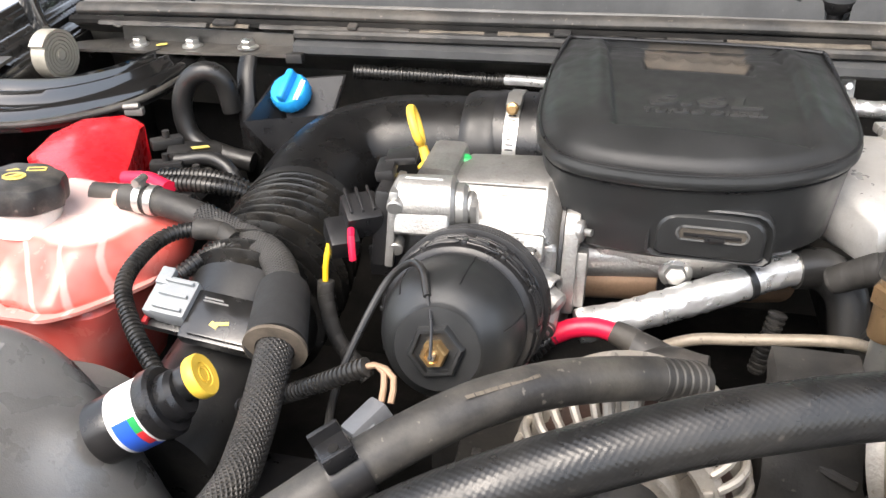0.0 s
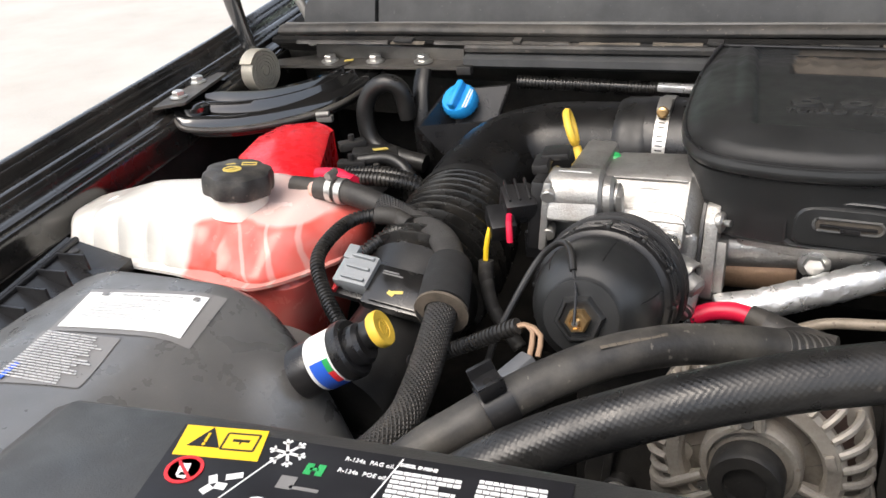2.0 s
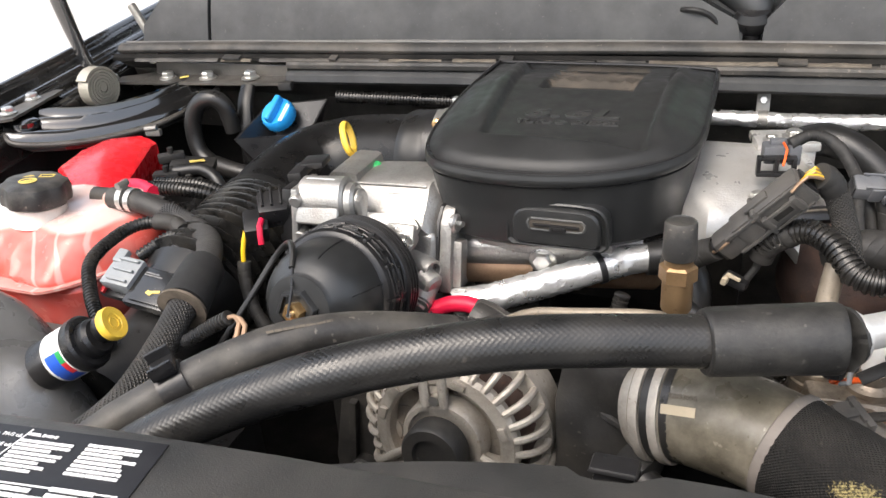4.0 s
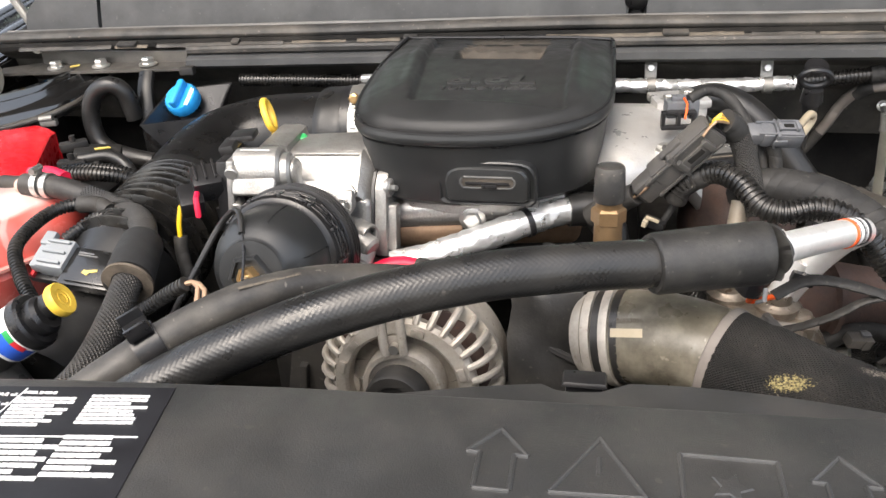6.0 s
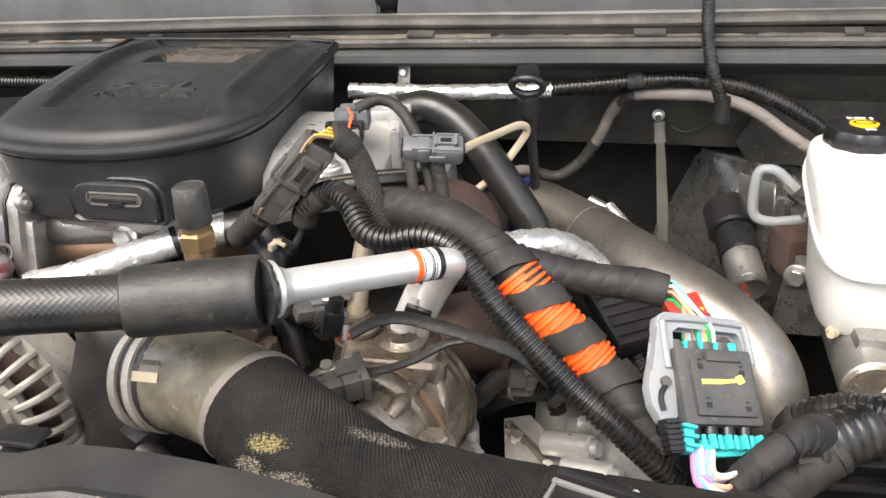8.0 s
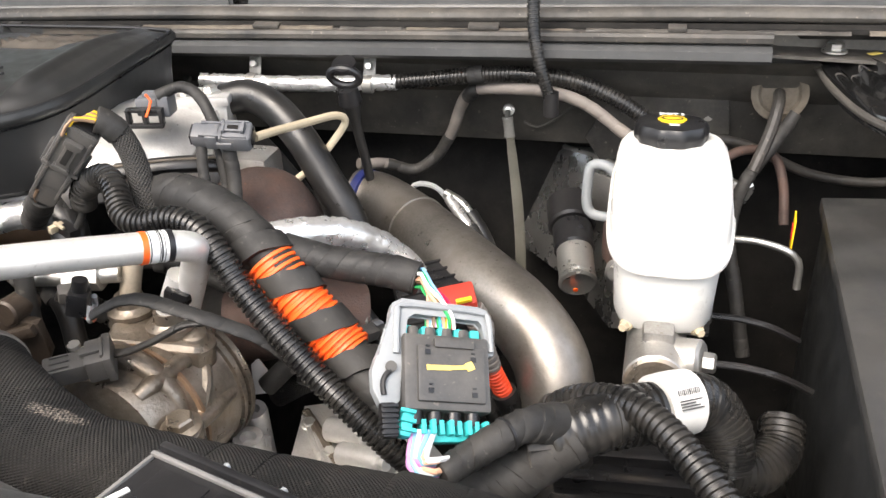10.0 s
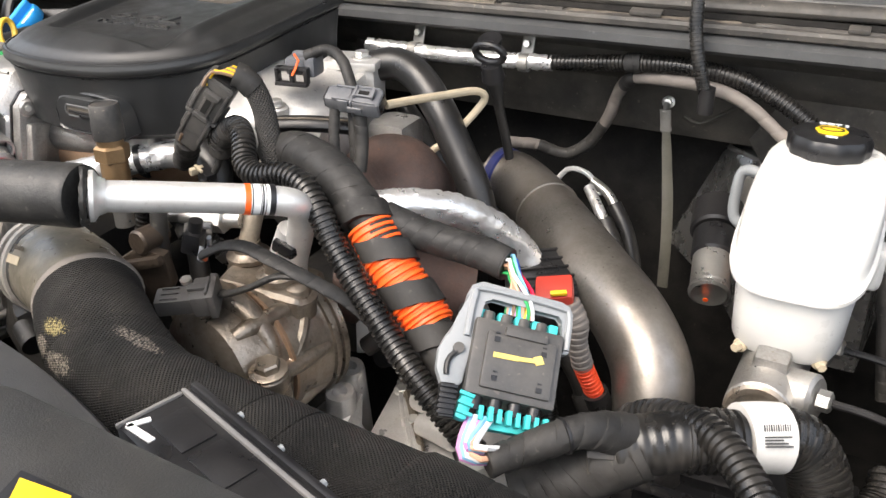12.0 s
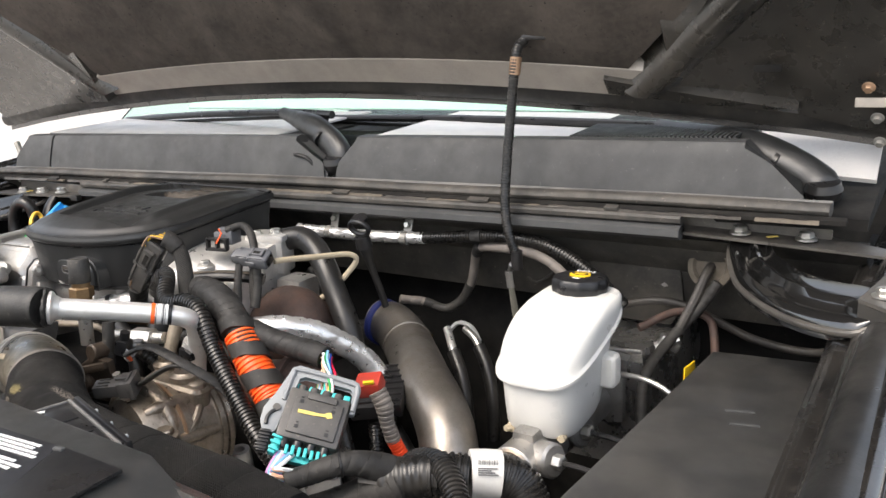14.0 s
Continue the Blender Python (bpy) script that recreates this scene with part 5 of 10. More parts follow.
def build_hinge(sign):
    """Hood hinge with its brace; sign -1 on the passenger side, 1 mirrored."""
    def P(x, y, z):
        return Vector((x, y, z)) if sign < 0 else Vector((2 * MID - x + 0.038, y + 0.03, z + 0.030))

    ob = thing("hinge_assembly", P(-0.65, 0.93, 1.26), "gloss black hood hinge arm with zinc bolts on the fender", "hinge", group="hood hinges")
    def arc(pts, n=26):
        dense, acc, par = smooth_path(pts, 0.01)
        out, k = [], 0
        for i in range(n):
            w = acc[-1] * i / (n - 1)
            while k < len(acc) - 2 and acc[k + 1] < w:
                k += 1
            out.append(dense[k].lerp(dense[k + 1], (w - acc[k]) / max(1e-9, acc[k + 1] - acc[k])))
        return out

    outer = arc([P(-0.722, 0.800, 1.292), P(-0.700, 0.788, 1.281), P(-0.652, 0.818, 1.272), P(-0.602, 0.866, 1.269), P(-0.556, 0.925, 1.273), P(-0.530, 0.985, 1.284), P(-0.518, 1.03, 1.296)])
    inner = arc([P(-0.728, 0.848, 1.296), P(-0.705, 0.862, 1.291), P(-0.668, 0.880, 1.287), P(-0.628, 0.908, 1.286), P(-0.592, 0.955, 1.289), P(-0.572, 1.00, 1.295), P(-0.562, 1.04, 1.302)])
    prof = ((-0.02, -0.016), (0.0, -0.004), (0.07, 0.003), (0.17, 0.005), (0.26, 0.001), (0.36, -0.007), (0.47, -0.008), (0.56, 0.000), (0.63, 0.007), (0.71, 0.006), (0.80, -0.003), (0.90, -0.007), (1.0, -0.004), (1.03, 0.008))
    secs = []
    for i, (a, b) in enumerate(zip(outer, inner)):
        k = smooth(i / 4) * smooth((25 - i) / 5)
        top = [a.lerp(b, u) + Vector((0, 0, h * k)) for u, h in prof]
        secs.append(top + [v - Vector((0, 0, 0.003)) for v in reversed(top)])
    part("arm", loft(secs), M_GLOSS, ob, angle=60)
    part("rolled_edge", tube([v - Vector((0, 0, 0.010)) for v in outer], 0.0045, 10, 0.008), M_BRACE, ob)
    part("pivot_boss", lathe([(0.020, -0.004), (0.020, 0.005), (0.013, 0.009), (0.0, 0.009)], axes(outer[2].lerp(inner[2], 0.5), Z), 24), M_GLOSS, ob)
    pl = [P(-0.758, 0.92, 1.303), P(-0.722, 0.925, 1.303), P(-0.700, 0.80, 1.300), P(-0.735, 0.775, 1.298)]
    part("mount_plate", loft([[q for q in pl], [q + Vector((0, 0, 0.004)) for q in pl]]), M_BRACE, ob)
    if sign > 0:
        part("mount_foot", loft([[v - Vector((0, 0, 0.06)) for v in pl], [v - Vector((0, 0, 0.0005)) for v in pl]]), M_DARK, ob)
    for b in (P(-0.738, 0.878, 1.306), P(-0.722, 0.815, 1.305)):
        part("bolt", hexbolt(b, Z, 0.0085, 0.009), M_STEEL, ob)
    brace = thing("brace_plate", P(-0.54, 1.03, 1.30), "dusty steel brace plate bolted along the cowl edge", "brace", group="brace plates")
    q = [P(-0.715, 1.045, 1.290), P(-0.715, 1.012, 1.290), P(-0.385, 0.998, 1.306), P(-0.385, 1.03, 1.307), P(-0.45, 1.052, 1.309), P(-0.62, 1.062, 1.300)]
    turn = [P(-0.64, 1.046, 1.300), P(-0.39, 1.032, 1.309), P(-0.39, 1.034, 1.326), P(-0.64, 1.048, 1.320)]
    part("rear_flange", loft([turn, [v + Vector((0, 0.003, 0)) for v in turn]]), M_BRACE, brace)
    part("plate", loft([[v for v in q], [v + Vector((0, 0, 0.0035)) for v in q]]), M_BRACE, brace)
    for b in (Vector((-0.608, 1.031, 1.2995)), Vector((-0.528, 1.025, 1.3045)), Vector((-0.447, 1.019, 1.3095))) if sign < 0 else (Vector((0.969, 1.055, 1.3355)), Vector((1.050, 1.062, 1.3325))):
        part("bolt", hexbolt(b, Z, 0.0095, 0.010), M_STEEL, brace)
    part("end_clip", rbox((0.022, 0.012, 0.012), pose(*P(-0.378, 1.004, 1.305), 0, -3), 0.002), M_DARK, brace)
    part("yellow_tag", rbox((0.014, 0.008, 0.0006), pose(*P(-0.572, 1.024, 1.3045), 0, -3, 30), 0), M_YPAINT, brace)
    if sign < 0:
        s = thing("hinge_spring", (-0.69, 0.97, 1.27), "pale spiral hinge spring standing on edge", "spring")
        m = axes((-0.692, 0.966, 1.299), (0.99, -0.12, 0.06))
        turns = [m @ Vector(((0.006 + 0.026 * a / 34) * math.cos(a), (0.006 + 0.026 * a / 34) * math.sin(a), 0)) for a in np.linspace(0, 34, 130)]
        bm = bmesh.new()
        dirn = m.to_3x3() @ Z
        rings = []
        for p in turns:
            out = (p - m.translation).normalized()
            rings.append([bm.verts.new(p + out * a + dirn * b) for a, b in ((-0.0019, -0.011), (0.0019, -0.011), (0.0019, 0.011), (-0.0019, 0.011))])
        skin(bm, rings)
        part("coil", bm, M_SPRING, s)
        part("hub", rod(m @ Vector((0, 0, -0.012)), m @ Vector((0, 0, 0.012)), 0.006, 14), M_SPRING, s)
        part("pivot", rod(m @ Vector((0.02, 0, -0.015)), m @ Vector((0.055, 0.0, -0.02)), 0.007, 12), M_STEEL, s)
        st = thing("hood_prop", (-0.705, 0.965, 1.31), "black steel hood arm rising behind the hinge spring", "arm")
        part("bar", tube([(-0.705, 0.978, 1.305), (-0.716, 0.972, 1.36), (-0.724, 0.965, 1.42), (-0.73, 0.955, 1.50)], [0.013, 0.013, 0.015, 0.016], 14, 0.01, flat=0.45, up=Y), M_GLOSS, st)
        part("link", tube([(-0.655, 1.06, 1.315), (-0.665, 1.08, 1.345), (-0.70, 1.09, 1.40)], 0.007, 10), M_PLATE, st)
        part("bolt", hexbolt((-0.672, 1.06, 1.335), (0.3, -1, 0.2), 0.008), M_STEEL, st)
        part("bolt", hexbolt((-0.650, 1.055, 1.325), (0.3, -1, 0.2), 0.007), M_STEEL, st)


def build_left_rear():
    a = thing("vent_hose", (-0.47, 0.93, 1.2), "black bent breather hose near the firewall", "hose")
    part("bend", tube([(-0.474, 0.925, 1.205), (-0.497, 0.93, 1.222), (-0.504, 0.935, 1.256), (-0.494, 0.938, 1.286), (-0.470, 0.94, 1.301), (-0.450, 0.945, 1.29), (-0.444, 0.95, 1.25)], 0.0125, 16, 0.007), M_RUBBER, a)
    part("lower_leg", tube([(-0.47, 0.925, 1.205), (-0.44, 0.92, 1.20), (-0.41, 0.92, 1.195)], 0.013, 14), M_RUBBER, a)
    b = thing("support_rod", (-0.43, 0.93, 1.1), "black painted support rod below the brace plate", "rod")
    part("rod", tube([(-0.434, 0.990, 1.306), (-0.432, 0.972, 1.285), (-0.426, 0.955, 1.25), (-0.420, 0.945, 1.20), (-0.416, 0.94, 1.13)], [0.012, 0.0125, 0.013, 0.013, 0.013], 12, 0.008, flat=0.55, up=Y), M_INTAKE, b)
    c = thing("washer_filler", (-0.36, 0.94, 1.2), "black washer filler funnel with a bright blue cap", "filler")
    rim = [Vector((-0.400, 0.885, 1.262)), Vector((-0.395, 0.975, 1.285)), Vector((-0.312, 1.005, 1.288)), Vector((-0.305, 0.93, 1.262))]
    foot = [Vector((-0.355, 0.900, 1.20)), Vector((-0.36, 0.94, 1.20)), Vector((-0.325, 0.95, 1.20)), Vector((-0.320, 0.91, 1.20))]
    inn = [v.lerp(Vector((-0.353, 0.945, 1.27)), 0.06) for v in rim]
    inf = [v + Vector((0, 0, 0.01)) for v in foot]
    part("funnel", loft([foot, rim, inn, inf]), M_BLACK, c)
    m = axes((-0.366, 0.960, 1.270), (-0.1, -0.60, 0.80))
    cap = part("cap", lathe([(0.0235, 0), (0.0245, 0.003), (0.0245, 0.014), (0.022, 0.018), (0.0, 0.018)], m, 40, 20, 0.02), M_BLUE, c, "bright blue ribbed cap")
    part("grip", rbox((0.010, 0.042, 0.015), m @ Matrix.Translation((0, 0, 0.023)), 0.004, 3), M_BLUE, cap)
    part("embossing", bars(m @ pose(0.016, 0, 0.0182, 0, 0, 90), 0.03, 0.008, 2, 31), M_WHITEL, cap)
    d = thing("firewall_conduit", (-0.15, 1.04, 1.28), "black corrugated wiring conduit along the firewall", "conduit")
    part("conduit", tube([(-0.31, 1.03, 1.284), (-0.22, 1.04, 1.282), (-0.12, 1.045, 1.281), (-0.03, 1.05, 1.282), (0.08, 1.05, 1.283)], 0.0095, 12, corr=(0.0046, 0.0014)), M_CORR, d)


build_airbox()
build_tank()
build_tank_hose()
build_fuse_box()
build_hinge(-1)
build_hinge(1)
build_left_rear()

# ---- centre: intake, throttle body, filter housing, hoses ----
def build_intake_tube():
    ob = thing("intake_tube", (-0.2, 0.8, 1.2), "smooth black intake tube with a ribbed bellows and rubber coupler", "intake tube")
    pts = [(-0.105, 0.885, 1.253), (-0.160, 0.893, 1.250), (-0.222, 0.895, 1.240), (-0.268, 0.868, 1.229), (-0.283, 0.808, 1.220), (-0.277, 0.735, 1.214)]
    part("elbow", tube(pts, [0.057, 0.057, 0.060, 0.062, 0.061, 0.058], 36, 0.01), M_INTAKE, ob)
    bel = [(-0.277, 0.738, 1.214), (-0.270, 0.690, 1.213), (-0.265, 0.640, 1.211), (-0.266, 0.580, 1.207)]
    part("bellows", tube(bel, [0.064, 0.068, 0.069, 0.068], 44, corr=(0.0142, 0.0130, 1)), M_BELLOWS, ob, "ribbed black rubber bellows")
    part("cuff", tube([(-0.265, 0.590, 1.207), (-0.266, 0.566, 1.200), (-0.268, 0.538, 1.184), (-0.278, 0.44, 1.165)], [0.062, 0.057, 0.048, 0.046], 32, 0.01), M_RUBBER, ob)
    part("end_ring", tube([(-0.278, 0.748, 1.2145), (-0.277, 0.736, 1.214)], 0.0640, 36), M_RUBBER, ob)
    part("coupler", tube([(-0.134, 0.885, 1.256), (-0.130, 0.885, 1.256), (-0.118, 0.885, 1.256), (-0.098, 0.885, 1.257), (-0.092, 0.885, 1.257)], [0.0585, 0.0615, 0.062, 0.062, 0.0585], 36, 0.006), M_RUBBER, ob, "black rubber coupler")
    part("sleeve", tube([(-0.10, 0.885, 1.262), (-0.02, 0.885, 1.262), (0.03, 0.88, 1.262)], 0.0585, 32, 0.01), M_BLACK, ob)
    for x in (-0.055, -0.042):
        part("rib_ring", lathe([(0.0585, -0.003), (0.0615, -0.003), (0.0615, 0.003), (0.0585, 0.003)], axes((x, 0.885, 1.262), X), 32), M_BLACK, ob)
    m = axes((-0.080, 0.885, 1.262), X)
    band = part("clamp_band", lathe([(0.0590, -0.007), (0.0602, -0.007), (0.0602, 0.007), (0.0590, 0.007)], m, 40), M_STEEL, ob, "bright steel worm-drive clamp")
    part("screw_housing", rbox((0.016, 0.022, 0.012), pose(-0.080, 0.862, 1.319, 22), 0.003), M_STEEL, band)
    part("clamp_screw", lathe([(0.006, 0), (0.0065, 0.002), (0.0065, 0.008), (0.004, 0.010)], axes((-0.080, 0.852, 1.317), (0, -1, 0.1)), 8), M_BRASS, band)
    slots = bmesh.new()
    for i in range(14):
        a = radians(98 + 5 * i)
        join(slots, rbox((0.008, 0.0015, 0.0006), Matrix.Translation((-0.080, 0.885 + 0.0603 * math.cos(a), 1.262 + 0.0603 * math.sin(a))) @ Euler((a - math.pi / 2, 0, 0)).to_matrix().to_4x4(), 0))
    part("band_slots", slots, M_DARK, band)
    hs = thing("heat_shield_strip", (-0.08, 0.93, 1.318), "bright foil heat shield strip above the intake coupler", "heat shield")
    part("strip", rbox((0.12, 0.012, 0.010), pose(-0.05, 0.985, 1.302), 0.003), M_FOIL, hs)
    part("upright", rbox((0.008, 0.010, 0.05), pose(0.015, 1.02, 1.305, 0, 12), 0.002), M_FOIL, hs)

    maf = thing("airflow_sensor", (-0.265, 0.51, 1.22), "black airflow sensor with a light grey plug on the intake tube", "sensor")
    mm = frame_of((-0.250, 0.518, 1.245), (0.056, -0.003, -0.004), (0.0, 0.033, 0.016))
    part("plate", rbox((0.066, 0.044, 0.012), mm, 0.003), M_BELLOWS, maf)
    part("raised_block", rbox((0.050, 0.036, 0.006), mm @ Matrix.Translation((0.0, -0.001, 0.006)), 0.002), M_BELLOWS, maf)
    part("chalk_mark", join(rbox((0.014, 0.003, 0.0006), mm @ pose(-0.002, -0.006, 0.0093, 0, 0, 15), 0), rbox((0.007, 0.004, 0.0006), mm @ pose(-0.006, -0.008, 0.0094, 0, 0, -20), 0)), M_YPAINT, maf, "yellow paint mark")
    part("screw", lathe([(0.0055, 0), (0.0055, 0.003), (0.003, 0.0045), (0, 0.0045)], mm @ Matrix.Translation((0.024, 0.013, 0.009)), 12), M_STEEL, maf)
    part("print", bars(mm @ pose(-0.012, 0.012, 0.0092), 0.022, 0.005, 2, 77), M_FILM, maf)
    plug = part("plug", join(rbox((0.030, 0.034, 0.018), mm @ pose(-0.047, 0.008, 0.002), 0.003), rbox((0.010, 0.038, 0.012), mm @ pose(-0.063, 0.010, 0.003), 0.002)), M_GREYCONN, maf, "light grey plug")
    part("plug_base", rbox((0.046, 0.040, 0.008), mm @ pose(-0.050, 0.006, -0.010), 0.002), M_BLACK, plug)
    for k in range(3):
        part("plug_rib", rbox((0.024, 0.003, 0.004), mm @ pose(-0.047, -0.004 + 0.012 * k, 0.0125), 0.001), M_GREYCONN, plug)
    part("red_tab", rbox((0.004, 0.008, 0.005), mm @ pose(-0.068, -0.010, -0.004), 0.001), M_REDL, plug)
    part("latch", rbox((0.012, 0.016, 0.008), mm @ pose(-0.062, 0.024, 0.008), 0.002), M_GREYCONN, maf)
    wl = thing("sensor_loom", (-0.30, 0.47, 1.2), "corrugated black sensor loom looping over the intake tube", "loom")
    part("conduit", tube([(-0.268, 0.452, 1.225), (-0.290, 0.470, 1.235), (-0.322, 0.500, 1.248), (-0.345, 0.535, 1.262), (-0.343, 0.590, 1.270), (-0.315, 0.612, 1.272), (-0.284, 0.606, 1.268), (-0.274, 0.585, 1.260), (-0.290, 0.565, 1.248)], 0.0072, 12, corr=(0.0042, 0.0012)), M_CORR, wl)
    part("conduit", tube([(-0.277, 0.603, 1.267), (-0.297, 0.597, 1.262), (-0.318, 0.57, 1.25)], 0.0072, 12, corr=(0.0042, 0.0012)), M_CORR, wl)
    part("tape_wrap", taped([(-0.320, 0.611, 1.272), (-0.300, 0.612, 1.272), (-0.282, 0.605, 1.268)], 0.0088, 12), M_TAPE, wl)


def build_throttle_body():
    ob = thing("throttle_body", (-0.06, 0.68, 1.18), "bright cast aluminium throttle body with a black actuator plug", "throttle body")
    secs = []
    for x, k, dz in ((-0.112, 0.80, -0.006), (-0.108, 0.95, -0.001), (-0.100, 1.0, 0.0), (-0.034, 1.0, 0.004), (-0.024, 0.99, 0.002), (-0.014, 0.93, -0.008), (-0.005, 0.82, -0.026), (0.000, 0.70, -0.045)):
        row = [(0.745, 1.298), (0.742, 1.309), (0.730, 1.313), (0.695, 1.3135), (0.680, 1.3125), (0.673, 1.309), (0.668, 1.302), (0.660, 1.292), (0.652, 1.286), (0.647, 1.276), (0.650, 1.205), (0.745, 1.195)]
        secs.append([Vector((x, 0.695 + (y - 0.695) * k, 1.258 + (z - 1.258) * (0.4 + 0.6 * k) + dz)) for y, z in row])
    part("housing", loft(secs), M_CAST, ob, "wedge-shaped cast cover", 28)
    part("lid_seam", tube([(-0.104, 0.6745, 1.3105), (-0.060, 0.672, 1.3135), (-0.026, 0.673, 1.3135)], 0.0015, 8), M_CAST, ob)
    drum = axes((-0.058, 0.667, 1.262), (-0.03, -1, 0.36)) @ Matrix.Scale(0.80, 4)
    part("drum", lathe([(0.054, -0.004), (0.054, 0.014), (0.052, 0.017), (0.047, 0.017), (0.046, 0.013), (0.040, 0.013), (0.039, 0.017), (0.036, 0.018), (0.034, 0.014), (0.0, 0.014)], drum, 44), M_CAST, ob, "round cast valve cover with raised rings")
    part("mount_flange", prism([(-0.090, -0.006), (-0.086, 0.007), (-0.012, 0.009), (-0.003, 0.007), (0.003, 0.000), (0.001, -0.008), (-0.006, -0.012), (-0.05, -0.010)], 0.009, frame_of((-0.022, 0.636, 1.286), (1, 0.0, -0.03), (0, 0.55, 0.83)), 0.0025), M_CAST, ob)
    part("flange_lug", join(prism([(-0.020, 0.016), (-0.016, -0.004), (-0.008, -0.012), (0.004, -0.012), (0.010, -0.004), (0.010, 0.016)], 0.010, frame_of((-0.030, 0.624, 1.277), X, (0, 0.35, 0.94)), 0.003), rod((-0.031, 0.630, 1.279), (-0.031, 0.616, 1.278), 0.0115, 20, chamfer=0.002)), M_CAST, ob)
    part("corner_pad", lathe([(0.0115, -0.006), (0.0115, 0.003), (0.009, 0.005), (0, 0.005)], axes((-0.018, 0.690, 1.306), (0.5, -0.5, 0.7)), 20), M_CAST, ob)
    part("stud", join(rod((0.002, 0.664, 1.281), (0.016, 0.658, 1.283), 0.0032, 10), hexbolt((0.002, 0.6645, 1.281), (1, -0.3, 0.1), 0.0065, 0.006)), M_STEEL, ob)
    # motor with its flat end cover, screwed to the front of the body
    part("motor", rod((-0.143, 0.630, 1.309), (-0.094, 0.634, 1.311), 0.0225, 36, chamfer=0.003), M_CAST, ob, "cast motor barrel")
    part("motor_face", rbox((0.046, 0.020, 0.036), pose(-0.119, 0.619, 1.306, -24, 0, 4), 0.004, 3), M_CAST, ob)
    part("motor_cap", join(rod((-0.096, 0.633, 1.309), (-0.084, 0.634, 1.3095), 0.0185, 28, chamfer=0.003), rod((-0.085, 0.634, 1.309), (-0.079, 0.634, 1.309), 0.0130, 24, chamfer=0.002)), M_CAST, ob)
    part("cap_ear", rbox((0.006, 0.012, 0.036), pose(-0.078, 0.628, 1.300, 12, 0, 0), 0.0025), M_CAST, ob)
    part("motor_lug", rbox((0.058, 0.046, 0.050), pose(-0.116, 0.655, 1.272, 0, 0, 6), 0.007, 3), M_CAST, ob)
    part("end_plate", rbox((0.007, 0.056, 0.066), pose(-0.1455, 0.632, 1.292, -6, 4, 6), 0.002), M_CAST, ob, "thin cast plate behind the socket")
    for z in (1.316, 1.278):
        part("screw_boss", rod((-0.141, 0.618, z + 0.002), (-0.139, 0.604, z - 0.001), 0.0065, 16, chamfer=0.001), M_CAST, ob)
    part("stamped_label", rbox((0.030, 0.0012, 0.016), pose(-0.122, 0.6092, 1.3015, -24, 0, 4), 0), M_ALTERN, ob)
    part("code_square", rbox((0.007, 0.0012, 0.007), pose(-0.1165, 0.6086, 1.3015, -24, 0, 4), 0), M_CAST, ob)
    part("chalk_line", rbox((0.030, 0.003, 0.0006), pose(-0.120, 0.628, 1.3326, -8, 0, 4), 0), M_WHITEL, ob)
    part("rear_block", loft([[Vector((x0, 0.676, z0)), Vector((x1, 0.676, z0)), Vector((x1, 0.742, z0)), Vector((x0, 0.742, z0))] for x0, x1, z0 in ((-0.150, -0.100, 1.24), (-0.146, -0.102, 1.298), (-0.136, -0.106, 1.318), (-0.131, -0.110, 1.320))]), M_CAST, ob)
    flange = [(0.640, 1.212), (0.642, 1.240), (0.654, 1.284), (0.668, 1.296), (0.690, 1.296), (0.725, 1.270), (0.735, 1.225), (0.725, 1.200), (0.665, 1.196)]
    part("gasket", prism([(0.690 + (a - 0.690) * 1.01, 1.245 + (b - 1.245) * 1.01) for a, b in flange], 0.003, Matrix.Translation((-0.010, 0, 0)) @ frame_of((0, 0, 0), Y, Z)), M_BLACK, ob, "thin black gasket")
    part("side_flange", join(prism(flange, 0.013, Matrix.Translation((-0.007, 0, 0)) @ frame_of((0, 0, 0), Y, Z), 0.003), rod((0.002, 0.664, 1.281), (0.010, 0.662, 1.281), 0.010, 18, chamfer=0.002), rod((0.002, 0.705, 1.220), (0.016, 0.703, 1.220), 0.013, 18, chamfer=0.002),
                             rbox((0.014, 0.020, 0.05), pose(0.008, 0.66, 1.238, -14, 0, 0), 0.004)), M_CAST, ob)
    part("outlet_block", rbox((0.052, 0.055, 0.080), pose(-0.034, 0.668, 1.230, -12, 0, -6), 0.010, 3), M_CAST, ob)
    part("hose_stub", lathe([(0.0125, -0.030), (0.0125, 0.0), (0.0118, 0.0015), (0.0095, 0.0015), (0.009, 0.0), (0.009, -0.012), (0.0, -0.012)], axes((-0.010, 0.632, 1.240), (0.88, -0.45, -0.12)), 24), M_CAST, ob)
    part("boss", rod((-0.014, 0.640, 1.228), (-0.016, 0.608, 1.215), 0.0115, 18, chamfer=0.002), M_CAST, ob)
    part("lower_lobe", rod((-0.022, 0.630, 1.236), (-0.004, 0.622, 1.228), 0.0125, 20, chamfer=0.003), M_CAST, ob)
    part("bolt", hexbolt((-0.031, 0.6155, 1.278), (0, -1, -0.1), 0.0072, 0.006), M_STEEL, ob)
    part("bolt", hexbolt((-0.016, 0.607, 1.215), (-0.05, -1, -0.35), 0.0072, 0.006), M_STEEL, ob)
    part("green_plug", lathe([(0.006, 0), (0.006, 0.004), (0.004, 0.006), (0, 0.006)], axes((-0.104, 0.722, 1.309), (0, -0.2, 1)), 16), M_GREENL, ob)
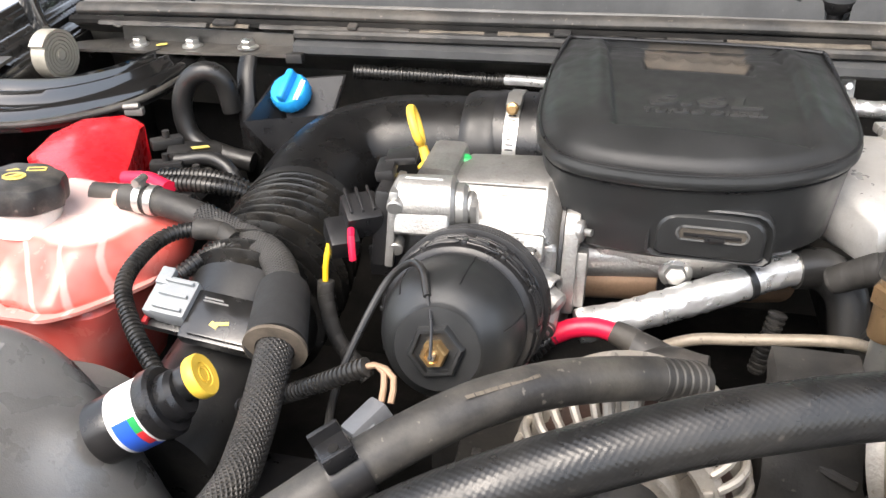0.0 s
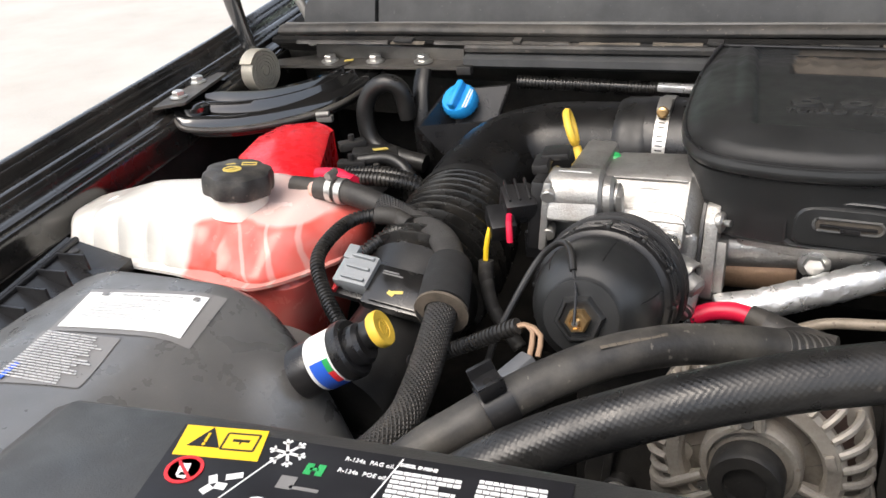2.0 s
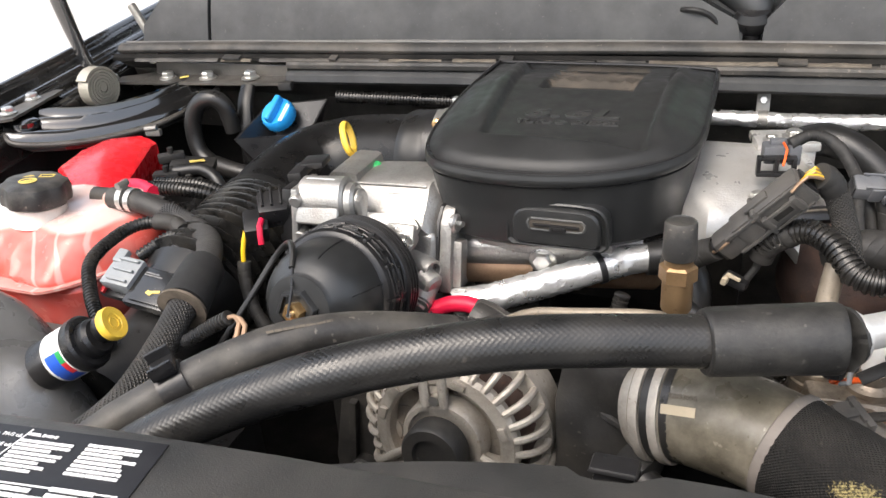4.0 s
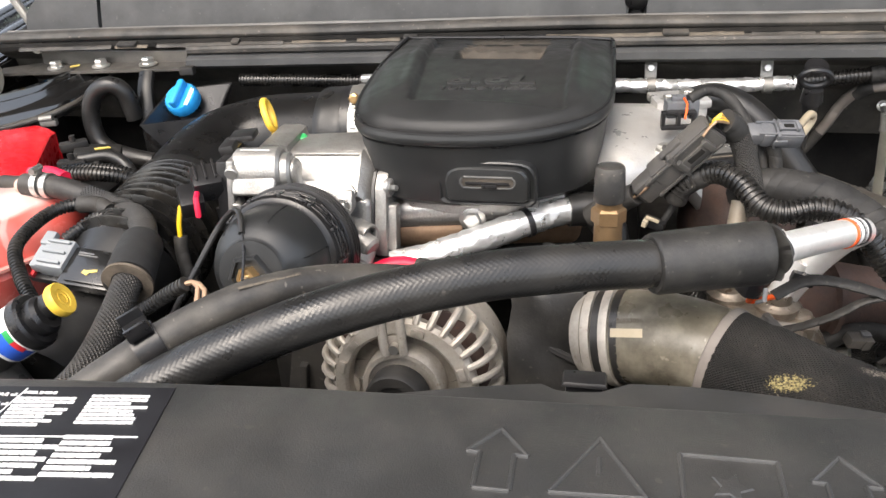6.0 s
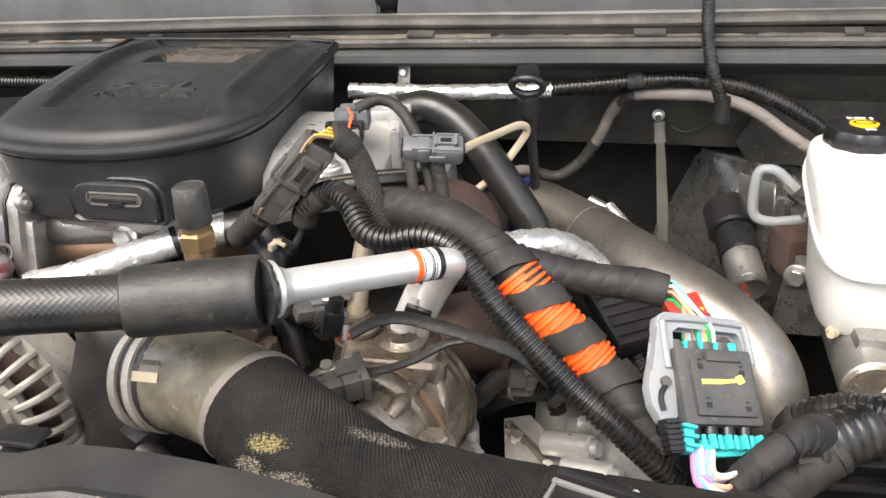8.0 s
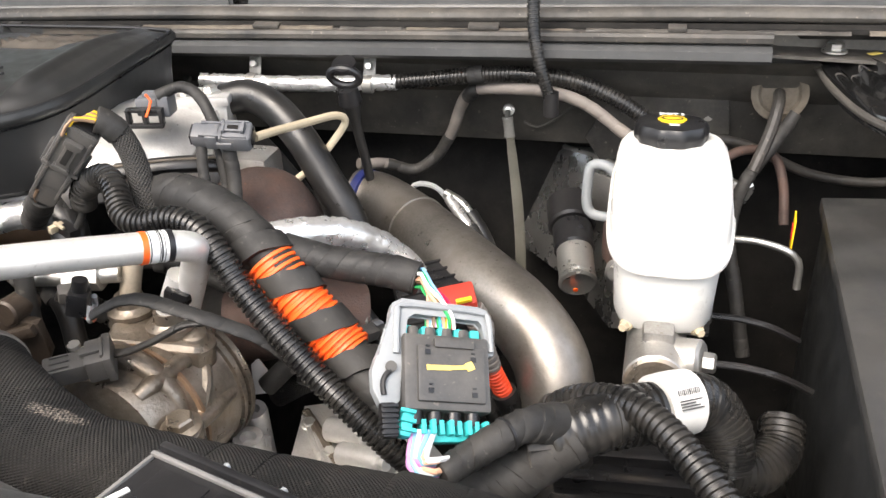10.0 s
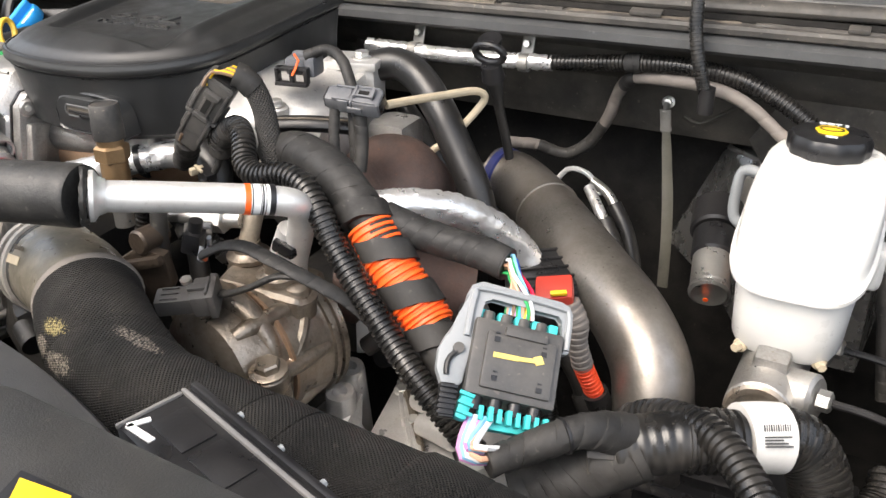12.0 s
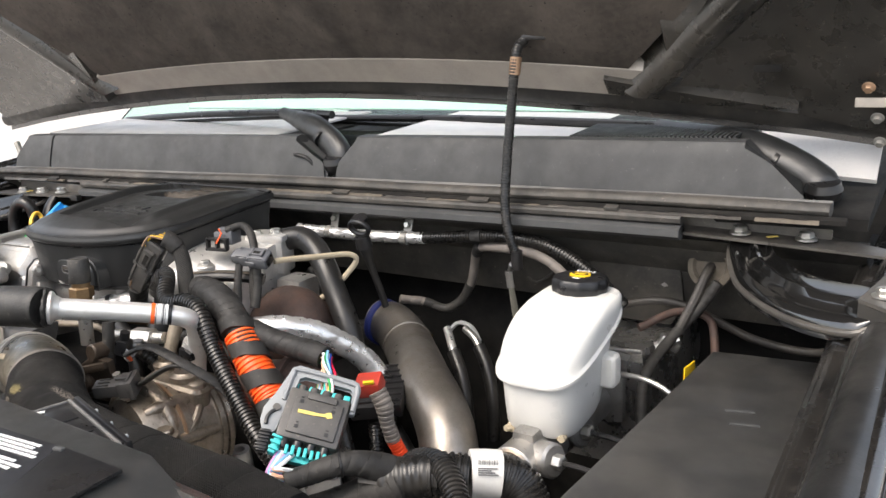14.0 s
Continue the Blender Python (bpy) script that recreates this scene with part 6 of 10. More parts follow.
    sock = part("actuator_socket", join(rbox((0.012, 0.052, 0.066), pose(-0.1555, 0.634, 1.290, -6, 4, 6), 0.003), rbox((0.016, 0.034, 0.010), pose(-0.159, 0.655, 1.326, 0, -10, 8), 0.003),
                                        rbox((0.026, 0.026, 0.007), pose(-0.150, 0.672, 1.331, 0, -6, 8), 0.002)), M_BLACK, ob, "black plastic actuator socket")
    part("plug", join(rbox((0.030, 0.030, 0.026), pose(-0.170, 0.612, 1.302, 24, 0, 32), 0.004), rbox((0.024, 0.030, 0.020), pose(-0.181, 0.594, 1.290, 24, 0, 32), 0.003)), M_BLACK, sock)
    for k in range(3):
        part("plug_rib", rbox((0.0022, 0.026, 0.004), pose(-0.178 + 0.008 * k, 0.606 + 0.005 * k, 1.3165, 24, 0, 32), 0.0008), M_BLACK, sock)
    part("red_lock", tube([(-0.171, 0.590, 1.300), (-0.168, 0.580, 1.296), (-0.166, 0.576, 1.280)], 0.0030, 8), M_PINK, sock, "bright red locking tab")
    part("wire", tube([(-0.188, 0.584, 1.288), (-0.190, 0.578, 1.272), (-0.190, 0.574, 1.252)], 0.0024, 8), M_YELLOWL, sock, "yellow wire")
    part("loom", taped([(-0.190, 0.576, 1.258), (-0.189, 0.571, 1.240), (-0.178, 0.562, 1.212), (-0.150, 0.55, 1.185)], 0.0065, 12), M_TAPE, sock)
    part("bracket", rbox((0.030, 0.005, 0.030), pose(-0.148, 0.612, 1.262, 10, 0, 6), 0.002), M_BLACK, ob)
    dip = thing("oil_dipstick", (-0.165, 0.785, 1.28), "yellow loop-handled oil dipstick in a black tube", "dipstick")
    top, foot = Vector((-0.173, 0.785, 1.336)), Vector((-0.149, 0.765, 1.282))
    n = 18
    across = Vector((-0.14, 1.0, 0.0)).normalized()
    ax = (top - foot).normalized()
    c = foot.lerp(top, 0.66)
    ringp = [c + ax * 0.018 * math.cos(a) + across * 0.0120 * math.sin(a) for a in np.linspace(0, 2 * math.pi, n)]
    part("handle", tube(ringp, 0.0034, 10, 0.004, flat=1.2, up=across.cross(ax)), M_YELLOW, dip)
    part("shank", rod(foot + ax * 0.002, foot + ax * 0.020, 0.0055, 12, 0.0045), M_YELLOW, dip)
    part("collar", lathe([(0.011, 0), (0.011, 0.003), (0.006, 0.006)], axes(foot, ax), 18), M_YELLOW, dip)
    part("tube", tube([foot, foot - ax * 0.03, foot - ax * 0.09], 0.010, 14), M_BLACK, dip)


def build_filter_housing():
    ob = thing("filter_housing", (-0.07, 0.56, 1.2), "domed black plastic filter housing with ribbed rim and brass nut", "filter housing")
    tip = Vector((-0.078, 0.484, 1.270))
    d = Vector((-0.04, -1.0, 0.25)).normalized()
    back = tip - d * 0.119
    m = axes(back, d) @ Matrix.Diagonal((0.97, 0.97, 1, 1))
    part("dome", lathe([(0.0560, 0.0), (0.0560, 0.046), (0.0555, 0.060), (0.0540, 0.074), (0.0510, 0.087), (0.0465, 0.097), (0.0405, 0.105), (0.0350, 0.109), (0.0335, 0.1105), (0.0320, 0.1140), (0.0, 0.1145)], m, 48), M_BOX, ob)
    rim = part("rim", lathe([(0.050, -0.004), (0.0640, -0.002), (0.0655, 0.004), (0.0655, 0.020), (0.0628, 0.023), (0.0622, 0.050), (0.0605, 0.054), (0.0570, 0.0555), (0.0560, 0.057)], m, 52), M_BLACK, ob, "ribbed black screw rim")
    for z in (0.004, 0.0095, 0.015, 0.0205):
        part("rim_rib", lathe([(0.0650, z - 0.0012), (0.0672, z - 0.0008), (0.0672, z + 0.0008), (0.0650, z + 0.0012)], m, 44), M_BLACK, rim)
    for i in range(12):
        rot = m @ Matrix.Rotation(2 * math.pi * i / 12, 4, "Z")
        part("rim_tooth", rbox((0.004, 0.004, 0.012), rot @ Matrix.Translation((0.0630, 0, 0.045)), 0.001), M_BLACK, rim)
        # long loops moulded between the teeth, one row over the other
        for z, turn in ((0.028, 0.0), (0.0365, 0.22), (0.045, 0.05)):
            r = 0.0634 - 0.02 * (z - 0.028)
            arc = [rot @ Matrix.Rotation(turn + t, 4, "Z") @ Vector((r, 0, z + h)) for t, h in ((0.05, -0.002), (0.24, -0.002), (0.43, -0.002), (0.45, 0.001), (0.43, 0.004), (0.24, 0.004), (0.05, 0.004), (0.03, 0.001), (0.05, -0.002))]
            part("rim_loop", tube([Vector(q) for q in arc], 0.0009, 6, 0.005), M_BLACK, rim)
    for i in range(6):
        a = 2 * math.pi * (i + 0.3) / 6
        pts = [m @ Vector((r * math.cos(a), r * math.sin(a), z)) for r, z in ((0.0561, 0.054), (0.0556, 0.062), (0.0541, 0.074), (0.0511, 0.087), (0.0466, 0.097))]
        part("mould_line", tube(pts, 0.0006, 6, 0.01), M_BLACK, ob)
    hexm = axes(tip, d) @ pose(0, 0, 0, 0, 0, 12)
    part("hex_boss", lathe([(0.0205, -0.008), (0.0205, 0.0), (0.0190, 0.002), (0.0165, 0.002), (0.0158, -0.0015), (0.0, -0.0015)], hexm, 6), M_BOX, ob)
    nut = part("drain_nut", lathe([(0.0098, -0.0015), (0.0098, 0.006), (0.0086, 0.008), (0.0060, 0.008), (0.0055, 0.006), (0, 0.006)], hexm, 6), M_BRASS, ob, "brass hexagon drain nut")
    part("pin", rod(tip + d * 0.005, tip + d * 0.012, 0.0024, 12), M_STEEL, nut)
    w = thing("drain_wire", (-0.12, 0.46, 1.22), "thin black sensor wire arched over the filter housing", "wire")
    part("wire", tube([tip + d * 0.013, (-0.082, 0.490, 1.290), (-0.089, 0.507, 1.304)], 0.0012, 8), M_BLACK, w)
    part("sheath", tube([(-0.088, 0.504, 1.302), (-0.096, 0.522, 1.312), (-0.109, 0.535, 1.308), (-0.126, 0.535, 1.290), (-0.139, 0.51, 1.264), (-0.145, 0.475, 1.245), (-0.141, 0.44, 1.238), (-0.132, 0.41, 1.236), (-0.122, 0.40, 1.235)], 0.0029, 10, 0.005), M_RUBBER, w)
    plug = thing("filter_sensor_plug", (-0.108, 0.385, 1.27), "grey plastic sensor plug clipped beside the heater hose", "connector")
    u = Vector((0.036, 0.050, 0.024)).normalized()
    mp = frame_of((-0.106, 0.404, 1.266), u, (0.7, -0.6, 0.3)) @ Matrix.Scale(0.82, 4)
    part("housing", join(rbox((0.034, 0.022, 0.016), mp @ Matrix.Translation((0.006, 0, 0)), 0.003), rbox((0.020, 0.027, 0.011), mp @ Matrix.Translation((-0.002, 0, 0.003)), 0.003), rbox((0.012, 0.014, 0.008), mp @ Matrix.Translation((0.012, 0.0, 0.009)), 0.002)), M_SLATE, plug)
    part("latch", rbox((0.012, 0.009, 0.006), mp @ Matrix.Translation((-0.003, 0, 0.010)), 0.002), M_GREYPL, plug)
    part("clip_foot", rbox((0.016, 0.020, 0.010), mp @ Matrix.Translation((-0.020, -0.002, -0.003)), 0.003), M_MIDCONN, plug)
    for k in (-0.003, 0.003):
        part("wire", tube([(-0.094 + k, 0.418, 1.276), (-0.095 + k, 0.430, 1.286), (-0.103, 0.436, 1.290), (-0.114, 0.436, 1.287)], 0.0022, 8), M_COPPER, plug, "orange wire")
    part("conduit", tube([(-0.111, 0.436, 1.288), (-0.126, 0.437, 1.279), (-0.150, 0.442, 1.262), (-0.178, 0.450, 1.242), (-0.215, 0.455, 1.220)], 0.0065, 12, corr=(0.004, 0.0012)), M_CORR, plug)


def build_intake_box():
    ob = thing("intake_box", (0.095, 0.82, 1.2), "black plastic intake resonator box with an embossed lid", "intake box")
    mid = Vector((0.095, 0.810))
    rim = [(-0.038, 0.956), (-0.045, 0.874), (-0.046, 0.797), (-0.042, 0.733), (-0.030, 0.688), (-0.006, 0.662), (0.045, 0.650), (0.107, 0.652), (0.159, 0.667), (0.201, 0.695), (0.224, 0.729),
           (0.232, 0.775), (0.232, 0.862), (0.231, 0.945), (0.222, 0.962), (0.15, 0.968), (0.06, 0.966), (-0.025, 0.963)]

    def at(x, y, z):
        """The lid climbs gently towards the windscreen."""
        return Vector((x, y, z + 0.0155 + 0.064 * (y - 0.69)))

    def spline(pts, each=3):
        n, out = len(pts), []
        for i in range(n):
            p, q, r, t4 = (Vector(pts[(i + k) % n]) for k in (-1, 0, 1, 2))
            for j in range(each):
                t = j / each
                out.append(0.5 * (2 * q + (r - p) * t + (2 * p - 5 * q + 4 * r - t4) * t * t + (3 * q - p - 3 * r + t4) * t ** 3))
        return out

    line = spline(rim, 9)

    def ring(z, g, slope=True):
        out = []
        for p in line:
            q = mid + (p - mid) * (1 - g / 0.135)
            out.append(at(q.x, q.y, z) if slope else Vector((q.x, q.y, z)))
        return out

    part("body", loft([ring(1.258, 0.030, False), ring(1.261, 0.017, False), ring(1.268, 0.010, False), ring(1.29, 0.0065), ring(1.322, 0.003)]), M_BOX, ob)
    def lid_height(x, y, e):
        """Dome, raised panel, finger recess and ribbed ramp of the lid; e: way in from the rim."""
        z = 1.3480 + 0.0035 * smooth((e - 0.003) / 0.012) + 0.0135 * math.sin(min(1.0, max(0.0, (e - 0.004) / 0.048)) * math.pi / 2) * (1 - 0.75 * smooth((y - 0.83) / 0.13)) + 0.064 * (y - 0.69) - 0.004 * smooth((y - 0.86) / 0.08)
        left, right = 0.022 - 0.08 * (y - 0.70), 0.186
        inside = smooth((x - left) / 0.006) * smooth((right - x) / 0.006) * smooth((y - 0.700) / 0.007)
        ridge = max(0.0, 1 - abs(x - left + 0.006) / 0.012) + max(0.0, 1 - abs(x - right - 0.006) / 0.012)
        z += 0.0030 * smooth(ridge) * smooth((y - 0.72) / 0.03) - 0.0068 * inside
        hole = smooth((x - 0.044) / 0.005) * smooth((0.150 - x) / 0.005)
        z -= 0.0090 * hole * smooth((y - 0.846) / 0.006) * (1 - smooth((y - 0.886) / 0.016))
        rear = hole * smooth((y - 0.888) / 0.012)
        return z - 0.0030 * rear + 0.0030 * rear * max(0.0, math.cos((x - 0.062) / 0.0235 * 2 * math.pi)) ** 2

    steps = [0.0, 0.003, 0.006] + list(np.linspace(0.009, 0.134, 96))
    rings = [ring(1.3185, 0.006), ring(1.3195, 0.001), ring(1.3225, -0.001), ring(1.3275, -0.001), ring(1.3300, 0.000)]
    for e in steps:
        row = []
        for p in line:
            q = mid + (p - mid) * (1 - e / 0.135)
            row.append(Vector((q.x, q.y, lid_height(q.x, q.y, e))))
        rings.append(row)
    lid = part("lid", loft(rings), M_BOX, ob, angle=50)
    lid.data.materials.append(M_TANDUST)
    off = lid.matrix_basis.translation + ob.matrix_basis.translation
    for f in lid.data.polygons:
        c = f.center + off
        if 0.046 < c.x < 0.148 and c.y > 0.886 and c.z > 1.34:
            f.material_index = 1
    bead = ring(1.3312, 0.002)
    part("rim_bead", tube(bead + bead[:1], 0.0022, 8, 0.006), M_BLACK, lid)
    part("rim_groove", loft([ring(1.3155, 0.004), ring(1.3165, 0.002), ring(1.318, 0.004)]), M_BLACK, ob)
    slant = Matrix(((1, 0.30, 0, 0), (0, 1, 0, 0), (0, 0, 1, 0), (0, 0, 0, 1)))
    zl = lid_height(0.10, 0.770, 0.10)
    mt = Matrix.Translation((0.100, 0.772, zl + 0.0002)) @ pose(0, 0, 0, 3.7, 0, 3)
    part("embossed_capacity", words("6.6L", 0.030, mt @ slant @ Matrix.Diagonal((1.95, 0.98, 1, 1)), 0.0022, 0.0006), M_COVER, lid, "embossed capacity lettering")
    part("embossed_word", words("TURBO DIESEL", 0.0125, mt @ pose(-0.002, -0.0225, 0) @ slant @ Matrix.Diagonal((1.28, 0.85, 1, 1)), 0.0018, 0.0003), M_COVER, lid, "embossed fuel lettering")
    # latch pad with a rounded slot in the front wall
    def arch(w, h, y):
        return [Vector((0.110 + w * x, y, 1.290 + h * z)) for x, z in ((-1, -0.75), (-1, 0.2), (-0.96, 0.55), (-0.86, 0.82), (-0.70, 0.96), (-0.4, 1.0), (0.4, 1.0), (0.70, 0.96), (0.86, 0.82), (0.96, 0.55), (1, 0.2), (1, -0.75), (0.9, -0.92), (-0.9, -0.92))]

    part("latch_recess", loft([arch(0.0500, 0.0245, 0.680), arch(0.0500, 0.0245, 0.6590), arch(0.0480, 0.0230, 0.6580), arch(0.0440, 0.0200, 0.6620)]), M_BOX, ob)
    part("latch_pad", loft([arch(0.0425, 0.0195, 0.680), arch(0.0425, 0.0195, 0.6570), arch(0.0405, 0.0178, 0.6545), arch(0.034, 0.0135, 0.6540)]), M_BOX, ob)
    slot = [Vector((0.111 + 0.022 * s + 0.0058 * math.cos(a), 0.6538, 1.294 + 0.0058 * math.sin(a))) for s, a0 in ((1, -90), (-1, 90)) for a in np.radians(np.linspace(a0, a0 + 180, 9))]
    part("latch_frame", tube(slot + slot[:1], 0.0013, 8, 0.003), M_GREYPL, ob)
    part("latch_slot", loft([slot, [v + Vector((0, 0.004, 0)) for v in slot]]), M_TANDUST, ob, "dusty latch slot")
    part("latch_bar", rbox((0.045, 0.003, 0.0025), pose(0.111, 0.6530, 1.2935), 0.001), M_BLACK, ob)
    part("latch_knob", rbox((0.016, 0.004, 0.0045), pose(0.113, 0.6525, 1.2905), 0.0015), M_BLACK, ob)
    part("mount_leg", join(rbox((0.044, 0.03, 0.055), pose(0.098, 0.708, 1.238), 0.004), rbox((0.036, 0.02, 0.04), pose(0.116, 0.712, 1.225, 0, 10), 0.004)), M_BLACK, ob)
    part("mount_bolt", join(hexbolt((0.090, 0.686, 1.238), (0, -1, 0.1), 0.0100, 0.009), rod((0.090, 0.695, 1.238), (0.090, 0.685, 1.238), 0.012, 18)), M_STEEL, ob)
    part("mount_plate", rbox((0.014, 0.004, 0.018), pose(0.094, 0.690, 1.252), 0.001), M_STEEL, ob)


def build_front_hoses():
    ac = [(0.270, 0.437, 1.329), (0.205, 0.413, 1.334), (0.150, 0.392, 1.336), (0.090, 0.370, 1.331), (0.032, 0.348, 1.320), (-0.010, 0.333, 1.307), (-0.045, 0.320, 1.294), (-0.085, 0.300, 1.276), (-0.13, 0.27, 1.25)]
    ob = thing("air_conditioning_hose", (0.1, 0.38, 1.32), "thick textured black air conditioning hose with an aluminium pipe", "hose")
    part("hose", tube(ac, 0.0178, 24, 0.005), M_ACHOSE, ob)
    part("foam_end", crinkled(lathe([(0.012, 0.0), (0.0222, 0.0), (0.0224, 0.0025), (0.0205, 0.0045), (0.0190, 0.005), (0.0125, 0.0040)], axes((0.3435, 0.4585, 1.330), (0.066, 0.07, -0.015)), 40), 0.0022, 31), M_WORN, ob, "ragged black foam end")
    part("sleeve", tube([(0.262, 0.434, 1.329), (0.266, 0.4355, 1.329), (0.305, 0.447, 1.330), (0.341, 0.458, 1.330), (0.345, 0.459, 1.330)], [0.0215, 0.0230, 0.0234, 0.0238, 0.0228], 30, 0.004), M_WORN, ob, "worn black rubber sleeve")
    part("ferrule", lathe([(0.0175, 0), (0.0190, 0.001), (0.0190, 0.004), (0.0160, 0.006), (0.0145, 0.007), (0.0125, 0.012)], axes((0.3475, 0.4617, 1.3295), (0.066, 0.07, -0.015)), 28), M_ALU, ob)
    pipe = [(0.345, 0.459, 1.330), (0.372, 0.490, 1.322), (0.405, 0.527, 1.312), (0.432, 0.557, 1.303), (0.442, 0.575, 1.294), (0.434, 0.593, 1.276), (0.418, 0.606, 1.245), (0.400, 0.615, 1.205), (0.395, 0.62, 1.17)]
    part("pipe", tube(pipe, 0.0118, 22, 0.004), M_ALU, ob, "bright aluminium pipe")
    u = Vector((0.030, 0.033, -0.009)).normalized()
    for k, (s, L, mt) in enumerate(((0.001, 0.016, M_WHITEL), (-0.0085, 0.0045, M_ORANGE), (0.0105, 0.0045, M_BLACKL), (-0.0050, 0.0008, M_BLACKL), (0.0015, 0.0006, M_BLACKL), (0.0030, 0.0012, M_BLACKL), (0.0052, 0.0006, M_BLACKL))):
        p = Vector((0.4265, 0.5507, 1.3051)) + u * s
        part("pipe_label" if k == 0 else "label_stripe", tube([p - u * L / 2, p + u * L / 2], 0.0122 + 0.0002 * (k > 0), 22, 0.004), mt, ob, "paper label on the pipe" if k == 0 else "")
    part("second_pipe", tube([(0.345, 0.487, 1.318), (0.375, 0.52, 1.312), (0.40, 0.548, 1.304)], 0.0055, 14), M_ALU, ob)
    hb = [(0.070, 0.480, 1.276), (0.042, 0.456, 1.289), (0.006, 0.425, 1.302), (-0.030, 0.395, 1.306), (-0.060, 0.370, 1.301), (-0.090, 0.345, 1.291), (-0.115, 0.324, 1.279), (-0.135, 0.308, 1.268), (-0.17, 0.27, 1.245)]
    h = thing("heater_hose", (-0.03, 0.39, 1.29), "dusty black rubber heater hose with faded print", "hose")
    part("hose", tube(hb, 0.0142, 20, 0.006), M_HEATER, h)
    part("fitting", tube([(0.068, 0.478, 1.277), (0.10, 0.50, 1.262)], 0.0145, 18, corr=(0.006, 0.0008)), M_DARK, h, "dusty ribbed fitting")
    mm = frame_of((-0.018, 0.397, 1.3185), (0.7, 0.62, -0.06), (-0.6, 0.7, 0.3))
    part("print", bars(mm, 0.050, 0.005, 1, 82, 0.5, 0.1, 0.0003), M_TAN, h)
    c = thing("hose_clip", (-0.09, 0.345, 1.29), "black plastic clip joining the two front hoses", "clip")
    mc = axes((-0.094, 0.342, 1.2895), (-0.7, -0.6, -0.3))
    part("ring", lathe([(0.0145, -0.010), (0.0168, -0.010), (0.0168, 0.010), (0.0145, 0.010)], mc, 24), M_BLACK, c)
    part("tab", join(rbox((0.020, 0.006, 0.018), mc @ pose(0.002, 0.0195, 0.0), 0.0015), rbox((0.003, 0.012, 0.018), mc @ pose(-0.008, 0.024, 0.0), 0.001), rbox((0.003, 0.010, 0.018), mc @ pose(0.011, 0.023, 0.0), 0.001)), M_BLACK, c)
    part("hole", rod(mc @ Vector((0.002, 0.0232, 0.0)), mc @ Vector((0.002, 0.0160, 0.0)), 0.0030, 12), M_DEEP, c)
    part("lower_saddle", rbox((0.014, 0.020, 0.016), mc @ pose(0.010, -0.020, 0.0), 0.003), M_BLACK, c)


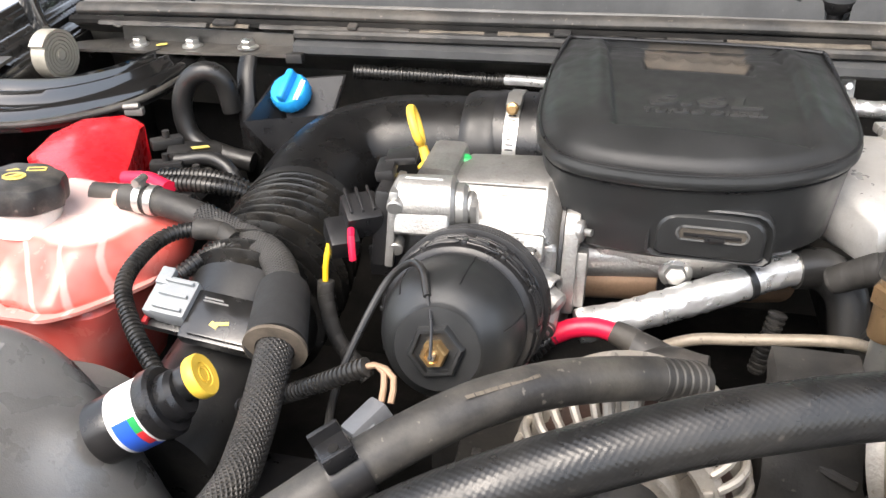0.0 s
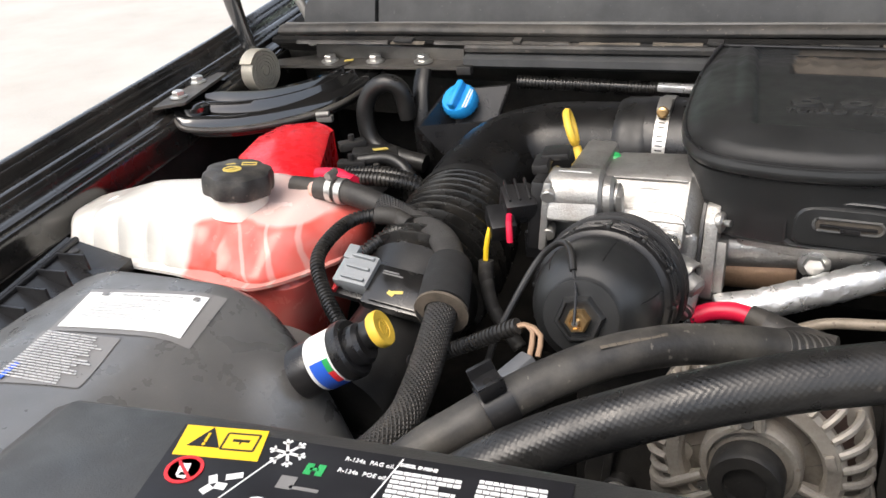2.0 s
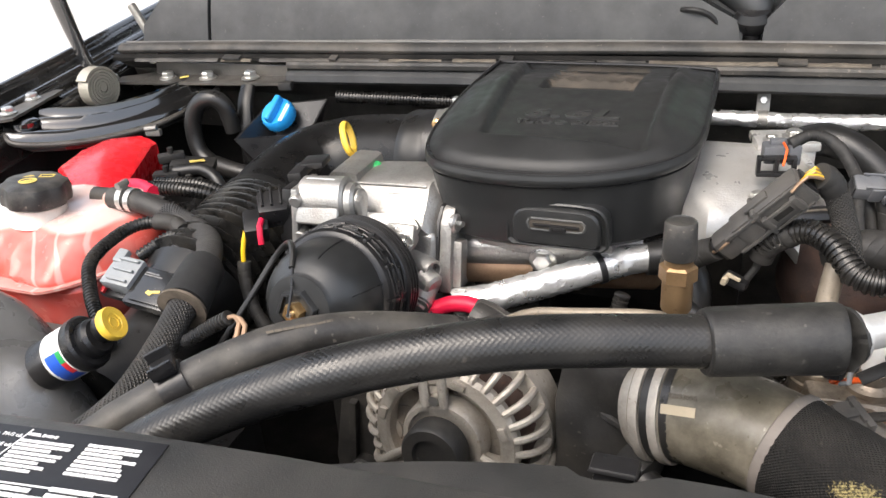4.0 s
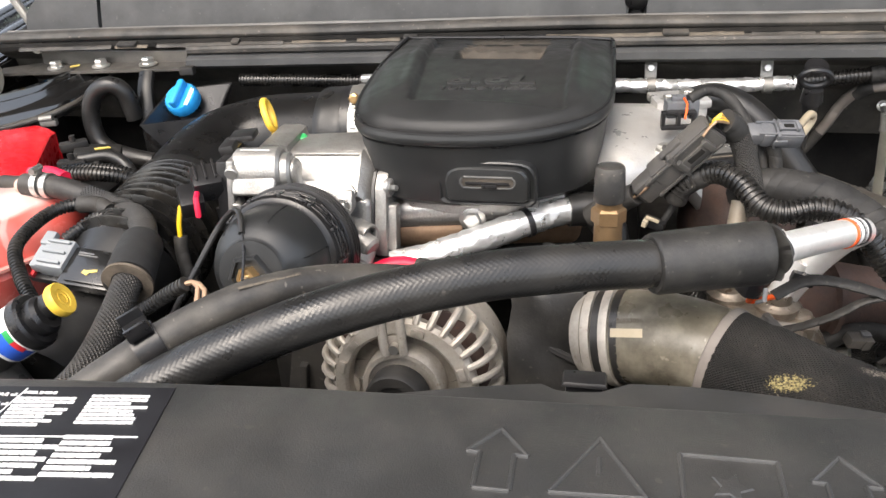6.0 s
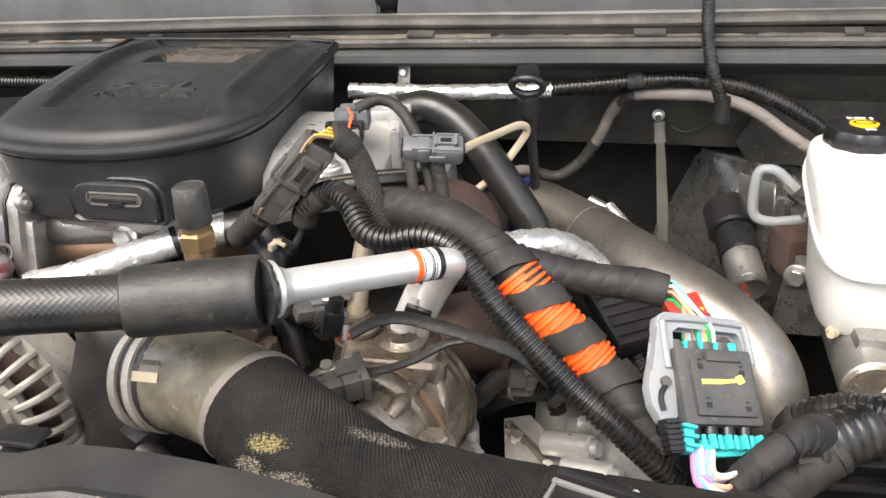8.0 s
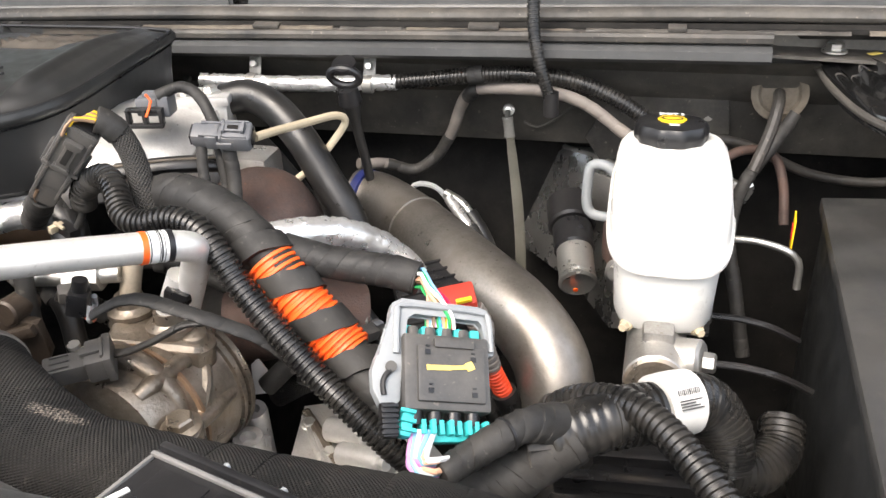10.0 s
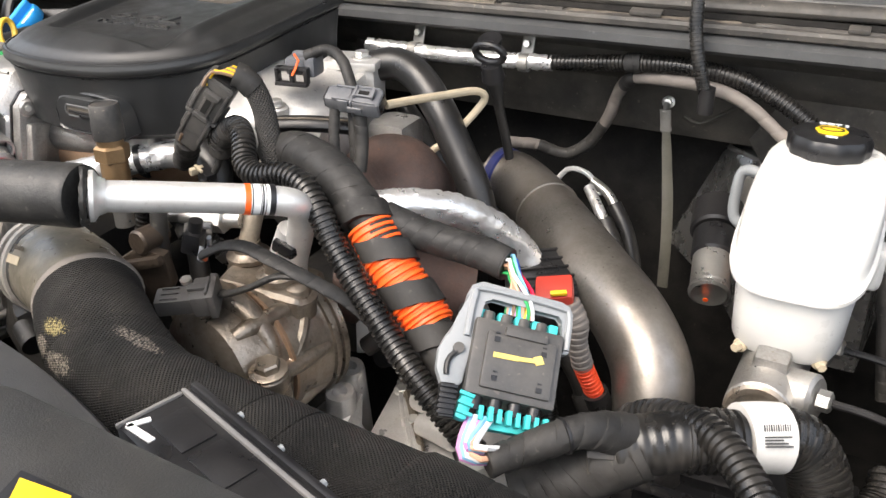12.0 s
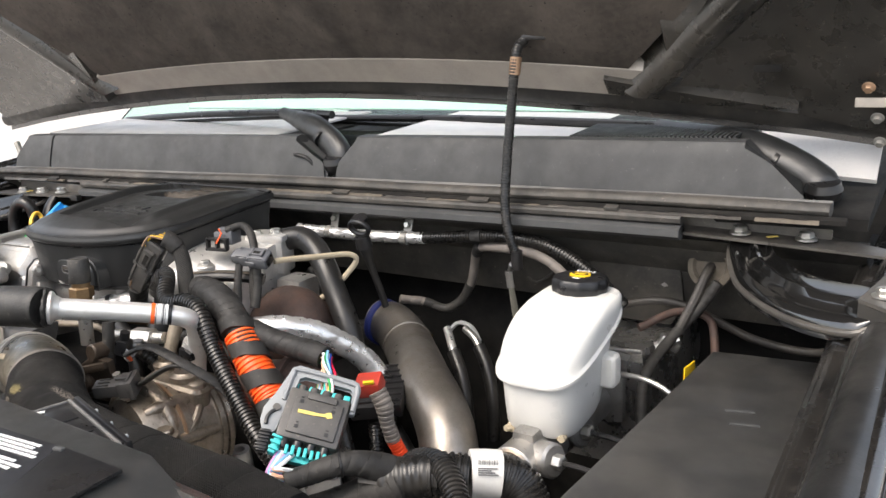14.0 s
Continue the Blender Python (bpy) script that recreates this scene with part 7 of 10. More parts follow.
def build_alternator():
    ob = thing("alternator", (0.075, 0.50, 1.09), "pale oxidised aluminium alternator with slotted housing", "alternator")
    c = Vector((0.061, 0.472, 1.177))
    d = Vector((-0.06, -1.0, 0.10)).normalized()
    m = axes(c, d)
    R = 0.083
    part("drum", lathe([(R - 0.012, -0.066), (R, -0.060), (R, -0.030), (R - 0.003, -0.024)], m, 48), M_ALTERN, ob)
    part("core", lathe([(0.050, -0.09), (0.062, -0.05), (0.060, -0.026), (0.030, -0.018), (0.0, -0.018)], m, 32), M_DEEP, ob)
    part("winding", lathe([(0.066, -0.06), (0.0715, -0.055), (0.0715, -0.020), (0.062, -0.016)], m, 60, 30, 0.02), M_RUST, ob, "dark red copper windings")
    for i in range(14):
        rot = m @ Matrix.Rotation(2 * math.pi * i / 14, 4, "Z")
        part("fan_blade", loft([[rot @ Vector(q) for q in ((0.036, -0.002, -0.018), (0.036, 0.0, -0.006), (0.036, 0.002, -0.018))], [rot @ Vector(q) for q in ((0.051, 0.005, -0.018), (0.051, 0.008, -0.004), (0.051, 0.009, -0.018))]]), M_PLATE, ob)
    n = 32
    for i in range(n):
        a = 2 * math.pi * i / n
        rot = m @ Matrix.Rotation(a, 4, "Z")
        bm = tube([rot @ Vector((R - 0.002, 0, -0.032)), rot @ Vector((R - 0.001, 0, -0.014)), rot @ Vector((R - 0.009, 0, 0.000)), rot @ Vector((0.063, 0, 0.006))], 0.0034, 8, 0.006)
        part("slot_bar", bm, M_ALTERN, ob)
    part("front_ring", lathe([(0.0635, -0.006), (0.0665, -0.002), (0.0665, 0.004), (0.063, 0.008), (0.0535, 0.010), (0.0510, 0.008), (0.0505, -0.006)], m, 48), M_ALTERN, ob)
    part("rim_ring", lathe([(R - 0.005, -0.034), (R + 0.002, -0.032), (R + 0.002, -0.024), (R - 0.005, -0.022)], m, 48), M_ALTERN, ob)
    for a in (60, 180, 300):
        rot = m @ Matrix.Rotation(radians(a - 82), 4, "Z")
        for k in (-0.0085, 0.0085):
            part("strut", tube([rot @ Vector((R, k * 1.3, -0.05)), rot @ Vector((R + 0.003, k * 1.3, -0.014)), rot @ Vector((R - 0.010, k, 0.006)), rot @ Vector((0.050, k, 0.012)), rot @ Vector((0.035, k, 0.013))], 0.0042, 10, 0.006), M_ALTERN, ob)
        part("strut_web", loft([[rot @ Vector((R - 0.006, k, -0.004)), rot @ Vector((0.060, k, 0.007)), rot @ Vector((0.036, k, 0.009)), rot @ Vector((0.036, k, 0.002)), rot @ Vector((R - 0.008, k, -0.012))] for k in (-0.008, 0.0, 0.008)]), M_ALTERN, ob)
    for a in (20, 75, 140, 165, 255, 300):
        rot = m @ Matrix.Rotation(radians(a), 4, "Z")
        part("ring_pad", rbox((0.007, 0.012, 0.004), rot @ Matrix.Translation((0.0575, 0, 0.0105)), 0.0015), M_ALTERN, ob)
    part("bearing_boss", lathe([(0.0375, -0.016), (0.0375, 0.009), (0.0355, 0.013), (0.0315, 0.013), (0.0305, 0.008)], m, 36), M_ALTERN, ob)
    for a in (52, 172, 292):
        rot = m @ Matrix.Rotation(radians(a - 74), 4, "Z")
        part("bolt", rod(rot @ Vector((0.040, 0, 0.006)), rot @ Vector((0.040, 0, 0.015)), 0.0045, 12), M_STEEL, ob)
    part("pulley", lathe([(0.024, 0.012), (0.027, 0.016), (0.027, 0.034), (0.025, 0.037), (0.016, 0.037), (0.015, 0.032), (0.0, 0.032)], m, 36), M_DARK, ob)
    part("ear", join(rbox((0.030, 0.020, 0.034), pose(0.006, 0.490, 1.162, 0, -10), 0.008, 3), lathe([(0.0075, -0.012), (0.012, -0.010), (0.012, 0.004), (0.0075, 0.006), (0.006, 0.0), (0, 0)], axes((0.005, 0.482, 1.165), (-0.1, -1, 0.15)), 20),
                     rbox((0.045, 0.022, 0.02), pose(0.022, 0.492, 1.145, 0, -8), 0.006)), M_ALTERN, ob)
    part("ear_hole", rod((0.0055, 0.4815, 1.1652), (0.005, 0.4755, 1.166), 0.0058, 16), M_DEEP, ob)
    part("foot", rod((-0.005, 0.50, 1.11), (0.02, 0.48, 1.125), 0.016, 18), M_ALTERN, ob)
    br = thing("accessory_bracket", (0.185, 0.49, 1.1), "dusty black steel accessory bracket with a pale bolt", "bracket")
    rows = []
    for z, x0, x1, y in ((1.262, 0.152, 0.210, 0.515), (1.252, 0.150, 0.213, 0.511), (1.240, 0.152, 0.214, 0.506), (1.215, 0.148, 0.212, 0.500), (1.195, 0.150, 0.216, 0.494), (1.170, 0.150, 0.226, 0.490), (1.140, 0.152, 0.232, 0.486), (1.105, 0.155, 0.235, 0.484)):
        rows.append([Vector((x0 + (x1 - x0) * u, y - 0.006 * math.sin(u * math.pi) - 0.004 * math.sin(z * 90 + u * 5), z)) for u in np.linspace(0, 1, 10)] + [Vector((x1, y + 0.04, z)), Vector((x0, y + 0.04, z))])
    part("plate", crinkled(loft(rows), 0.0022, 61), M_DARK, br, angle=60)
    part("bolt", lathe([(0.008, 0), (0.008, 0.003), (0.006, 0.006), (0, 0.006)], axes((0.213, 0.478, 1.150), (0, -1, 0.3)), 18), M_STEEL, br)
    part("strap", tube([(0.165, 0.505, 1.215), (0.19, 0.497, 1.205), (0.21, 0.493, 1.198)], 0.004, 8), M_DARK, br)
    c2 = thing("coolant_crossover", (0.15, 0.6, 1.2), "small rubber hose and steel pipe crossing the engine front", "pipe")
    part("pipe", tube([(0.060, 0.600, 1.205), (0.10, 0.599, 1.228), (0.14, 0.600, 1.234), (0.205, 0.602, 1.241), (0.235, 0.606, 1.235), (0.25, 0.612, 1.21)], 0.0048, 14), M_GRIMEP, c2)
    part("joint", tube([(0.06, 0.553, 1.222), (0.085, 0.552, 1.228), (0.112, 0.548, 1.232)], [0.018, 0.021, 0.016], 18), M_RUBBER_D, c2)
    part("stub", tube([(0.055, 0.57, 1.235), (0.075, 0.565, 1.23), (0.095, 0.552, 1.228)], 0.015, 16), M_RUBBER_D, c2)


def build_front_plate():
    ob = thing("front_cover_plate", (-0.05, 0.53, 1.0), "dusty black engine front plate beside the alternator", "plate")
    out = [(-0.078, 1.00), (-0.082, 1.08), (-0.066, 1.165), (-0.020, 1.190), (0.03, 1.20), (0.03, 1.00)]
    part("plate", prism([(x, z) for x, z in out], 0.014, frame_of((0, 0.536, 0), X, Z), 0.003), M_DARK, ob)
    part("rib", rbox((0.008, 0.010, 0.14), pose(-0.060, 0.519, 1.085, 0, 6), 0.002), M_DARK, ob)
    part("boss", lathe([(0.014, 0), (0.014, 0.012), (0.011, 0.014), (0, 0.014)], axes((-0.048, 0.522, 1.075), (0, -1, 0.1)), 20), M_DARK, ob)
    part("bolt", hexbolt((-0.048, 0.508, 1.0765), (0, -1, 0.1), 0.008, 0.007), M_STEEL, ob)


def build_cold_side():
    ob = thing("foil_wrapped_hose", (0.09, 0.66, 1.22), "bright foil wrapped hose with a red cable beside it", "hose")
    part("foil", crinkled(tube([(0.012, 0.632, 1.206), (0.055, 0.646, 1.214), (0.10, 0.662, 1.226), (0.146, 0.681, 1.238), (0.176, 0.700, 1.242), (0.20, 0.71, 1.243)], 0.0145, 22, 0.0045), 0.0018, 286), M_FOIL, ob)
    part("cable_tie", lathe([(0.0146, -0.003), (0.0162, -0.003), (0.0162, 0.003), (0.0146, 0.003)], axes((0.148, 0.682, 1.2385), (0.03, 0.02, 0.006)), 24), M_BLACK, ob)
    r = thing("red_battery_cable", (0.02, 0.62, 1.21), "red insulated cable with a dusty rubber boot", "cable")
    part("red_sheath", tube([(-0.008, 0.618, 1.203), (0.010, 0.622, 1.211), (0.030, 0.622, 1.214), (0.045, 0.618, 1.213)], 0.0085, 14), M_PINK, r)
    part("boot", tube([(0.042, 0.619, 1.214), (0.058, 0.613, 1.211), (0.074, 0.606, 1.203), (0.086, 0.600, 1.194), (0.096, 0.594, 1.184)], [0.0100, 0.0115, 0.0135, 0.0180, 0.0175], 18), M_RUBBER_D, r)
    part("tail", tube([(-0.006, 0.618, 1.204), (-0.03, 0.60, 1.185), (-0.055, 0.58, 1.165)], 0.008, 12, corr=(0.0045, 0.0013)), M_CORR, r)
    b = thing("brown_pipe", (0.06, 0.70, 1.2), "heat browned exhaust crossover pipe behind the hoses", "pipe")
    part("pipe", tube([(-0.01, 0.705, 1.213), (0.06, 0.715, 1.213), (0.15, 0.73, 1.213), (0.19, 0.76, 1.20)], 0.021, 20, 0.01), M_COPPER, b)
    s = thing("pressure_sensor", (0.231, 0.582, 1.28), "brass pressure sensor with a black cap", "sensor")
    ax = Vector((-0.01, 0.05, 1)).normalized()
    p = Vector((0.2315, 0.581, 1.276))
    part("cap", lathe([(0.0138, 0.036), (0.0142, 0.037), (0.0132, 0.066), (0.0122, 0.0682), (0.0118, 0.0672), (0.0, 0.0672)], axes(p, ax), 26), M_CAPTOP, s)
    part("brass_hex", lathe([(0.0125, 0.014), (0.0158, 0.016), (0.0158, 0.028), (0.013, 0.030)], axes(p, ax), 6), M_BRASSD, s)
    part("brass_body", lathe([(0.0120, -0.012), (0.0128, -0.010), (0.0128, 0.015), (0.0118, 0.016), (0.0118, 0.038)], axes(p, ax), 24), M_BRASSD, s)
    part("stem", rod(p - ax * 0.05, p - ax * 0.01, 0.009, 16), M_STEEL, s)
    e = thing("hose_elbow", (0.2, 0.7, 1.23), "black rubber elbow beyond the foil hose", "hose")
    part("elbow", tube([(0.190, 0.705, 1.243), (0.215, 0.712, 1.242), (0.235, 0.70, 1.225), (0.24, 0.68, 1.19)], [0.017, 0.019, 0.018, 0.016], 18), M_RUBBER, e)
    part("corrugated_tail", tube([(0.175, 0.66, 1.225), (0.17, 0.655, 1.20), (0.165, 0.65, 1.17)], 0.008, 12, corr=(0.005, 0.0014)), M_CORR, e)


build_intake_tube()
build_throttle_body()
build_filter_housing()
build_intake_box()
build_front_hoses()
build_alternator()
build_front_plate()
build_cold_side()

# ---- driver side: manifold, wiring, charge pipe, brakes, battery ----
def build_manifold():
    ob = thing("intake_manifold", (0.29, 0.8, 1.2), "pale cast aluminium intake manifold with bolted flange", "manifold")
    secs = []
    for x, k in ((0.185, 0.0), (0.215, 0.0), (0.245, 0.0), (0.275, 0.0), (0.300, -0.003), (0.318, -0.012), (0.330, -0.026)):
        row = [(0.880, 1.300, 0), (0.862, 1.312, 0), (0.835, 1.315, 0), (0.790, 1.312, 0.2), (0.748, 1.307, 0.6), (0.714, 1.299, 1), (0.694, 1.287, 1), (0.688, 1.272, 1), (0.696, 1.256, 1), (0.75, 1.240, 0.6), (0.87, 1.235, 0)]
        secs.append([Vector((x, y + f * (0.075 * (1 - smooth((x - 0.20) / 0.045)) + 0.055 * smooth((x - 0.245) / 0.06)), z + k)) for y, z, f in row])
    part("casting", loft(secs), M_PALECAST, ob, "pale cast runner", 40)
    part("flange", join(rbox((0.056, 0.040, 0.060), pose(0.308, 0.866, 1.290, 0, 0, 14), 0.005, 2), rbox((0.064, 0.046, 0.010), pose(0.307, 0.866, 1.316, 0, 0, 14), 0.003, 2)), M_PALECAST, ob)
    part("flange_web", rbox((0.010, 0.05, 0.050), pose(0.330, 0.832, 1.284, 0, 0, 14), 0.003), M_PALECAST, ob)
    part("boss", rod((0.287, 0.748, 1.27), (0.287, 0.748, 1.298), 0.013, 20, chamfer=0.002), M_PALECAST, ob)
    part("bolt", hexbolt((0.316, 0.868, 1.321), Z, 0.0085, 0.007), M_STEEL, ob)
    part("bolt", hexbolt((0.287, 0.748, 1.298), Z, 0.0075, 0.007), M_STEEL, ob)
    part("bolt", hexbolt((0.294, 0.852, 1.321), Z, 0.006, 0.006), M_STEEL, ob)
    rail = thing("wiring_tray", (0.35, 0.77, 1.26), "black plastic wiring tray in front of the manifold", "tray")
    part("tray", tube([(0.285, 0.722, 1.286), (0.33, 0.735, 1.290), (0.365, 0.754, 1.287), (0.385, 0.765, 1.283)], 0.0115, 12, flat=0.7), M_BLACK, rail)
    part("stripe", tube([(0.285, 0.716, 1.2935), (0.33, 0.729, 1.2975), (0.375, 0.754, 1.2935)], 0.0014, 8), M_TAN, rail)
    tb = thing("turbo_housing", (0.38, 0.8, 1.15), "rust brown turbocharger heat shield below the wiring", "turbocharger")
    part("shield", lathe([(0.062, -0.06), (0.062, -0.01), (0.056, 0.012), (0.040, 0.026), (0.015, 0.032), (0.0, 0.032)], axes((0.385, 0.800, 1.205), (0.15, -0.75, 0.6)), 32), M_RUST, tb)
    part("pedestal", rbox((0.05, 0.05, 0.12), pose(0.36, 0.86, 1.20), 0.012), M_CAST, tb)
    pd = thing("turbo_duct", (0.33, 0.9, 1.2), "reddish brown turbocharger duct deep in the bay", "duct")
    part("duct", tube([(0.40, 0.70, 1.14), (0.45, 0.71, 1.15), (0.51, 0.74, 1.13)], 0.040, 20, 0.012), M_RUST, pd)
    part("flange", lathe([(0.040, -0.004), (0.048, -0.003), (0.048, 0.003), (0.040, 0.004)], axes((0.455, 0.712, 1.149), (0.06, 0.02, -0.01)), 30), M_RUST, pd)


def multi_plug(name, p0, p1, label, material, w=0.034, h=0.026, up=(0, -0.4, 1)):
    """A long two-part plug from p0 to p1: stepped bodies, side rails, latch loop and seal collars."""
    p0, p1 = Vector(p0), Vector(p1)
    ob = thing(name, p0, label, "connector")
    u = p1 - p0
    L = u.length
    m = frame_of((p0 + p1) / 2, u, Vector(up).cross(u))

    def box(x, y, z, sx, sy, sz, bev=0.002):
        return rbox((sx, sy, sz), m @ Matrix.Translation((x, y, z)), bev)

    part("plug_body", join(box(-L * 0.26, 0, 0, L * 0.50, w * 0.80, h * 0.84, 0.004), box(-L * 0.16, 0, 0, L * 0.22, w * 0.92, h * 0.94, 0.003)), material, ob)
    part("socket_body", join(box(L * 0.24, 0, 0, L * 0.50, w, h, 0.004), box(L * 0.44, 0, 0, L * 0.12, w * 0.86, h * 0.88, 0.003), box(0.0, 0, 0, L * 0.05, w * 1.06, h * 1.08, 0.002)), material, ob)
    for s in (-1, 1):
        part("rail", join(box(-L * 0.16, s * w * 0.33, h * 0.46, L * 0.40, w * 0.10, h * 0.16, 0.001), box(L * 0.24, s * w * 0.40, h * 0.52, L * 0.40, w * 0.08, h * 0.12, 0.001)), material, ob)
        part("side_tab", box(L * 0.06, s * w * 0.52, 0, L * 0.26, w * 0.12, h * 0.40, 0.0015), material, ob)
    part("latch", join(box(L * 0.20, 0, h * 0.60, L * 0.34, w * 0.34, h * 0.14, 0.001), box(L * 0.36, 0, h * 0.66, L * 0.06, w * 0.50, h * 0.26, 0.001), box(L * 0.04, 0, h * 0.60, L * 0.05, w * 0.46, h * 0.26, 0.001)), material, ob)
    part("slot", box(L * 0.20, 0, h * 0.672, L * 0.18, w * 0.18, 0.0012, 0), M_DEEP, ob)
    part("seal", box(-L * 0.515, 0, 0, L * 0.03, w * 0.66, h * 0.66, 0.001), M_BLACK, ob)
    part("seal", box(L * 0.505, 0, 0, L * 0.03, w * 0.70, h * 0.70, 0.001), M_BLACK, ob)
    return ob, m


def build_wiring():
    p, m = multi_plug("engine_connector", (0.261, 0.647, 1.292), (0.323, 0.643, 1.362), "dark grey multi-way engine connector with yellow wires", M_MIDCONN, 0.030, 0.022, (0.50, -0.55, 0.30))
    for i in range(6):
        k = (i - 2.5) * 0.004
        part("wire", tube([(0.270 + k * 0.3, 0.645 + k, 1.304), (0.262 + k * 0.3, 0.648 + k, 1.294), (0.252, 0.655 + k * 0.6, 1.284)], 0.0015, 6), M_YELLOWL if i % 2 else M_COPPER, p, "yellow wire" if i % 2 else "brown wire")
        part("wire", tube([(0.314 + k * 0.3, 0.637 + k, 1.358), (0.323 + k * 0.2, 0.640 + k, 1.371), (0.334, 0.648 + k * 0.7, 1.366)], 0.0015, 6), M_YELLOWL if i % 2 else M_COPPER, p, "yellow wire" if i % 2 else "brown wire")
    part("boot", taped([(0.258, 0.65, 1.290), (0.238, 0.665, 1.272), (0.215, 0.68, 1.25)], [0.0105, 0.0125, 0.0115], 14), M_TAPE, p)
    s = thing("braided_loom", (0.36, 0.64, 1.28), "black braided wiring sleeve dropping from the engine connector", "loom")
    part("sleeve", tube([(0.336, 0.651, 1.362), (0.342, 0.655, 1.356), (0.352, 0.655, 1.335), (0.361, 0.648, 1.308), (0.370, 0.640, 1.278)], [0.0090, 0.0102, 0.0102, 0.0105, 0.0115], 18, 0.005), M_WEAVE, s)
    part("tape_end", taped([(0.331, 0.647, 1.366), (0.337, 0.651, 1.362), (0.344, 0.655, 1.352)], 0.0112, 16), M_TAPE, s)

    h = thing("main_harness", (0.48, 0.61, 1.25), "thick taped wiring harness with three orange conduit bands", "harness")
    hp = [(0.345, 0.665, 1.290), (0.385, 0.655, 1.300), (0.425, 0.643, 1.296), (0.460, 0.630, 1.281), (0.494, 0.614, 1.260), (0.517, 0.604, 1.235), (0.545, 0.597, 1.207), (0.579, 0.578, 1.180), (0.61, 0.56, 1.15)]
    part("tape", crinkled(taped(hp, [0.014, 0.0175, 0.0192, 0.0184, 0.0164, 0.0160, 0.0166, 0.0180, 0.019], 24, 0.008), 0.0011, 71), M_TAPE, h)
    axis = [(0.4845, 0.6180, 1.2645), (0.497, 0.612, 1.2520), (0.517, 0.604, 1.233), (0.545, 0.597, 1.206), (0.5555, 0.593, 1.1975)]
    part("orange_conduit", tube(axis, 0.0212, 28, corr=(0.0058, 0.0021)), M_ORANGE, h, "bright orange corrugated conduit")
    for a, b in (((0.4700, 0.6255, 1.2760), (0.4830, 0.6187, 1.2658)), ((0.5560, 0.5915, 1.1985), (0.5700, 0.5840, 1.1870)), ((0.4985, 0.6118, 1.2552), (0.5105, 0.6065, 1.2420)), ((0.5250, 0.6020, 1.2270), (0.5395, 0.5985, 1.2125))):
        a, b = Vector(a), Vector(b)
        m = axes((a + b) / 2, b - a)
        L = (b - a).length / 2
        # turns of tape lying aslant round the conduit
        rings = []
        for f, r in ((-1.0, 0.0206), (-1.0, 0.0220), (-0.3, 0.0224), (0.3, 0.0220), (1.0, 0.0224), (1.0, 0.0206)):
            rings.append([m @ Vector((r * math.cos(t), r * math.sin(t), f * L + 0.0080 * math.cos(t - 0.6) + 0.0006 * math.sin(5 * t))) for t in np.linspace(0, 2 * math.pi, 37)[:-1]])
        part("tape_band", loft(rings), M_TAPE, h)
    c = thing("corrugated_conduit", (0.43, 0.6, 1.29), "glossy black corrugated conduit along the main harness", "conduit")
    part("conduit", tube([(0.295, 0.652, 1.290), (0.305, 0.650, 1.305), (0.328, 0.644, 1.317), (0.348, 0.628, 1.314), (0.366, 0.608, 1.300), (0.386, 0.602, 1.297), (0.410, 0.603, 1.302), (0.434, 0.599, 1.298), (0.453, 0.591, 1.283),
                          (0.473, 0.583, 1.258), (0.505, 0.571, 1.228), (0.536, 0.560, 1.202), (0.564, 0.549, 1.183), (0.592, 0.543, 1.160), (0.62, 0.545, 1.13)], 0.0110, 14, corr=(0.0050, 0.0017)), M_CORR, c)
    part("taped_start", taped([(0.294, 0.655, 1.283), (0.300, 0.652, 1.298), (0.318, 0.648, 1.313)], 0.0112, 14), M_TAPE, c)
    b = thing("branch_loom", (0.55, 0.62, 1.25), "taped branch loom with bare coloured wires at its end", "loom")
    part("loom", taped([(0.490, 0.632, 1.268), (0.515, 0.632, 1.262), (0.545, 0.634, 1.256), (0.580, 0.634, 1.254), (0.604, 0.632, 1.250)], 0.0135, 18, 0.006), M_TAPE, b)
    for i, col in enumerate((M_GREENL, M_TANW, M_SKY, M_WHITEL, M_COPPER, M_LILAC, M_GREENL, M_CYAN, M_BLUEL, M_TANW, M_YELLOWL, M_SKY, M_GREENL, M_PINK, M_WHITEL)):
        a = i * 2.4
        q = 0.0022 * math.sqrt(i + 1)
        dy, dz = q * math.cos(a), q * math.sin(a)
        part("wire", tube([(0.601, 0.632 + dy, 1.250 + dz), (0.609, 0.630 + dy, 1.252 + dz), (0.616, 0.619 + dy, 1.250 + dz * 0.8), (0.617 + 0.0014 * i, 0.606 + dy * 0.7, 1.241), (0.618 + 0.0016 * i, 0.598, 1.228)], 0.0015, 6), col, b)

    # control unit plug with grey lever
    e = thing("control_unit_plug", (0.64, 0.56, 1.15), "black control unit plug with a grey lever and turquoise locks", "connector")
    u, v = Vector((0.058, 0.030, -0.019)), Vector((-0.013, 0.037, 0.033))
    m = frame_of((0.6400, 0.5620, 1.2145), u, v) @ Matrix.Diagonal((1.06, 0.96, 1.1, 1))
    part("body", join(rbox((0.064, 0.060, 0.034), m @ Matrix.Translation((0.002, -0.002, -0.014)), 0.003), rbox((0.050, 0.044, 0.006), m @ Matrix.Translation((0.004, -0.004, 0.003)), 0.002), rbox((0.030, 0.008, 0.006), m @ Matrix.Translation((0.006, 0.020, 0.005)), 0.0015)), M_MIDCONN, e)
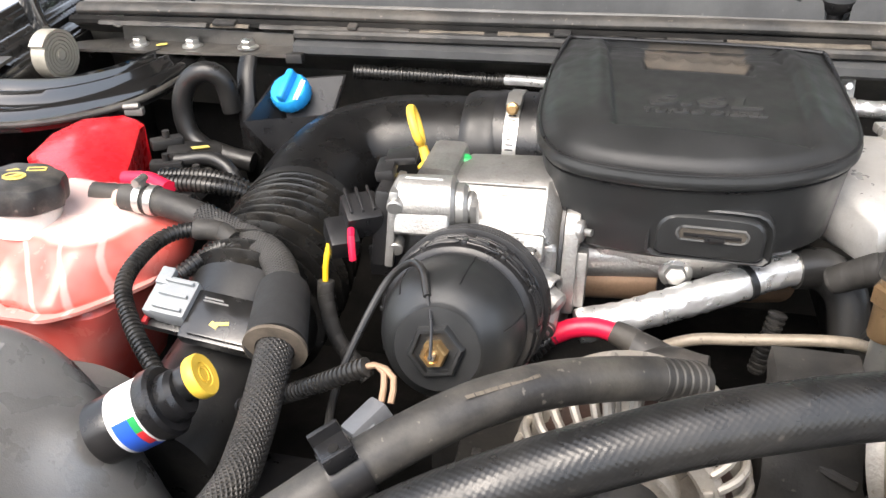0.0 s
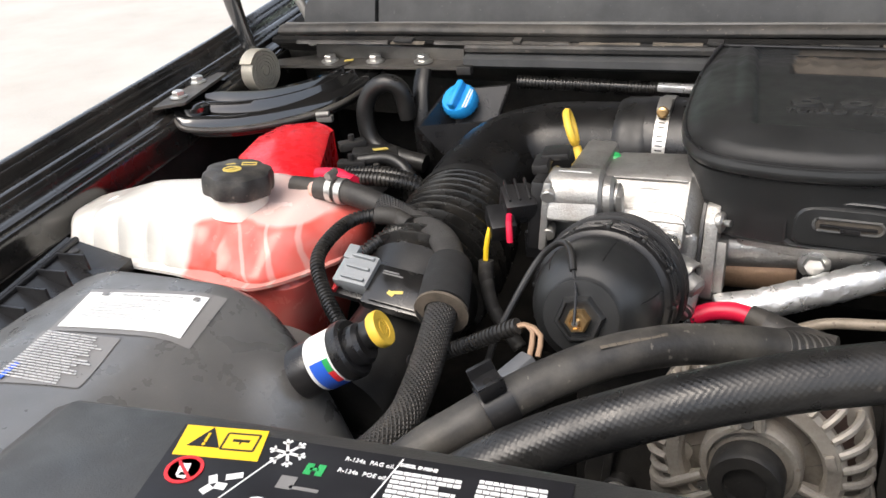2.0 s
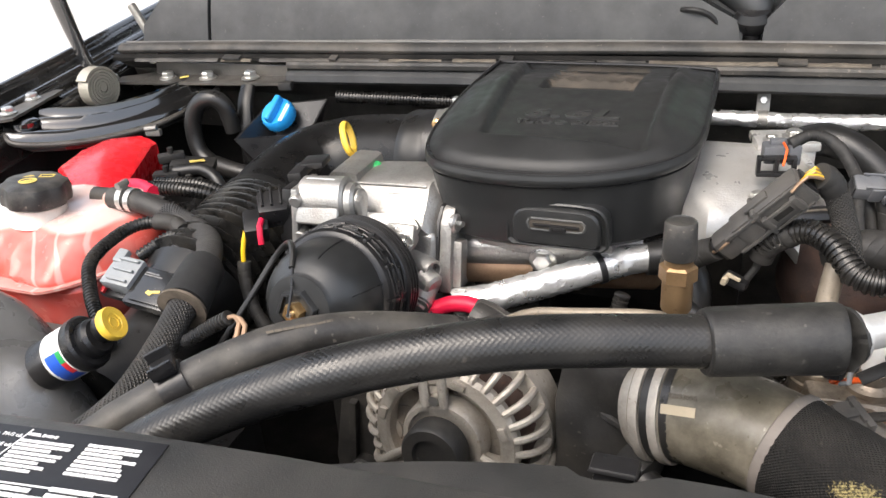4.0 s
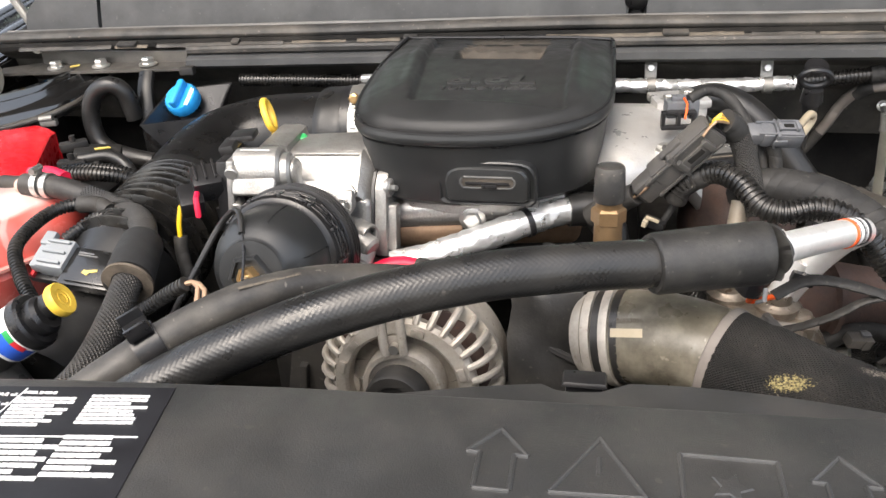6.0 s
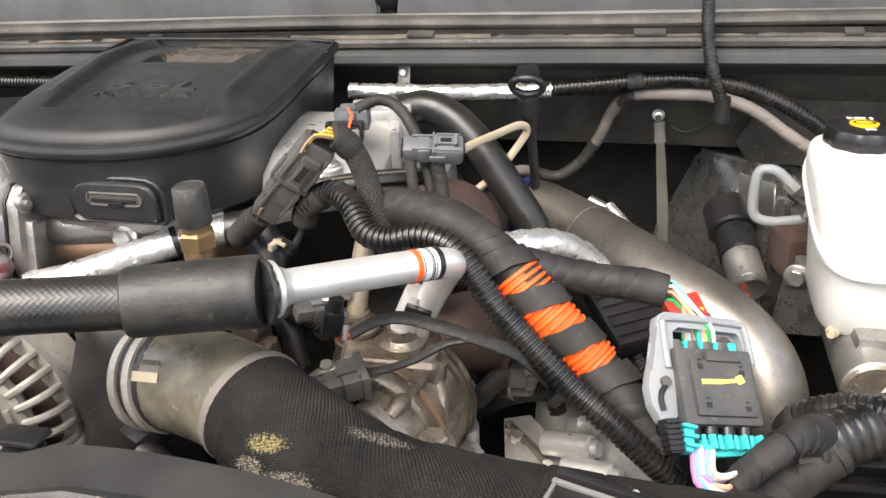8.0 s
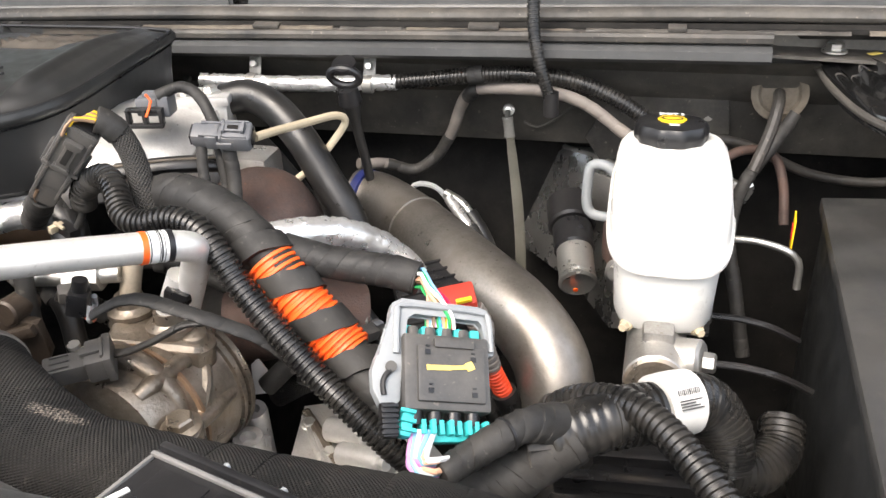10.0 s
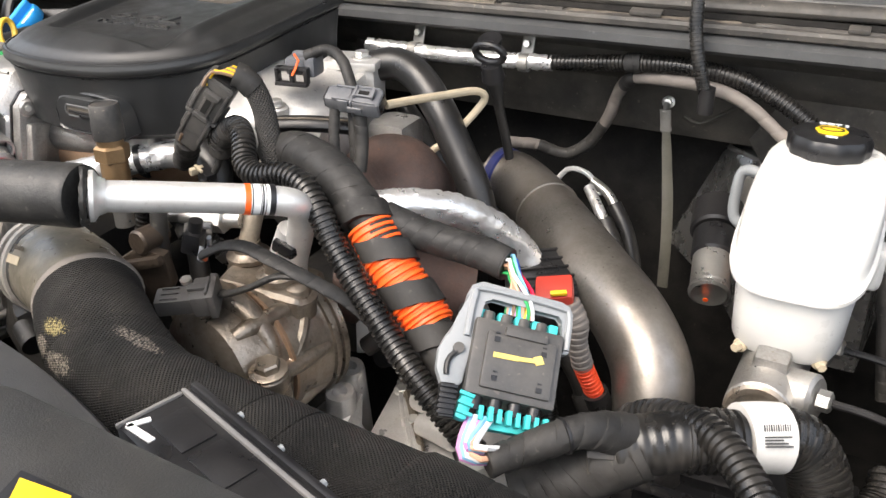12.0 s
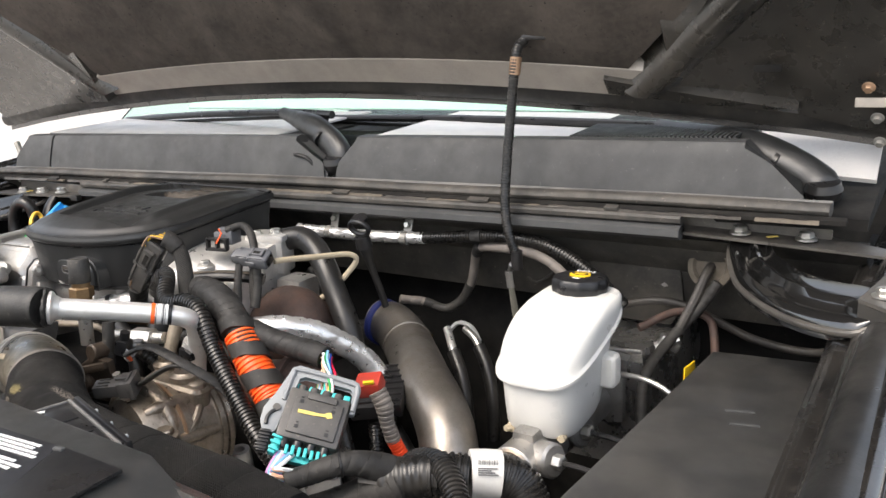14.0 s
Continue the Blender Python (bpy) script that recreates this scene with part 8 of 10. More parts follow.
    part("paint_mark", join(rbox((0.018, 0.0040, 0.0006), m @ pose(-0.006, 0.0, 0.0064, 0, 0, 2), 0), rbox((0.016, 0.0032, 0.0006), m @ pose(0.009, 0.001, 0.0065, 0, 0, 6), 0), rbox((0.006, 0.0065, 0.0006), m @ pose(0.017, 0.0025, 0.0066, 0, 0, 25), 0)), M_YPAINT, e, "yellow paint mark")
    for k, (x, y) in enumerate(((-0.014, 0.014), (0.020, 0.010), (-0.012, -0.016), (0.020, -0.018))):
        part("moulded_mark", join(rbox((0.004, 0.004, 0.0005), m @ pose(x, y - 0.002, 0.0064), 0), rbox((0.003, 0.0012, 0.0005), m @ pose(x, y + 0.003, 0.0064), 0)), M_BLACK, e)
    for k in range(4):
        part("wire_seal", rod(m @ Vector((-0.020 + 0.014 * k, -0.026, -0.004)), m @ Vector((-0.020 + 0.014 * k, -0.041, -0.006)), 0.0055, 14), M_BLACK, e)
        part("upper_seal", rod(m @ Vector((-0.020 + 0.013 * k, 0.024, -0.008)), m @ Vector((-0.020 + 0.013 * k, 0.036, -0.010)), 0.0052, 14), M_MIDCONN, e)
    lock = part("lock", rbox((0.052, 0.008, 0.010), m @ pose(0.008, -0.049, -0.012, 0, 0, 3), 0.002), M_CYAN, e, "turquoise locking comb")
    for k in range(8):
        part("tooth", rbox((0.0035, 0.011, 0.011), m @ pose(-0.015 + 0.0065 * k, -0.0435, -0.006 + 0.002 * (k % 2), 0, 0, 3), 0.001), M_CYAN, lock)
    slide = part("lock_slide", rbox((0.009, 0.024, 0.012), m @ pose(-0.027, -0.040, -0.006, 0, 0, -10), 0.003), M_CYAN, e, "turquoise slide")
    for k in range(3):
        part("slide_rib", rbox((0.011, 0.003, 0.004), m @ pose(-0.027, -0.047 + 0.007 * k, 0.001, 0, 0, -10), 0.001), M_CYAN, slide)
    for k in range(5):
        part("upper_lock", rbox((0.007, 0.008, 0.010), m @ pose(-0.022 + 0.0125 * k, 0.034, -0.012), 0.0015), M_CYAN, e)
    bar = [(-0.038, 0.046), (-0.036, 0.054), (-0.029, 0.0585), (0.030, 0.0570), (0.037, 0.0545), (0.040, 0.048), (0.0405, 0.016), (0.0345, 0.014), (0.0335, 0.042), (0.030, 0.046), (-0.020, 0.0475), (-0.0265, 0.043),
           (-0.0285, 0.012), (-0.031, -0.024), (-0.037, -0.032), (-0.045, -0.029), (-0.0505, -0.017), (-0.0515, -0.002), (-0.048, 0.010), (-0.0415, 0.022), (-0.0385, 0.034)]
    part("lever", prism(bar, 0.009, m @ Matrix.Translation((0, 0, -0.012)), 0.0016), M_GREYCONN, e, "light grey locking lever")
    part("lever_rail", tube([m @ Vector(q) for q in ((-0.034, 0.012, -0.002), (-0.033, 0.044, -0.002), (-0.027, 0.0525, -0.002), (0.028, 0.0515, -0.002), (0.0365, 0.046, -0.002), (0.0375, 0.018, -0.002))], 0.0026, 8, 0.004), M_GREYCONN, e)
    part("pivot_slot", tube([m @ Vector(q) for q in ((-0.0385, -0.002, -0.0022), (-0.0425, -0.007, -0.0022), (-0.0440, -0.014, -0.0022), (-0.0430, -0.021, -0.0022))], 0.0022, 8, 0.003), M_BLACK, e)
    part("pivot_pin", rod(m @ Vector((-0.038, 0.001, -0.006)), m @ Vector((-0.038, 0.001, -0.0005)), 0.0042, 14), M_MIDCONN, e)
    grip = part("grip", rbox((0.011, 0.026, 0.008), m @ pose(-0.040, -0.040, -0.003, 0, 0, 5), 0.002), M_BLACK, e)
    for k in range(6):
        part("grip_rib", rbox((0.012, 0.0025, 0.010), m @ pose(-0.040, -0.030 - 0.004 * k, -0.002, 0, 0, 5), 0.0008), M_BLACK, grip)
    for i, col in enumerate((M_LILAC, M_SKY, M_WHITEL, M_TANW, M_LILAC, M_SKY, M_TANW, M_WHITEL)):
        a = m @ Vector((-0.022 + 0.0022 * i, -0.046, -0.006 + 0.001 * (i % 3)))
        bpt = Vector((0.638 + 0.003 * (i % 4), 0.494 + 0.003 * (i // 4), 1.172 + 0.002 * i))
        part("wire", tube([a, a.lerp(bpt, 0.5) + Vector((-0.004, -0.008, -0.004)), bpt, (0.660, 0.512 + 0.001 * i, 1.166 + 0.001 * i)], 0.0022, 6), col, e)
    part("backing", rbox((0.056, 0.056, 0.030), m @ Matrix.Translation((0.004, -0.004, -0.043)), 0.005), M_DEEP, e)
    r = thing("red_connector", (0.625, 0.685, 1.15), "brick red connector with a grey boot and orange conduit", "connector")
    part("body", rbox((0.032, 0.026, 0.020), pose(0.624, 0.686, 1.199, 20, -8, 20), 0.003), M_REDCONN, r)
    part("latch", rbox((0.014, 0.004, 0.004), pose(0.632, 0.6735, 1.2085, 20, -8, 20), 0.001), M_YELLOWL, r)
    part("boot", tube([(0.636, 0.684, 1.194), (0.645, 0.684, 1.177), (0.648, 0.684, 1.155), (0.653, 0.688, 1.130)], [0.0115, 0.0115, 0.0092, 0.0098], 16, 0.003, corr=(0.006, 0.0008)), M_GREYHOSE, r, "dusty grey rubber boot")
    part("conduit", tube([(0.652, 0.687, 1.134), (0.656, 0.691, 1.120), (0.664, 0.697, 1.096)], 0.0092, 14, corr=(0.0042, 0.0012)), M_REDOR, r, "orange corrugated conduit")
    part("lower_sheath", tube([(0.663, 0.696, 1.100), (0.672, 0.703, 1.07), (0.68, 0.71, 1.03)], 0.012, 14), M_RUBBER, r)
    g = thing("cover_mesh", (0.55, 0.75, 1.1), "black ribbed plastic cover below the charge pipe", "cover")
    part("cover", rbox((0.07, 0.10, 0.02), pose(0.580, 0.765, 1.150, 10, -6, 25), 0.004), M_BLACK, g)
    for k in range(7):
        part("rib", rbox((0.064, 0.003, 0.004), pose(0.580, 0.765, 1.161, 10, -6, 25) @ pose(0, -0.042 + 0.014 * k, 0), 0.001), M_BLACK, g)
    # small connectors near the manifold
    p2 = thing("injector_plug", (0.303, 0.77, 1.33), "light grey plug with an orange wire on the manifold", "connector")
    part("housing", join(rbox((0.022, 0.020, 0.018), pose(0.297, 0.780, 1.334, 0, 0, 10), 0.003), rbox((0.012, 0.024, 0.021), pose(0.314, 0.783, 1.335, 0, 0, 10), 0.003), rbox((0.016, 0.010, 0.006), pose(0.300, 0.781, 1.345, 0, 0, 10), 0.002)), M_SLATE, p2)
    part("clip", join(rbox((0.036, 0.008, 0.004), pose(0.300, 0.765, 1.334, 0, 0, 10), 0.001), rbox((0.036, 0.008, 0.004), pose(0.300, 0.762, 1.319, 0, 0, 10), 0.001), *[rbox((0.004, 0.008, 0.016), pose(0.284 + 0.016 * k, 0.761 + 0.0028 * k, 1.327, 0, 0, 10), 0.001) for k in range(3)]), M_BLACK, p2)
    part("wire", tube([(0.304, 0.765, 1.350), (0.308, 0.766, 1.343), (0.306, 0.756, 1.330)], 0.0013, 6), M_ORANGE, p2)
    part("loom", taped([(0.310, 0.775, 1.345), (0.330, 0.785, 1.352), (0.352, 0.780, 1.345), (0.372, 0.765, 1.320), (0.385, 0.745, 1.295), (0.392, 0.735, 1.262)], 0.0056, 12), M_TAPE, p2)
    p3, _ = multi_plug("sensor_connector", (0.366, 0.733, 1.324), (0.420, 0.745, 1.320), "mid grey two-part sensor connector", M_SLATE, 0.024, 0.018, (0.1, -0.5, 1))
    part("loom", taped([(0.372, 0.735, 1.315), (0.375, 0.725, 1.290), (0.382, 0.715, 1.262)], 0.0050, 10), M_TAPE, p3)
    part("loom_stub", taped([(0.395, 0.742, 1.308), (0.400, 0.735, 1.28), (0.402, 0.725, 1.255)], 0.0068, 10), M_TAPE, p3)
    wl = thing("beige_wire_loop", (0.44, 0.84, 1.25), "beige taped wire looping up from the sensor connector", "wire")
    part("loop", tube([(0.416, 0.757, 1.315), (0.425, 0.785, 1.312), (0.440, 0.830, 1.306), (0.454, 0.868, 1.301), (0.461, 0.880, 1.294), (0.457, 0.880, 1.282), (0.432, 0.864, 1.250), (0.406, 0.851, 1.228)], 0.0042, 10, 0.005), M_BEIGE, wl)
    part("tail", tube([(0.407, 0.852, 1.229), (0.404, 0.852, 1.215), (0.404, 0.852, 1.19)], 0.003, 8), M_STEEL, wl)
    sm = thing("small_clip_plug", (0.27, 0.63, 1.26), "small tan and black plug hanging by the pressure pipe", "connector")
    part("plug", rbox((0.022, 0.012, 0.009), pose(0.276, 0.648, 1.260, 0, 12, -20), 0.002), M_BLACK, sm)
    part("clip", join(rbox((0.005, 0.014, 0.007), pose(0.268, 0.644, 1.263, 0, 12, -20), 0.001), rbox((0.013, 0.003, 0.003), pose(0.274, 0.641, 1.267, 0, 12, -20), 0.0008)), M_BEIGE, sm, "tan plastic clip")
    part("wire", taped([(0.285, 0.650, 1.262), (0.292, 0.652, 1.275), (0.294, 0.654, 1.290)], 0.003, 8), M_TAPE, sm)


def build_pipes_right():
    ob = thing("charge_pipe", (0.62, 0.8, 1.1), "heat stained steel charge pipe with a blue silicone collar", "pipe")
    pts = [(0.438, 0.955, 1.168), (0.470, 0.950, 1.165), (0.515, 0.918, 1.158), (0.565, 0.868, 1.155), (0.620, 0.812, 1.150), (0.668, 0.770, 1.138), (0.700, 0.738, 1.115), (0.712, 0.715, 1.080), (0.715, 0.70, 1.02), (0.715, 0.69, 0.95)]
    part("pipe", tube(pts, [0.034, 0.036, 0.037, 0.037, 0.037, 0.037, 0.037, 0.037, 0.037, 0.037], 36, 0.008), M_DOWN, ob)
    part("weld", lathe([(0.0365, -0.002), (0.0385, -0.001), (0.0385, 0.001), (0.0365, 0.002)], axes((0.528, 0.906, 1.157), (0.05, -0.05, -0.003)), 36), M_DOWN, ob)
    part("collar", lathe([(0.035, -0.0055), (0.0372, -0.0045), (0.0372, 0.0045), (0.035, 0.0055)], axes((0.450, 0.953, 1.167), (1, -0.25, -0.08)), 32), M_NAVY, ob, "dark blue silicone collar")
    bl = thing("breather_pipe", (0.42, 0.85, 1.25), "thick black rubber breather pipe curving down behind the manifold", "hose")
    part("pipe", tube([(0.322, 0.88, 1.308), (0.350, 0.888, 1.312), (0.382, 0.880, 1.302), (0.415, 0.865, 1.275), (0.445, 0.850, 1.238), (0.470, 0.838, 1.205), (0.485, 0.83, 1.17)], 0.0178, 20, 0.007), M_RUBBER, bl)
    part("second_pipe", tube([(0.33, 0.93, 1.245), (0.36, 0.915, 1.225), (0.395, 0.905, 1.185), (0.41, 0.90, 1.14)], 0.012, 16), M_RUBBER, bl)
    fo = thing("foil_coolant_pipe", (0.5, 0.74, 1.2), "foil wrapped pipe passing under the main harness", "pipe")
    part("foil", crinkled(tube([(0.43, 0.665, 1.245), (0.467, 0.690, 1.248), (0.500, 0.722, 1.238), (0.525, 0.757, 1.212), (0.545, 0.785, 1.178), (0.565, 0.795, 1.14)], 0.0155, 22, 0.0045), 0.0018, 144), M_FOIL, fo)
    fb = thing("brake_hose", (0.56, 1.0, 1.1), "black hydraulic hoses with zinc fittings beside the charge pipe", "hose")
    part("fitting", tube([(0.520, 1.085, 1.122), (0.545, 1.073, 1.114), (0.562, 1.062, 1.098)], 0.0065, 12), M_STEEL, fb)
    part("hose", tube([(0.556, 1.066, 1.104), (0.580, 1.05, 1.075), (0.60, 1.03, 1.03), (0.61, 1.01, 0.97)], 0.0105, 14), M_RUBBER, fb)
    part("fitting", tube([(0.548, 0.985, 1.160), (0.573, 0.957, 1.145), (0.585, 0.945, 1.135)], 0.0065, 12), M_FOIL, fb)
    part("hose", tube([(0.580, 0.95, 1.14), (0.605, 0.93, 1.11), (0.625, 0.91, 1.06), (0.63, 0.90, 1.0)], 0.010, 14), M_RUBBER, fb)
    part("white_tube", tube([(0.445, 1.155, 1.085), (0.460, 1.16, 1.100), (0.490, 1.155, 1.098), (0.515, 1.14, 1.08)], 0.004, 8), M_WHITEP, fb)

    sp = thing("heat_shielded_tube", (0.35, 1.03, 1.29), "foil covered tube clipped along the firewall", "tube")
    part("foil", crinkled(tube([(0.215, 1.030, 1.283), (0.30, 1.036, 1.281), (0.38, 1.042, 1.281), (0.47, 1.050, 1.284)], 0.0095, 22, 0.0045), 0.0018, 153), M_FOIL, sp)
    for x, y in ((0.282, 1.066), (0.434, 1.071)):
        c = part("clip", join(rbox((0.016, 0.003, 0.036), pose(x, y - 0.012, 1.300, -20), 0.001), lathe([(0.0096, -0.006), (0.0112, -0.006), (0.0112, 0.006), (0.0096, 0.006)], axes((x + 0.001, 1.036 + 0.06 * (x - 0.282), 1.2815), X), 18)), M_PLATE, sp, "zinc tube clip")
        part("clip_bolt", hexbolt((x, y - 0.016, 1.302), (0, -1, 0.35), 0.005, 0.004, False), M_STEEL, c)
    cc = thing("firewall_loom", (0.65, 1.05, 1.29), "black corrugated loom along the driver side firewall", "loom")
    part("conduit", tube([(0.465, 1.050, 1.284), (0.52, 1.052, 1.290), (0.575, 1.050, 1.297), (0.63, 1.048, 1.300), (0.69, 1.046, 1.294), (0.74, 1.042, 1.275), (0.785, 1.036, 1.248), (0.82, 1.03, 1.22)], 0.0098, 14, corr=(0.0048, 0.0015)), M_CORR, cc)
    part("tape_band", taped([(0.562, 1.050, 1.2955), (0.580, 1.050, 1.2978)], 0.0112, 16), M_TAPE, cc)
    gc = thing("grey_vacuum_hose", (0.6, 1.05, 1.25), "dusty grey vacuum hose wandering over the firewall", "hose")
    part("hose", tube([(0.410, 1.055, 1.170), (0.440, 1.085, 1.160), (0.475, 1.100, 1.148), (0.505, 1.106, 1.168), (0.528, 1.100, 1.205), (0.545, 1.085, 1.248), (0.566, 1.062, 1.274), (0.610, 1.052, 1.281), (0.660, 1.045, 1.281), (0.705, 1.035, 1.270), (0.755, 1.02, 1.240), (0.80, 1.01, 1.215)], 0.0072, 14, 0.007, wrap=(0.02, 0.0004)), M_GREYHOSE, gc)
    part("taped_length", taped([(0.440, 1.085, 1.160), (0.475, 1.100, 1.148), (0.505, 1.106, 1.168), (0.524, 1.101, 1.198)], 0.0076, 14), M_TAPE, gc)
    part("tape_band", taped([(0.556, 1.072, 1.262), (0.566, 1.062, 1.274), (0.572, 1.060, 1.2765)], 0.0088, 14), M_TAPE, gc)
    es = thing("ground_strap", (0.61, 1.09, 1.15), "braided tinned ground strap hanging from a firewall stud", "strap")
    part("stud", join(hexbolt((0.602, 1.106, 1.236), (0, -1, 0.3), 0.0055, 0.006), rod((0.602, 1.10, 1.236), (0.603, 1.088, 1.228), 0.0035, 12)), M_STEEL, es)
    part("lug", tube([(0.603, 1.090, 1.232), (0.605, 1.090, 1.215), (0.606, 1.091, 1.205)], [0.007, 0.0065, 0.0075], 12, flat=0.5, up=Y), M_PLATE, es)
    part("braid", tube([(0.606, 1.091, 1.208), (0.610, 1.094, 1.17), (0.616, 1.098, 1.11), (0.620, 1.10, 1.05), (0.622, 1.10, 0.98)], [0.0050, 0.0062, 0.0072, 0.0072, 0.0072], 14, 0.006, flat=0.35, up=Y), M_STRAP, es)
    d = thing("transmission_dipstick", (0.46, 0.92, 1.2), "black ring-handled transmission dipstick in its tube", "dipstick")
    rp = [Vector((0.4595 + 0.0165 * math.cos(a), 0.895 - 0.005 * math.sin(a), 1.335 + 0.0105 * math.sin(a))) for a in np.linspace(0, 2 * math.pi, 22)]
    part("ring", tube(rp, 0.0042, 10, 0.004), M_BLACK, d)
    part("tag", lathe([(0.013, 0), (0.013, 0.004), (0, 0.004)], axes((0.4595, 0.897, 1.346), (0, -0.5, 1)), 18), M_BLACK, d)
    part("neck", tube([(0.460, 0.898, 1.322), (0.461, 0.903, 1.305)], [0.011, 0.013], 16), M_BLACK, d)
    part("tube", tube([(0.461, 0.903, 1.306), (0.462, 0.915, 1.27), (0.463, 0.935, 1.22), (0.463, 0.955, 1.16)], [0.0100, 0.0055, 0.0055, 0.0055], 14, 0.008), M_DARK, d)


def build_radiator_hose():
    ob = thing("charge_air_hose", (0.28, 0.45, 1.15), "weathered rubber charge air boot with clamps and a woven sleeve", "hose")
    part("neck", tube([(0.219, 0.496, 1.222), (0.223, 0.4945, 1.2235), (0.240, 0.489, 1.230)], [0.034, 0.0368, 0.0370], 32, 0.004), M_ALTERN, ob, "oxidised aluminium neck")
    part("neck_lug", join(rbox((0.030, 0.03, 0.024), pose(0.222, 0.472, 1.186, 10, 0, -30), 0.008), rod((0.225, 0.46, 1.180), (0.245, 0.452, 1.172), 0.012, 20)), M_DARK, ob)
    part("boot", tube([(0.224, 0.493, 1.2255), (0.250, 0.486, 1.232), (0.275, 0.478, 1.2355), (0.302, 0.468, 1.2365), (0.330, 0.455, 1.235)], [0.0385, 0.0393, 0.0400, 0.0398, 0.0390], 36, 0.005), M_RUBBOOT, ob, "brown stained rubber boot")
    dd = Vector((0.052, -0.014, 0.012)).normalized()
    for s in (-0.002, 0.013):
        p = Vector((0.231, 0.4915, 1.2275)) + dd * s
        c = part("clamp", lathe([(0.0385, -0.004), (0.0420, -0.0035), (0.0425, 0.0), (0.0420, 0.0035), (0.0385, 0.004)], axes(p, dd), 40), M_ALTERN, ob, "round spring steel clamp")
        for k in (-0.3, 0.25):
            part("ear", rbox((0.007, 0.004, 0.014), axes(p, dd) @ Matrix.Rotation(radians(-65) + k, 4, "Z") @ pose(0.047, 0, 0, 0, 90, 0), 0.001), M_ALTERN, c)
    for s in (0.0055, 0.021):
        p = Vector((0.231, 0.4915, 1.2275)) + dd * s
        part("groove", lathe([(0.0386, -0.0035), (0.0398, -0.003), (0.0398, 0.003), (0.0386, 0.0035)], axes(p, dd), 40), M_RUBBER, ob)
    # printed part number on the boot
    q = Vector((-0.35, -0.72, 0.55)).normalized()
    q = (q - dd * q.dot(dd)).normalized()
    part("paper_tag", rbox((0.026, 0.007, 0.0006), frame_of(Vector((0.262, 0.4825, 1.2335)) + q * 0.0408, dd.cross(q), dd) @ pose(0, 0, 0, 0, 0, 90) , 0), M_BEIGE, ob, "small yellowed paper tag")
    part("part_number", words("22853056", 0.0055, frame_of(Vector((0.264, 0.4820, 1.2340)) + q * 0.0400 + dd.cross(q) * 0.010 * (1 if dd.cross(q).z > 0 else -1), dd, dd.cross(q) * (1 if dd.cross(q).z > 0 else -1)), 0.0003), M_TAN, ob)
    sl = [(0.322, 0.4585, 1.2358), (0.352, 0.4385, 1.232), (0.387, 0.420, 1.226), (0.432, 0.405, 1.218), (0.487, 0.404, 1.211), (0.545, 0.407, 1.207), (0.605, 0.410, 1.204), (0.665, 0.416, 1.197), (0.73, 0.42, 1.185)]
    part("woven_sleeve", tube(sl, [0.0400, 0.0412, 0.0422, 0.0418, 0.0385, 0.0372, 0.0355, 0.034, 0.033], 40, 0.005, wrap=(0.035, 0.0012)), M_SLEEVE, ob, "black woven heat sleeve with stains")
    part("sleeve_edge", lathe([(0.0400, -0.004), (0.0418, -0.003), (0.0424, 0.001), (0.0416, 0.004), (0.0400, 0.005)], axes((0.3235, 0.4578, 1.2356), (0.030, -0.018, -0.003)), 36), M_GREYHOSE, ob, "frayed grey sleeve edge")


